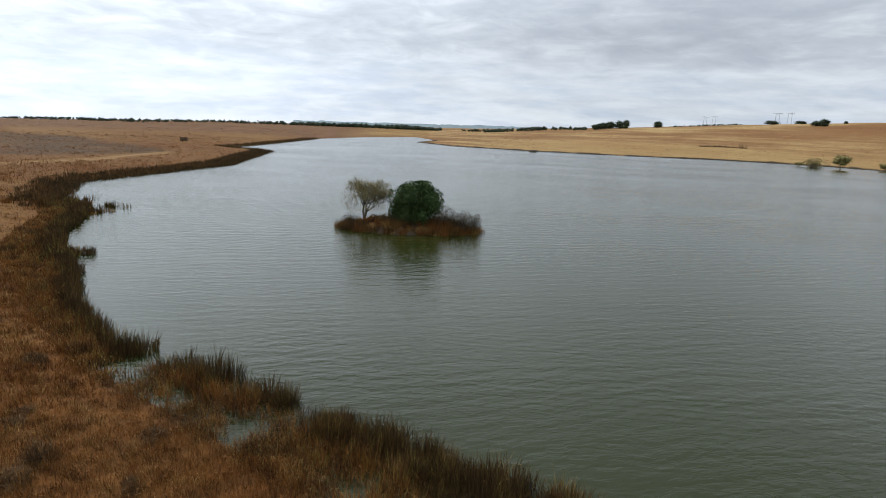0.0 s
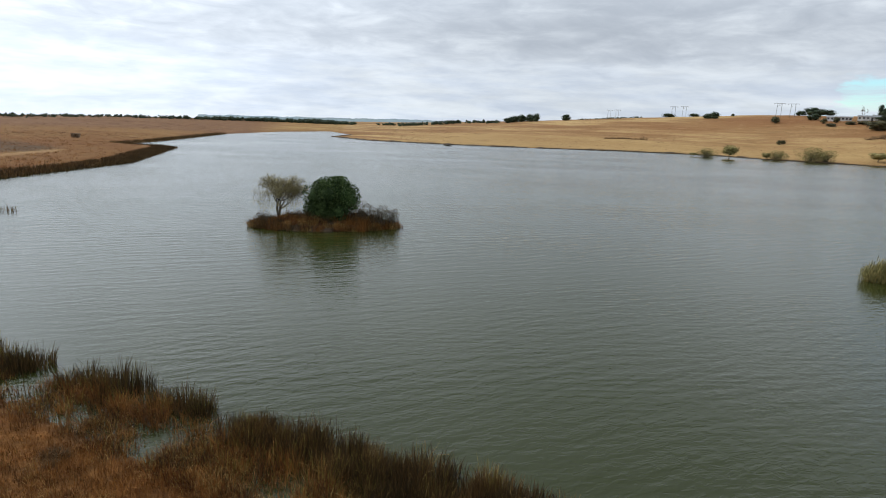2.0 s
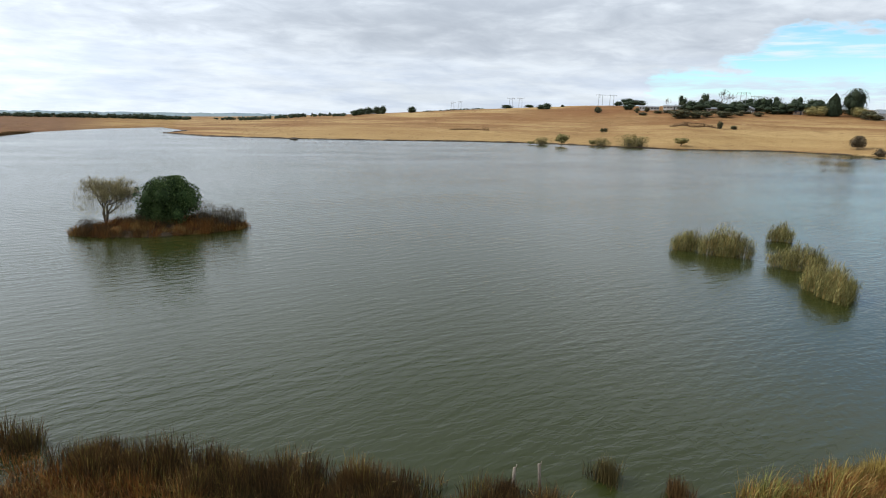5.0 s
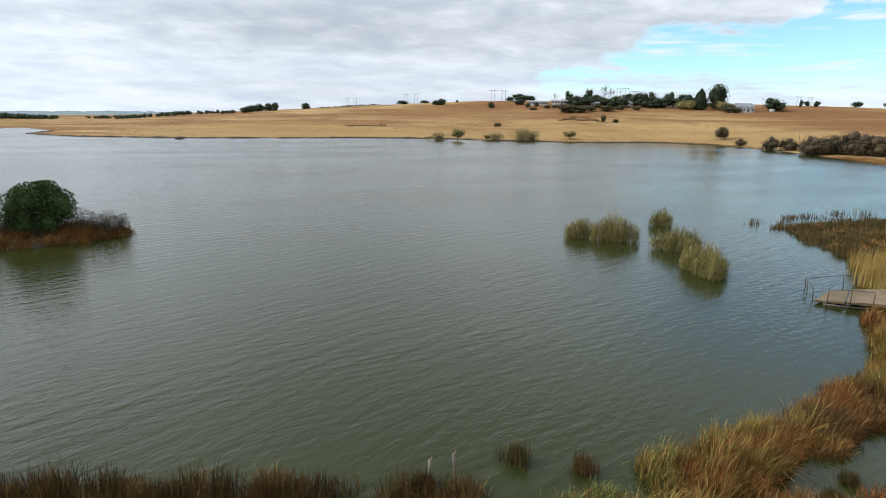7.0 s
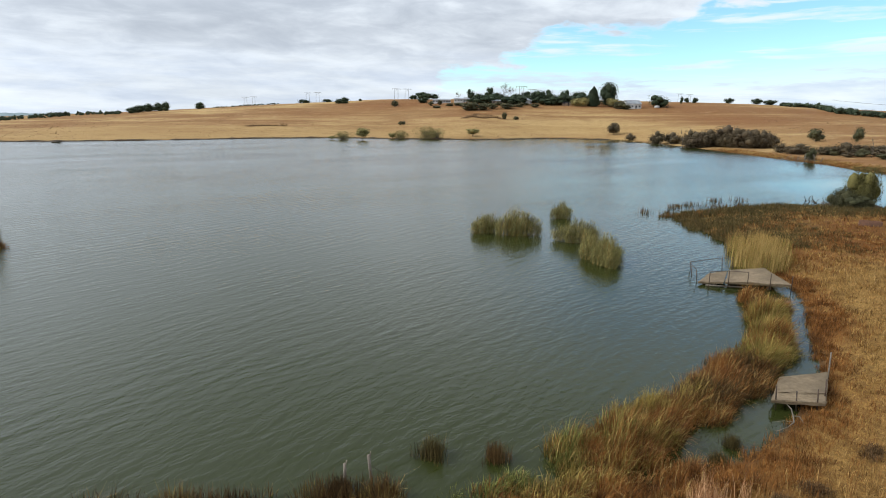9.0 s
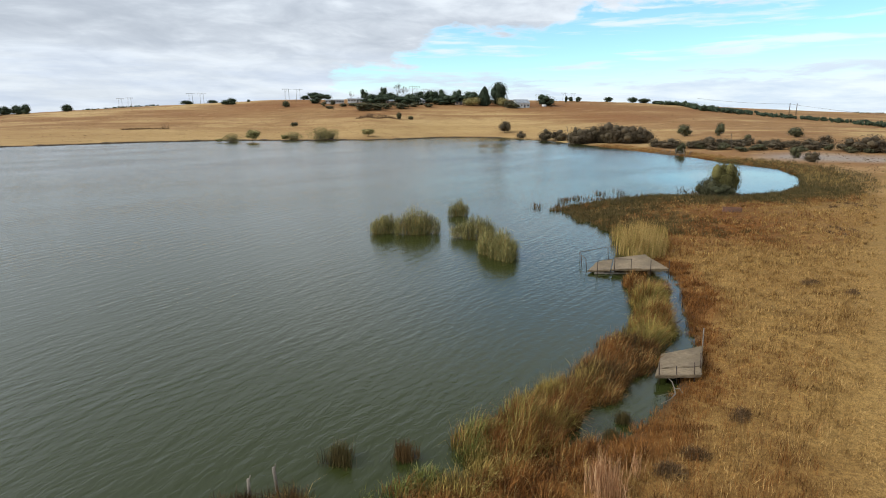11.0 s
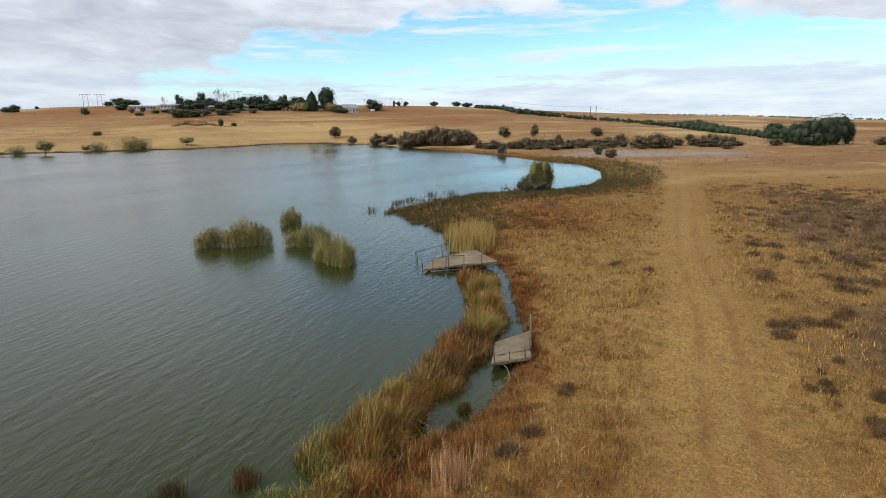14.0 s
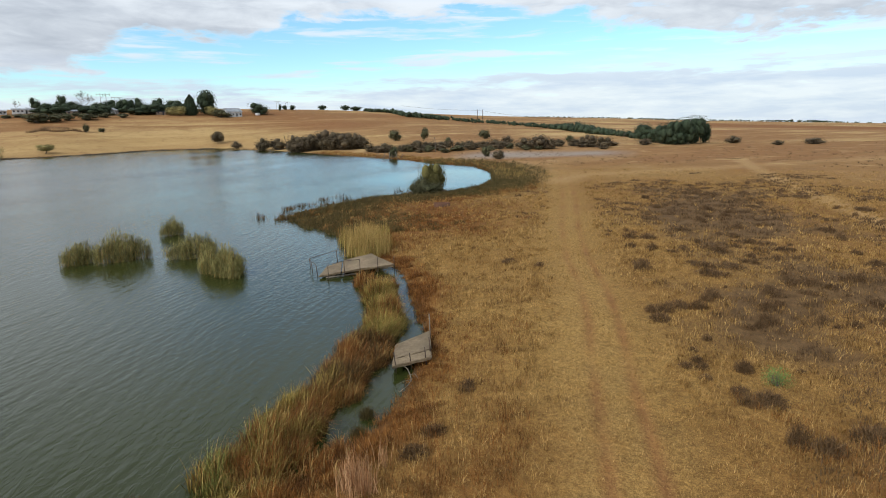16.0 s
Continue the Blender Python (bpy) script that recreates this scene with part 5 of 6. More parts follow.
spread(crown_tree(101, M_LEAF_FAR, 2600, 16, 0.24, 0.036, 0.02, "farm_tree", "dark green spreading tree by the farmstead", group="farmstead trees"), FARM[0::2], 1)
spread(crown_tree(102, M_LEAF_FAR, 2600, 14, 0.27, 0.036, 0.00, "farm_tree", "dark green spreading tree by the farmstead", group="farmstead trees"), FARM[1::2], 2)
spread(crown_tree(103, M_LEAF_FAR, 7000, 22, 0.22, 0.032, 0.03, "tall_tree", "tall dense dark green tree by a farmhouse"), [(57.1, 476, 12.6, 15.5)], 3)
spread(crown_tree(104, M_LEAF_OLIVE, 5000, 14, 0.26, 0.04, 0.1, "olive_tree", "pale olive-green tree by a farmhouse", group="olive trees"), [(54.6, 464, 11.6, 5.8), (57.4, 468, 8.2, 5.8)], 4)


def cypress():
    rs = rand(105)
    thing = empty("cypress", (0, 0, 0), "narrow pointed dark cypress by a farmhouse", "tree")
    part("trunk", mesh_of("trunk", *tube([(0, 0, -0.02), (0, 0, 0.3), (0, 0, 0.8)], (0.06, 0.05, 0.01)), M_BARK), thing)
    n = 3600
    z = rs.uniform(0.03, 1, n)
    rad = 0.5 * np.interp(z, [0, 0.12, 0.5, 0.8, 1], [0.6, 0.95, 0.85, 0.55, 0.04]) * rs.uniform(0.7, 1.05, n)
    a = rs.uniform(0, 2 * np.pi, n)
    rad *= 1 + 0.18 * np.sin(3 * a + 9 * z)
    v, f = merged([tube([(0, 0, z) for z in (0.02, 0.12, 0.5, 0.8, 0.97)], (0.25, 0.4, 0.36, 0.22, 0.02), 9), leaves(rs, np.column_stack([rad * np.cos(a), rad * np.sin(a), z]), 0.08, 1.5)])
    part("crown", mesh_of("crown", v, f, M_LEAF_FAR), thing)
    return thing


spread(cypress(), [(55.7, 466, 8.2, 13.8)], 5)
bare_tree(106, 14.4, 13.5, "leafless_tree", "large leafless grey tree behind the farmstead", 4, 14, M_BUSH, polar(47.5, 490), 0.02, 0, 0.35, 0.10)
bare_tree(107, 7.8, 4.9, "leafless_tree", "small leafless tree by a white building", 3, 10, M_SCRUB, polar(43.1, 524), 0.02)
spread(crown_tree(108, M_LEAF_FAR, 2200, 12, 0.28, 0.045, 0.06, "ridge_tree", "small dark tree standing on the open ridge", group="trees on the ridge"),
       [(63.3, 520, 2.2, 5.2), (63.7, 538, 4.1, 3.6), (64.4, 536, 4.5, 4.0), (67.1, 563, 7.3, 4.1), (69.2, 580, 8.3, 4.6), (70.2, 584, 10.1, 4.1)], 6)
spread(bush(109, M_BUSH_GREEN, 1900, "farm_scrub", "brown scrub bush on the slope below the farmstead", group="scrub below the farmstead"),
       [(40.6, 466, 3.9, 3.5), (41.4, 472, 3.5, 3.5), (37.2, 472, 4.4, 4.0), (44.3, 424, 11.9, 5.5), (45.5, 426, 9.5, 4.0), (46.4, 434, 7.2, 3.6), (47.8, 438, 10.5, 4.0), (49.1, 450, 5.8, 3.3), (58.1, 456, 8.8, 5.6),
        (58.7, 456, 5.6, 3.2), (47.6, 384, 3.2, 4.3), (48.7, 386, 3.2, 2.1), (38.0, 368, 2.1, 2.1), (37.7, 366, 2.5, 2.2)] + [(b + BELT.normal(0, 0.2), BELT.uniform(446, 464), BELT.uniform(4, 9), BELT.uniform(1.4, 2.6)) for b in np.linspace(41.5, 50.5, 12)], 7)
spread(crown_tree(110, M_LEAF_FAR, 2600, 16, 0.26, 0.036, 0.0, "plantation_tree", "dark tree in a small plantation on the skyline", group="plantation trees"),
       [(14.4, 622, 8.5, 5.1), (15.0, 638, 9.9, 6.4), (15.7, 654, 10.1, 7.1), (16.4, 640, 8.7, 7.5), (17.0, 630, 8.0, 8.0), (19.8, 620, 8.1, 5.8), (31.9, 534, 6.6, 3.8), (32.4, 530, 7.0, 5.2),
        (33.9, 552, 2.9, 1.9), (37.1, 480, 4.9, 3.7), (28.7, 591, 11.8, 3.2), (30.8, 580, 9.3, 2.6)], 8)
# flooded bushes and the far bank
spread(bush(111, M_LEAF_OLIVE, 4200, "flooded_bush", "olive willow bush standing in water off the far shore", group="flooded bushes", dense=False),
       [(32.3, 282, 7.2, 3.6), (37.7, 298, 7.5, 3.5), (40.2, 298, 9.5, 5.5), (41.2, 300, 8.0, 4.6)], 9)
spread(crown_tree(112, M_LEAF_OLIVE, 3600, 12, 0.26, 0.04, 0.3, "flooded_tree", "small half-bare olive tree standing at the far waterline", group="flooded trees"),
       [(34.1, 284, 5.4, 5.2), (44.6, 312, 6.4, 3.6), (31.2, 283, 3.0, 1.6), (36.9, 297, 3.4, 2.6)], 31)
spread(crown_tree(114, M_BUSH, 6000, 14, 0.27, 0.04, 0.2, "russet_tree", "round brown tree on the open eastern bank"), [(57.7, 350, 5.6, 5.9)], 10)
spread(bush(115, M_BUSH, 3000, "bank_bush", "dark brown thicket bush on the eastern bank", group="thicket on the eastern bank"),
       [(59.3, 320, 4.8, 3.3), (61.6, 292, 6.0, 5.2), (62.9, 290, 7.7, 4.6), (64.6, 276, 6.8, 5.2), (66.0, 270, 7.7, 6.1), (67.3, 268, 9.7, 7.6), (68.1, 264, 9.0, 6.6), (68.8, 260, 8.9, 5.9), (70.1, 262, 6.0, 5.0), (72.8, 230, 7.0, 3.1), (75.8, 228, 7.8, 3.5)] + [(b + BELT.normal(0, 0.1), BELT.uniform(262, 276), BELT.uniform(5.5, 8.5), BELT.uniform(4.2, 6.4)) for b in np.linspace(64.4, 70.6, 15)], 11)
spread(bush(116, M_BUSH, 2400, "valley_bush", "brown thorn bush in the shallow valley", group="thorn bushes in the valley"),
       [(78.2, 224, 4.7, 2.5), (81.4, 224, 6.3, 2.5), (83.6, 224, 5.8, 2.9), (84.7, 254, 5.1, 3.0), (86.3, 224, 8.2, 3.7), (87.7, 222, 7.7, 4.8), (88.8, 224, 4.5, 3.4), (89.5, 236, 3.0, 2.5), (91.6, 244, 2.8, 3.2),
        (92.3, 232, 5.3, 4.5), (93.6, 226, 5.5, 3.8), (97.3, 242, 4.9, 2.3), (104.4, 262, 5.8, 2.7), (83.9, 178, 3.6, 2.5), (107.8, 250, 4.0, 1.6), (110.5, 262, 7.0, 2.2)] + [(b + BELT.normal(0, 0.3), BELT.uniform(218, 242), BELT.uniform(3, 6.5), BELT.uniform(1.4, 3.2)) for b in np.linspace(71.5, 94.5, 34)], 12)
spread(crown_tree(117, M_BUSH_GREEN, 2600, 14, 0.26, 0.042, 0.08, "valley_tree", "small dark tree in the shallow valley", group="valley trees"),
       [(73.9, 288, 5.5, 4.9), (76.7, 286, 3.5, 5.4), (82.5, 290, 5.4, 4.0), (90.5, 260, 3.3, 3.0), (79.0, 258, 2.4, 2.7)], 13)
spread(bush(118, M_BUSH_GREEN, 2200, "green_shrub", "green shrub in dry grass", group="green shrubs"), [(82.7, 190, 2.8, 3.0), (73.8, 202, 2.9, 3.8), (79.8, 220, 5.0, 2.0), (77.2, 222, 4.0, 2.0)] + [(b + BELT.normal(0, 0.4), BELT.uniform(214, 230), BELT.uniform(2, 4.5), BELT.uniform(1.2, 2.4)) for b in np.linspace(75, 88, 9)], 14)
spread(crown_tree(119, M_LEAF_FAR, 4000, 20, 0.23, 0.034, 0.0, "copse_tree", "dense dark green tree in a copse", group="copse trees"),
       [(97.1, 276, 8.0, 7.0), (98.1, 262, 6.2, 5.7), (98.7, 252, 6.3, 7.2), (99.5, 250, 7.1, 8.7), (100.5, 252, 7.5, 9.3), (101.4, 258, 8.0, 9.7), (102.2, 264, 3.8, 7.7), (100.0, 248, 4.9, 4.5)], 15)
for b, r, h, s in ((63.8, 262, 8.0, 120), (77.8, 220, 6.2, 121), (95.3, 274, 5.2, 122)):
    bare_tree(s, h, h * 0.35, "dead_tree", "bleached dead tree trunk with broken branches", 2, 0, M_POLE, polar(b, r), 0.03)


M_WILLOW = mat_blades("willow_leaves", ((0, (0.04, 0.037, 0.012)), (0.5, (0.10, 0.09, 0.028)), (1, (0.19, 0.165, 0.055))), (0.10, 0.086, 0.026))


def promontory_bush():
    for k, (bear, r, w, h, mat, n, label) in enumerate(((77.7, 100.5, 3.6, 5.6, M_WILLOW, 9000, "tall olive willow bush beside the side pool"), (78.2, 102.5, 2.6, 4.4, M_WILLOW, 5000, "olive willow bush beside the side pool"),
                                                        (76.5, 99.5, 3.6, 2.9, M_BUSH_GREEN, 6000, "low green leafy bush at the end of the promontory"), (77.4, 98.5, 4.2, 2.2, M_BUSH_GREEN, 6000, "low green leafy bush at the end of the promontory"))):
        thing = bush(130 + k, mat, n, "willow_bush", label, "bush", "bushes on the promontory", True)
        thing.matrix_basis = Matrix.LocRotScale(polar(bear, r) + Vector((0, 0, -0.1)), Euler((0, 0, k)), Vector((w, w, h)))
    rs = rand(132)
    for b, r in ((74.6, 104), (75.2, 98.5)):
        p = polar(b, r)
        thing = empty("fallen_branches", p, "dark fallen branches lying in the water", "driftwood", "fallen branches")
        for k in range(7):
            a = rs.uniform(2.2, 4.0)
            s = np.array((rs.uniform(-1, 1.6), rs.uniform(-0.8, 0.8), -0.1))
            e = s + np.array((math.cos(a) * 1.4, math.sin(a) * 0.9, rs.uniform(0.2, 1.4)))
            v, f = tube([s, (s + e) / 2 + rs.normal(0, 0.2, 3), e], (0.08, 0.06, 0.03), 5)
            part("branch", mesh_of("branch", v, f, M_BARK), thing)


promontory_bush()


def island_ground_bank():
    """Low earth under the bushes of the promontory."""
    v, f = [(0, 0, 0.35)], []
    for i in range(1, 7):
        for j in range(28):
            a = 2 * math.pi * j / 28
            s = i / 6 * (1 + 0.1 * math.sin(3 * a))
            v.append((7.5 * s * math.cos(a), 4.2 * s * math.sin(a), 0.35 * (1 - (i / 6) ** 2) - 0.12))
    for j in range(28):
        f.append((0, 1 + j, 1 + (j + 1) % 28))
    for i in range(5):
        for j in range(28):
            p, q = 1 + i * 28 + j, 1 + i * 28 + (j + 1) % 28
            f += [(p, p + 28, q + 28), (p, q + 28, q)]
    ob = new("mud_bank", mesh_of("mud_bank", v, f, M_ISLAND))
    ob.location = (100.5, 23, 0)
    tagged(ob, "low muddy bank under willow bushes", "bank", kind="structure")


island_ground_bank()


def far_woods(name, stops, per, seed, label, jitter=6.0, mat=None):
    """A belt of small distant trees along (bearing, distance, height) stops."""
    rs = rand(seed)
    st = np.array(stops)
    bits = []
    u = np.sort(rs.uniform(0, len(st) - 1, per))
    i = np.minimum(u.astype(int), len(st) - 2)
    t = (u - i)[:, None]
    q = st[i] * (1 - t) + st[i + 1] * t
    for b, r, h in q:
        r = r + rs.normal(0, jitter)
        p = np.array(polar(b + rs.normal(0, 0.05), r))
        hh = h * rs.uniform(0.5, 1.05)
        w = hh * rs.uniform(0.9, 1.8)
        n = 64
        cores = []
        pts = lobed(rs, n, 3, 0.36, cores=cores)
        pts[:, 2] = np.abs(pts[:, 2])
        low = p - (0, 0, 0.08 * hh)
        bits += [(q * (w, w, hh) + low, t) for q, t in cores]
        bits.append(leaves(rs, pts * (w, w, hh) + low, 0.10 * min(w, hh)))
    return stuff(name, bits, mat or M_LEAF_FAR, label, "woods")


far_woods("windbreak", [(71, 575, 4.0), (73.2, 596, 4.6), (74.9, 520, 5.2), (77.1, 512, 4.8), (78.9, 506, 4.0), (82.1, 490, 3.4), (85.7, 472, 3.6), (89.2, 420, 4.5), (91.1, 392, 6.6), (92.5, 358, 5.0), (94.1, 346, 3.8), (96.6, 304, 4.2)], 430, 141, "long dark windbreak of trees along a field")
far_woods("farm_hedge", [(43.8, 500, 3.0), (46, 492, 4.4), (48, 492, 3.6), (50, 490, 4.4), (52, 488, 4.8), (54, 486, 4.0), (56.5, 484, 3.0), (58.2, 480, 2.4)], 150, 146, "unbroken dull green hedge of low trees round the farmstead", 4, M_BUSH_GREEN)
far_woods("skyline_woods", [(-38, 480, 1.6), (-34.3, 470, 1.9), (-30.4, 468, 2.5), (-26.3, 470, 2.2), (-19.9, 520, 2.4), (-12.9, 600, 4.4), (-8.8, 640, 5.0), (-4.5, 640, 5.0), (-2.9, 620, 5.0), (-0.2, 620, 3.6)], 700, 142, "dark belt of woods along the western skyline", 14)
far_woods("valley_woods", [(2.0, 640, 3.0), (4.8, 600, 3.4), (6.3, 640, 4.2), (9.0, 680, 4.6), (11.6, 660, 4.0), (13.6, 640, 3.5)], 170, 143, "dark trees in the distant valley", 18)
far_woods("hedge_trees", [(20.5, 612, 1.8), (24, 606, 1.9), (26.5, 600, 1.6)], 60, 144, "low hedge of trees on the skyline")
far_woods("distant_woods", [(86, 790, 1.6), (92, 1000, 2.4), (97, 1180, 3.2), (100, 1290, 3.6), (106, 1370, 4.2), (110, 1440, 5.5), (112, 1470, 3.0), (119, 1380, 2.4)], 380, 145, "thin dark line of distant trees on the horizon", 20)


def distant_hills():
    """Low blue-green ridge far beyond the valley, with an uneven crest."""
    rs = rand(151)
    v, f = [], []
    bs = np.linspace(-14, 22, 120)
    top = 12 + 3600 * np.tan(np.radians(np.interp(bs, [-14, -6, 0, 5, 9, 14, 22], [-0.62, -0.50, -0.40, -0.30, -0.33, -0.25, -0.2]) + 0.025 * np.sin(bs * 2.1) + 0.02 * rs.normal(0, 1, 120)))
    for b, z in zip(np.radians(bs), top):
        for r, zz in ((3300, z - 45), (3600, z), (3900, z - 45)):
            v.append((r * math.sin(b), r * math.cos(b), zz))
    for i in range(119):
        for j in range(2):
            p = 3 * i + j
            f.append((p, p + 1, p + 4, p + 3))
    # the blue-green is distance haze painted into the base colour
    ob = new("backdrop_hills", mesh_of("backdrop_hills", v, f, mat_plain("haze_tinted_hill", (0.17, 0.24, 0.27), (0.24, 0.31, 0.33), 0.02, 1.0, 0.0, stain=(0.20, 0.25, 0.25))))
    tagged(ob, "hills beyond the valley, coloured blue-green for distance haze", "hills", kind="structure")


distant_hills()


def earth_bank():
    """Low worn edge of dark earth along the far shore."""
    rs = rand(161)
    pts = LAKE[43:55]
    v, f = [], []
    line = []
    for a, b in zip(pts[:-1], pts[1:]):
        n = max(2, int(np.hypot(*(b - a)) / 3))
        line += [a + (b - a) * k / n for k in range(n)]
    line = np.array(line)
    line = line[lake_side(*(line * 1.004).T) > -3]
    for x, y in line:
        r = math.hypot(x, y)
        ux, uy = x / r, y / r
        h = 0.42 + 0.16 * rs.normal()
        for o, z in ((-0.9, -0.3), (-0.35, 0.22 + 0.1 * rs.normal()), (0.3, h), (2.5, h * 0.8), (4.5, -0.4)):
            v.append((x + ux * (o + 0.25 * rs.normal()), y + uy * o, z))
    for i in range(len(line) - 1):
        if np.hypot(*(line[i + 1] - line[i])) > 12:
            continue
        for j in range(4):
            p = 5 * i + j
            f.append((p, p + 5, p + 6, p + 1))
    ob = new("earth_bank", mesh_of("earth_bank", v, f, M_ISLAND))
    tagged(ob, "low worn bank of dark earth along the far shore", "bank", kind="structure")


earth_bank()


# ---- platforms ----
def slab_mesh(name, corners, thick, mat, rough=0.015, seed=0):
    """A slab from top corners (x, y, z), with a subdivided top, worn edges and a flat underside."""
    bm = bmesh.new()
    top = [bm.verts.new(c) for c in corners]
    face = bm.faces.new(top)
    if face.normal.z < 0:
        face.normal_flip()
    out = bmesh.ops.extrude_face_region(bm, geom=[face])
    for e in out["geom"]:
        if isinstance(e, bmesh.types.BMVert):
            e.co.z -= thick
    bmesh.ops.recalc_face_normals(bm, faces=bm.faces)
    bmesh.ops.bevel(bm, geom=bm.edges[:], offset=0.03, segments=2, affect="EDGES")
    bmesh.ops.subdivide_edges(bm, edges=[e for e in bm.edges if e.calc_length() > 0.5], cuts=4, use_grid_fill=True)
    rs = rand(seed)
    for v in bm.verts:
        v.co += Vector(rs.normal(0, rough, 3) * (1, 1, 0.7))
    return bm_mesh(name, bm, mat)


def stick(name, parent, a, b, radius, mat, label="", sides=6, bend=0.0):
    a, b = np.array(a, float), np.array(b, float)
    mid = (a + b) / 2 + (bend, -bend, 0)
    return part(name, mesh_of(name, *tube([a, mid, b], (radius, radius * 0.95, radius * 0.9), sides), mat), parent, label)


def near_platform():
    o = Vector((28.0, 6.7, 0))
    thing = empty("fishing_platform", o, "weathered concrete fishing platform with rusty rail posts", "platform")
    c = [(25.75, 7.15), (27.2, 5.5), (30.75, 6.4), (28.4, 7.75)]
    loc = [Vector((x, y, 0.5)) - o for x, y in c]
    # two cast slabs with a joint between them
    cut0, cut1 = loc[0].lerp(loc[3], 0.30), loc[1].lerp(loc[2], 0.27)
    part("slab", slab_mesh("slab", [loc[0], loc[1], cut1, cut0], 0.16, M_CONCRETE, seed=1), thing, "pale front slab")
    g0, g1 = loc[0].lerp(loc[3], 0.32), loc[1].lerp(loc[2], 0.29)
    part("slab", slab_mesh("slab", [g0, g1, loc[2] + Vector((0, 0, 0.08)), loc[3] + Vector((0, 0, 0.06))], 0.16, M_CONCRETE, seed=2), thing)
    for t, s in ((0.12, 0.5), (0.5, 0.3), (0.88, 0.45)):
        p = loc[0].lerp(loc[1], t)
        stick("rail_post", thing, (p.x + 0.08, p.y + 0.05, -0.05), (p.x - 0.06, p.y + 0.1, 0.55 + s + 0.1), 0.03, M_IRON)
    p = loc[2]
    stick("pole", thing, (p.x - 0.15, p.y - 0.05, -0.1), (p.x - 0.05, p.y + 0.02, 1.55), 0.035, M_POLE, "tall grey wooden pole")
    stick("rail_post", thing, (loc[1].x + 0.7, loc[1].y + 0.22, 0.2), (loc[1].x + 0.75, loc[1].y + 0.3, 1.25), 0.03, M_IRON)
    for k, (u, w) in enumerate(((0.25, 0.4), (0.75, 0.4), (0.2, 0.85), (0.8, 0.85))):
        q = loc[0].lerp(loc[1], u).lerp(loc[3].lerp(loc[2], u), w)
        part("pier", mesh_of("pier", *tube([(q.x, q.y, -0.4), (q.x, q.y, 0.36)], (0.13, 0.12), 8), M_CONCRETE), thing)


def far_platform():
    o = Vector((45.5, 15.5, 0))
    thing = empty("fishing_platform", o, "cracked concrete fishing platform with a sunken end and bent rails", "platform")
    main = [Vector(c) - o for c in ((43.05, 16.45, 0.46), (45.45, 12.8, 0.62), (48.9, 15.95, 0.66), (46.4, 17.6, 0.55))]
    end = [Vector(c) - o for c in ((42.3, 18.1, 0.26), (43.0, 16.53, 0.43), (46.35, 17.7, 0.50), (44.9, 18.5, 0.36))]
    part("slab", slab_mesh("slab", main, 0.18, M_CONCRETE, 0.02, 3), thing)
    part("sunken_slab", slab_mesh("sunken_slab", end, 0.16, M_CONCRETE, 0.02, 4), thing, "tilted broken slab at the water end")
    rail = M_IRON
    feet = [(41.75, 17.05, 0.2), (43.0, 16.2, 0.35), (43.6, 15.1, 0.4), (44.5, 13.9, 0.4), (45.3, 12.75, 0.2)]
    tops = []
    for x, y, z in feet:
        a, b = (x - o.x, y - o.y, z - 0.2), (x - o.x + 0.05, y - o.y + 0.03, 1.25 + 0.25 * z)
        stick("rail_post", thing, a, b, 0.032, rail)
        tops.append(b)
    stick("top_rail", thing, tops[0], tops[1], 0.022, rail, "rusty top rail")
    stick("top_rail", thing, tops[1], (tops[2][0], tops[2][1], tops[2][2]), 0.022, rail, "rusty top rail")
    far = [(45.9, 20.4, -0.3, 0.75), (44.5, 19.6, -0.2, 0.85), (43.0, 18.5, 0.0, 0.95), (46.35, 18.1, 0.3, 1.45), (46.9, 17.5, 0.4, 1.5)]
    ft = []
    for x, y, z0, z1 in far:
        b = (x - o.x - 0.1, y - o.y + 0.06, z1)
        stick("rail_post", thing, (x - o.x, y - o.y, z0), b, 0.034, rail)
        ft.append(b)
    for i, j in ((0, 3), (0, 1), (1, 2), (3, 4)):
        stick("top_rail", thing, ft[i], ft[j], 0.022, rail, "bent rusty rail", bend=0.04)
    for x, y in ((43.4, 17.3), (45.2, 14.2), (47.6, 16.2), (44.6, 16.6)):
        part("pier", mesh_of("pier", *tube([(x - o.x, y - o.y, -0.7), (x - o.x, y - o.y, 0.36)], (0.16, 0.15), 8), M_CONCRETE), thing)
    stick("beam", thing, (42.5 - o.x, 17.6 - o.y, 0.05), (43.9 - o.x, 15.4 - o.y, 0.12), 0.07, M_POLE, "grey timber under the slab")


near_platform()
far_platform()


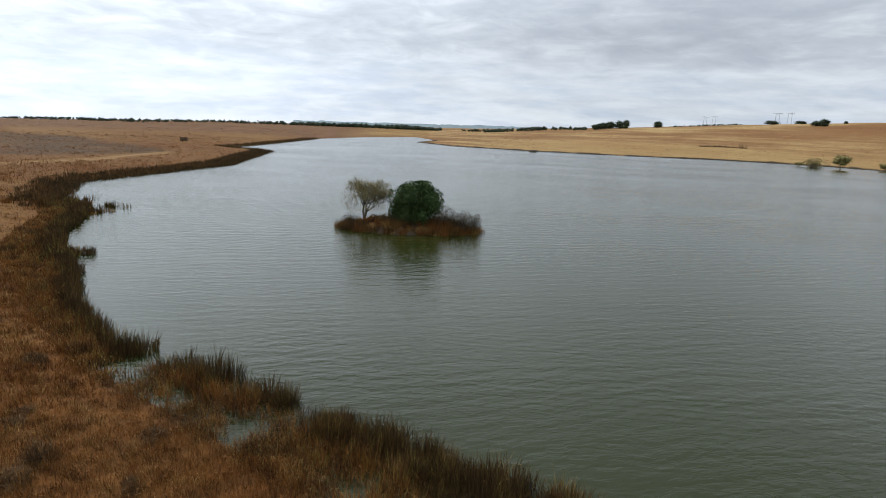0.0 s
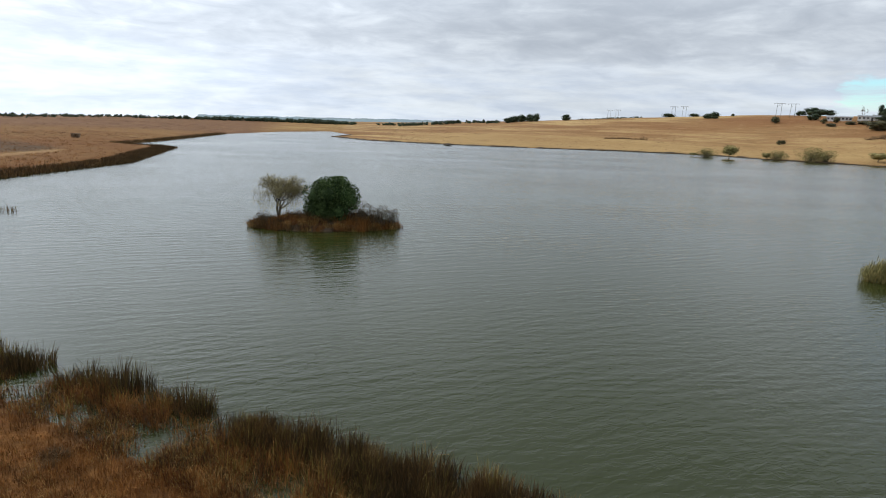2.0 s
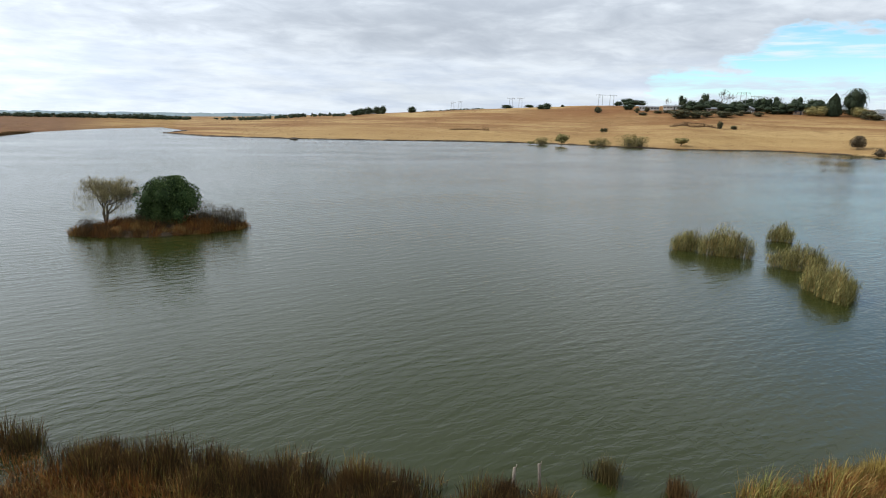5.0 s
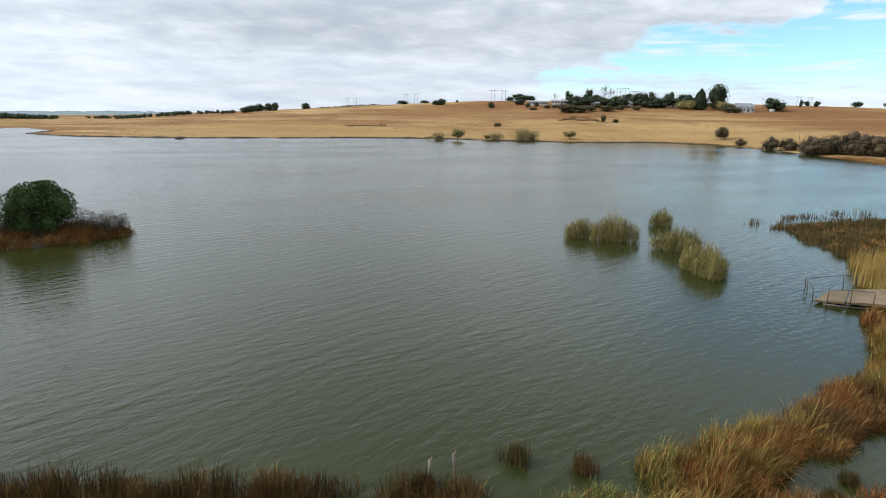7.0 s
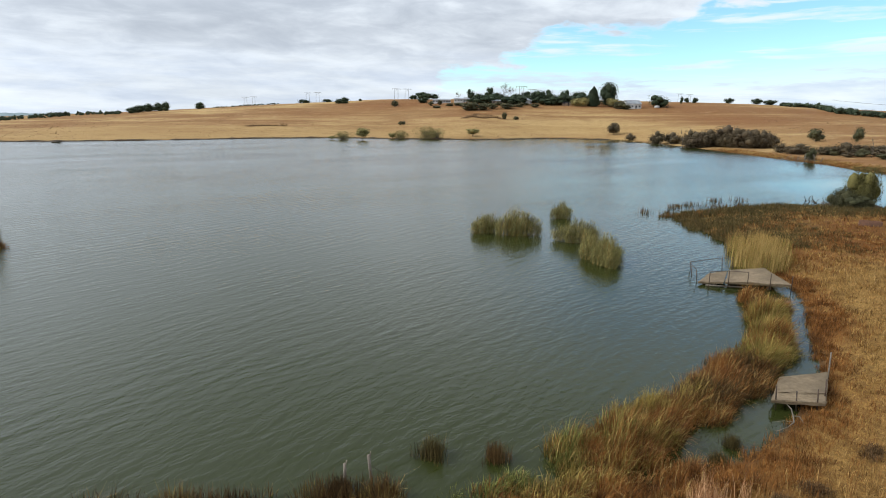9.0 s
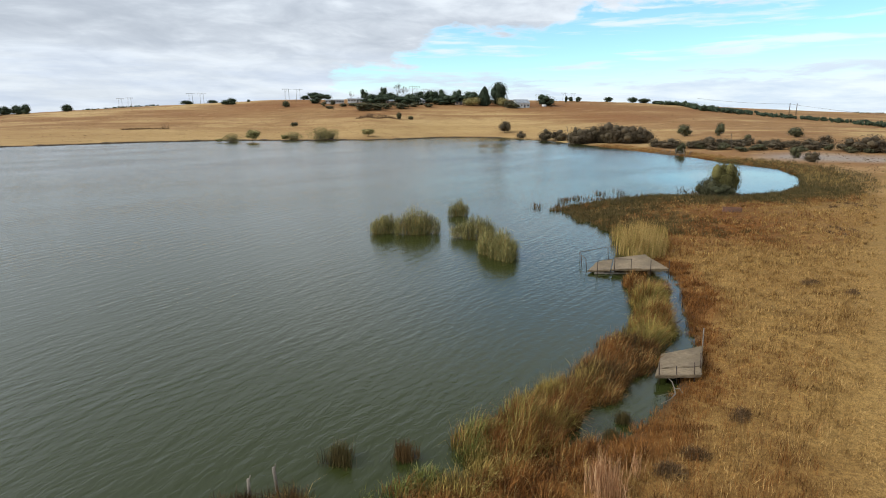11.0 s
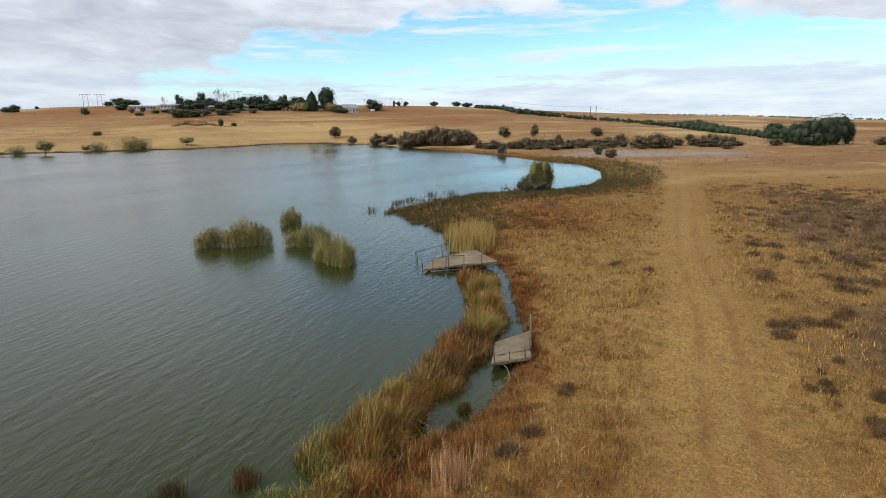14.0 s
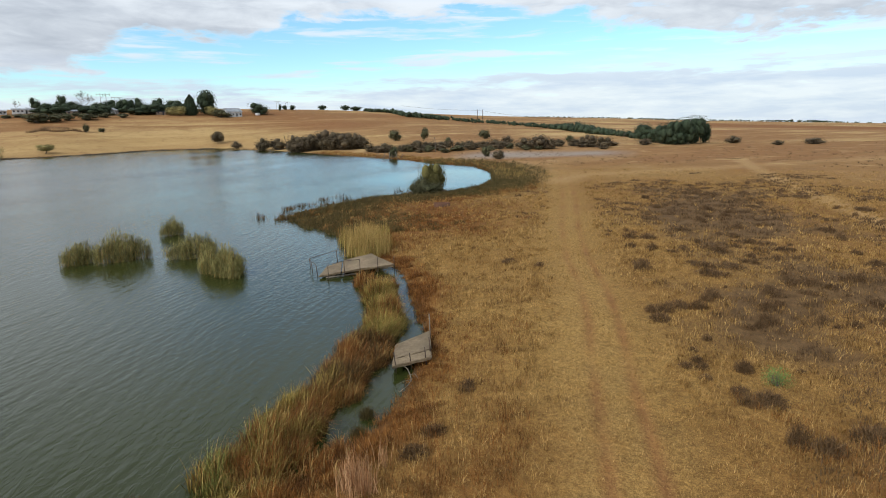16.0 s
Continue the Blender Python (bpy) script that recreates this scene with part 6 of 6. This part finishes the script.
def bank_driftwood():
    rs = rand(201)
    thing = empty("driftwood", (25.6, 5.9, 0), "bleached crooked branch beside the platform", "driftwood")
    pts = np.array([(0.75, 0.85, 0.3), (0.3, 0.5, 0.34), (-0.1, 0.28, 0.25), (-0.7, 0.05, 0.28), (-1.2, 0.12, 0.2), (-1.7, 0.35, 0.12)])
    part("branch", mesh_of("branch", *tube(pts, (0.018, 0.026, 0.03, 0.028, 0.02, 0.01), 6), M_POLE), thing)
    part("branch", mesh_of("branch", *tube([pts[2], (-0.3, 0.0, 0.4), (-0.75, -0.3, 0.4)], (0.02, 0.015, 0.008), 5), M_POLE), thing)
    part("branch", mesh_of("branch", *tube([pts[3], (-0.95, 0.35, 0.3), (-1.1, 0.6, 0.2)], (0.015, 0.01, 0.006), 5), M_POLE), thing)
    for x, y, lean, tall in ((9.2, 14.5, 0.05, 0.8), (10.1, 14.2, -0.10, 0.95)):
        post = empty("old_post", (x, y, 0), "broken pale timber post standing in the shallows", "post", "old posts")
        stick("shaft", post, (0, 0, -0.3), (lean, 0.04, tall), 0.06, M_POLE, sides=7)
        stick("splinter", post, (lean * 0.7, 0.03, tall * 0.8), (lean + 0.06, 0.0, tall + 0.12), 0.022, M_POLE, sides=5)
        stick("wire", post, (0.03, 0, tall * 0.5), (0.5, -0.35, 0.02), 0.008, M_IRON, "loose rusty wire", 4)


bank_driftwood()


def trough():
    thing = empty("trough", (76.7, 15.3, high(76.7, 15.3) - 0.03), "rusty red-brown metal trough lying in the sedge", "trough")
    thing.rotation_euler = (0, 0, radians(-74))
    bm = bmesh.new()
    bmesh.ops.create_cube(bm, size=1)
    bmesh.ops.scale(bm, vec=(2.1, 0.8, 0.62), verts=bm.verts)
    bmesh.ops.translate(bm, vec=(0, 0, 0.31), verts=bm.verts)
    top = max(bm.faces, key=lambda f: f.calc_center_median().z)
    bmesh.ops.inset_region(bm, faces=[top], thickness=0.05)
    bmesh.ops.translate(bm, vec=(0, 0, -0.4), verts=top.verts)
    bmesh.ops.bevel(bm, geom=[e for e in bm.edges if e.is_manifold], offset=0.02, segments=1, affect="EDGES")
    part("tub", bm_mesh("tub", bm, mat_plain("red_rust", (0.10, 0.048, 0.028), (0.20, 0.10, 0.06), 6, 0.8, 0.3)), thing)
    for x in (-0.85, 0.85):
        stick("foot", thing, (x, -0.4, 0.03), (x, 0.4, 0.03), 0.05, M_IRON)


trough()


def jetty_ruin():
    p = Vector((189.3, 56, 0))
    thing = empty("ruined_jetty", p, "ruined jetty of leaning bleached timber posts", "jetty")
    q = ((-0.3, 2.6, 0.35, 2.2), (0.0, 0.6, 0.05, 2.4), (0.4, -2.2, -0.5, 2.5), (0.5, -2.9, 0.6, 1.7))
    for x, y, lean, tall in q:
        stick("post", thing, (x, y, -0.5), (x, y - lean * 1.6, tall), 0.11, M_POLE)
    stick("rail", thing, (-0.2, 2.5, 0.9), (0.5, -2.8, 0.8), 0.08, M_POLE)
    stick("rail", thing, (-0.2, 2.5, 1.5), (0.2, -1.0, 1.4), 0.07, M_POLE)
    rs = rand(211)
    p = Vector((197, 63.5, 0))
    thing = empty("fallen_branches", p, "bleached fallen branches at the waterline", "driftwood", "fallen branches")
    for k in range(6):
        s = np.array((rs.uniform(-1, 1), rs.uniform(-3, 3), -0.2))
        e = s + (rs.uniform(-1, 1), rs.uniform(-2.0, 2.0), rs.uniform(0.5, 1.8))
        v, f = tube([s, (s + e) / 2 + rs.normal(0, 0.2, 3), e], (0.12, 0.09, 0.03), 5)
        part("branch", mesh_of("branch", v, f, M_POLE), thing)


jetty_ruin()


# ---- farmstead ----
def box(name, lo, hi, mat):
    bm = bmesh.new()
    bmesh.ops.create_cube(bm, size=1)
    lo, hi = Vector(lo), Vector(hi)
    bmesh.ops.scale(bm, vec=hi - lo, verts=bm.verts)
    bmesh.ops.translate(bm, vec=(lo + hi) / 2, verts=bm.verts)
    return bm_mesh(name, bm, mat)


def farm_house(b, r, w, wall_h, ridge, depth, wall_mat, roof_mat, label, windows=3, turn=0.0):
    thing = empty("farmhouse", polar(b, r) - Vector((0, 0, 0.15)), label, "house", "farm buildings")
    thing.rotation_euler = (0, 0, radians(-b + turn))
    x, y, h = w / 2, depth / 2, wall_h
    v = [(-x, -y, -0.5), (x, -y, -0.5), (x, y, -0.5), (-x, y, -0.5), (-x, -y, h), (x, -y, h), (x, y, h), (-x, y, h), (-x, 0, h + ridge), (x, 0, h + ridge)]
    me = bpy.data.meshes.new("wall")
    me.from_pydata(v, [], [(0, 1, 5, 4), (2, 3, 7, 6), (1, 2, 6, 9, 5), (3, 0, 4, 8, 7), (3, 2, 1, 0)])
    me.materials.append(wall_mat)
    part("wall", me, thing)
    e = 0.4
    drop = ridge * e / y
    for s in (-1, 1):
        q = [(-x - e, s * (y + e), h - drop), (x + e, s * (y + e), h - drop), (x + e, 0, h + ridge + 0.02), (-x - e, 0, h + ridge + 0.02)]
        me = bpy.data.meshes.new("roof")
        me.from_pydata(q + [(a, c, d + 0.12) for a, c, d in q], [], [(0, 1, 2, 3), (4, 5, 6, 7), (0, 1, 5, 4), (1, 2, 6, 5), (2, 3, 7, 6), (3, 0, 4, 7)])
        me.materials.append(roof_mat)
        part("roof", me, thing)
    for k in range(windows):
        c = -x + w * (k + 0.5) / windows
        if k == windows // 2:
            part("door", box("door", (c - 0.5, -y - 0.05, -0.1), (c + 0.5, -y + 0.02, 2.0), M_DARK), thing)
        else:
            win = part("window", box("window", (c - 0.6, -y - 0.04, 0.9), (c + 0.6, -y + 0.02, 2.0), M_DARK), thing)
            part("sill", box("sill", (c - 0.7, -y - 0.12, 0.82), (c + 0.7, -y + 0.02, 0.9), wall_mat), win)


M_BROWNWALL = mat_plain("tan_wall", (0.30, 0.20, 0.13), (0.42, 0.31, 0.22), 2, 0.9, 0.1)
farm_house(41.6, 486, 14.5, 2.6, 0.7, 6, M_WHITE, M_ROOF, "long low white farm building with a grey roof", 7)
farm_house(43.6, 486, 13.6, 2.6, 0.7, 6, M_WHITE, M_ROOF, "long low white farm building with a grey roof", 6)
farm_house(46.9, 468, 8.7, 2.4, 0.9, 6, M_BROWNWALL, M_ROOF, "small tan-walled house under trees", 3)
farm_house(49.6, 474, 7.0, 2.6, 1.5, 6, M_WHITE, M_ROOF, "small white gabled house between trees", 3, 70)
farm_house(59.1, 464, 11.0, 3.4, 2.4, 9, M_WHITE, M_ROOF, "grey-roofed gabled farmhouse with pale walls", 4, 28)
farm_house(58.7, 461, 7.0, 2.4, 1.0, 5, M_WHITE, M_ROOF, "grey-roofed lean-to beside the farmhouse", 2, 10)
farm_house(53.3, 468, 6.0, 2.0, 0.5, 4, M_BROWNWALL, M_DARK, "low dark shed under trees", 2)


def water_tank():
    thing = empty("water_tank", polar(61.3, 474), "low round white water tank", "tank")
    part("shell", mesh_of("shell", *tube([(0, 0, -0.3), (0, 0, 1.5)], (1.8, 1.8), 20), M_WHITE), thing)
    part("lid", mesh_of("lid", *tube([(0, 0, 1.5), (0, 0, 1.75)], (1.9, 0.4), 20), M_WHITE), thing)


water_tank()


def brush_pen():
    """Tumbledown brushwood pen on the slope, and a heap beside the far shore."""
    rs = rand(221)
    for name, label, spots in (
            ("brushwood_pen", "tumbledown brown brushwood pen on the slope", [(b, 386 + 3 * math.sin(b * 3), 1.5) for b in np.linspace(43.6, 47.3, 40)] + [(44.6, 392, 3.2), (44.8, 392, 3.6)] + [(b, 398, 1.2) for b in np.linspace(44.5, 46.5, 14)]),
            ("brushwood_heap", "long heap of dark brushwood on the grass", [(b, 366, 1.0) for b in np.linspace(23.6, 26.2, 30)] + [(26.6, 366, 2.0), (26.8, 366, 2.2), (27.0, 366, 1.6)])):
        o = polar(spots[0][0], spots[0][1])
        bits = []
        for b, r, h in spots:
            p = np.array(polar(b, r) - o)
            h = h * rs.choice([0.25, 0.6, 1.0, 1.5])
            base = p + np.column_stack([rs.normal(0, 0.9, (34, 2)), np.full(34, -0.05)])
            bits.append(blades(rs, base, h * rs.uniform(0.3, 1.0, 34), 0.16, 0.7))
        v, f = merged(bits)
        ob = new(name, mesh_of(name, v, f, M_BRUSH))
        ob.location = o
        tagged(ob, label, "brushwood")


brush_pen()


# ---- power line ----
def power_pole(spots):
    """An H-frame pole: two legs, a crossarm and three insulators; copied along the line."""
    thing = empty("power_pole", (0, 0, 0), "grey H-frame power line pole on the ridge", "power pole", "power line poles")
    for x in (-0.16, 0.16):
        stick("leg", thing, (x, 0, -0.05), (x * 0.85, 0, 1.0), 0.016, M_STEEL)
    stick("crossarm", thing, (-0.36, 0, 0.96), (0.36, 0, 0.96), 0.014, M_STEEL)
    stick("brace", thing, (-0.15, 0, 0.72), (0.14, 0, 0.93), 0.009, M_STEEL)
    for x in (-0.33, 0.0, 0.33):
        stick("insulator", thing, (x, 0, 0.955), (x, 0, 0.88), 0.012, M_IRON)
    for i, (b, r, h) in enumerate(spots):
        m = Matrix.LocRotScale(polar(b, r) - Vector((0, 0, 0.1)), Euler((0, 0, radians(-b))), Vector((h, h, h)))
        if i == 0:
            first = m
        else:
            copy_thing(thing, m)
    thing.matrix_basis = first


power_pole([(23.6, 617, 8.5), (24.3, 612, 8.5), (29.1, 596, 9.7), (30.0, 586, 9.5), (37.3, 526, 10.6), (38.3, 522, 10.3), (49.1, 494, 12.5), (50.1, 494, 10.0), (63.1, 544, 7.2), (63.9, 547, 7.0), (101.0, 1088, 11.5), (102.0, 974, 10.0)])


def wire_line():
    poles = []
    for b, r in ((81.7, 564), (82.2, 572)):
        thing = empty("telegraph_pole", polar(b, r), "dark timber telegraph pole above a field", "pole", "telegraph poles")
        stick("shaft", thing, (0, 0, -0.5), (0, 0, 9.0), 0.28, M_IRON)
        stick("crossarm", thing, (-1.0, 0, 8.4), (1.0, 0, 8.4), 0.12, M_IRON)
        poles.append(thing.location + Vector((0, 0, 8.5)))
    thing = empty("overhead_wire", poles[0], "thin overhead wire slung over the field", "wire")
    for end, z in ((polar(74.5, 560), 8.0), (polar(90.5, 560), 3.5)):
        a, c = np.zeros(3), np.array(end) + (0, 0, z) - np.array(poles[0])
        t = np.linspace(0, 1, 14)[:, None]
        path = a * (1 - t) + c * t - (0, 0, 1) * (4 * t * (1 - t)) * 1.2
        part("wire", mesh_of("wire", *tube(path, np.full(14, 0.07), 4), M_IRON), thing)


wire_line()


# ---- small things ----
def small_things():
    # rock and half-sunk log off the far shore
    rs = rand(231)
    thing = empty("log", (40.6, 262.5, 0), "dark half-sunk log off the far shore", "log")
    part("stem", mesh_of("stem", *tube([(-1.9, 0, 0.05), (0, 0.2, 0.35), (1.5, 0, 0.3)], (0.3, 0.4, 0.2), 8), M_BARK), thing)
    part("stub", mesh_of("stub", *tube([(0.4, 0.1, 0.3), (0.7, 0, 1.0)], (0.2, 0.08), 6), M_BARK), thing)
    # hay and timber stack on the western slope
    p = polar(-23.4, 226)
    thing = empty("timber_stack", p, "small brown stack of timber on the western slope", "stack")
    for k in range(9):
        x, z = (k % 3 - 1) * 0.8 + 0.1 * rs.normal(), 0.25 + (k // 3) * 0.45
        stick("log", thing, (x, -0.9, z), (x + 0.1 * rs.normal(), 0.9, z), 0.27, M_BUSHWOOD)
    # distinct scrub bushes in the near grass
    spots = [(-12.8, 17.3, 1.9, 0.7), (-10.0, 19.0, 1.3, 0.4), (-18.0, 25.2, 1.5, 0.5), (-9.0, 15.8, 1.3, 0.4), (-15.5, 20.5, 1.4, 0.4), (36.1, -7.7, 1.9, 0.6), (35.2, -6.0, 1.5, 0.6), (33.9, -6.3, 1.5, 0.5),
             (20.4, -9.8, 1.9, 0.75), (21.5, -11.5, 1.8, 0.6), (24.0, -9.1, 1.8, 0.5), (24.6, -8.2, 1.3, 0.45), (27.5, -9.0, 1.5, 0.55), (36.4, -12.7, 2.0, 0.6), (34.6, -12.2, 1.8, 0.6), (33, -10.7, 1.4, 0.5), (38.6, -10.1, 1.5, 0.6),
             (34.2, -16.4, 1.9, 0.55), (40.2, -16.2, 1.9, 0.6), (43.5, -19.8, 2.4, 0.6), (31, -8.2, 1.2, 0.45), (29.3, -7.2, 1.1, 0.4), (47.5, 3.5, 1.6, 0.5), (46, 1.0, 1.6, 0.45), (18.7, 4.2, 1.5, 0.45), (20.4, 4.0, 1.4, 0.4), (24.5, 3.2, 1.3, 0.4)]
    for k in range(60):
        r, b = rs.uniform(42, 100), radians(rs.uniform(97, 121))
        spots.append((r * math.sin(b), r * math.cos(b), rs.uniform(1.3, 3.0), rs.uniform(0.35, 0.65)))
    for k in range(70):
        r, b = rs.uniform(24, 90), radians(rs.uniform(93, 119))
        spots.append((r * math.sin(b), r * math.cos(b), rs.uniform(0.6, 1.4), rs.uniform(0.2, 0.45)))
    spots = [(x + q * rs.normal(0, 0.42) * w, y + q * rs.normal(0, 0.42) * w, w * rs.uniform(0.5, 0.95), h * rs.uniform(0.6, 1.15)) for x, y, w, h in spots for q in (0, 1) if q == 0 or w > 1.2]
    spots = [q for q in spots if q[0] < 0 or abs(q[1] - float(track_middle(q[0]))) > 2.8]
    proto = empty("dwarf_shrub", (0, 0, 0), "low dark brown dwarf shrub in dry grass", "shrub", "dwarf shrubs")
    n = 230
    a, q = rs.uniform(0, 2 * np.pi, n), rs.uniform(0, 1, n) ** 0.8
    base = np.column_stack([0.42 * q * np.cos(a) * (1 + 0.3 * np.sin(3 * a)), 0.42 * q * np.sin(a), np.full(n, -0.05)])
    part("foliage", mesh_of("foliage", *blades(rs, base, rs.uniform(0.35, 1.1, n) * (1 - 0.5 * q ** 2), 0.018, 0.35), M_HEATH), proto)
    n = 330
    a, q = rs.uniform(0, 2 * np.pi, n), rs.uniform(0, 1, n) ** 0.75
    up = rs.uniform(0.15, 0.75, n) * (1 - 0.6 * q ** 2)
    base = np.column_stack([0.45 * q * np.cos(a), 0.45 * q * np.sin(a), up])
    part("crown", mesh_of("crown", *blades(rs, base, rs.uniform(0.06, 0.22, n), 0.016, 0.8), M_HEATH), proto)
    for i, (x, y, w, h) in enumerate(spots):
        m = Matrix.LocRotScale(Vector((x, y, high(x, y) - 0.05)), Euler((0, 0, i * 1.3)), Vector((w, w, h * 1.25)))
        if i == 0:
            first = m
        else:
            copy_thing(proto, m)
    proto.matrix_basis = first
    g = bush(233, M_FRESH, 1600, "green_dwarf_shrub", "small bright green shrub in dry grass", "shrub", "", False)
    g.matrix_basis = Matrix.LocRotScale(Vector((26.0, -9.9, high(26.0, -9.9) - 0.05)), None, Vector((1.1, 1.1, 0.8)))


M_BUSHWOOD = mat_plain("brown_timber", (0.13, 0.08, 0.045), (0.26, 0.17, 0.10), 5, 0.9, 0.4)
small_things()
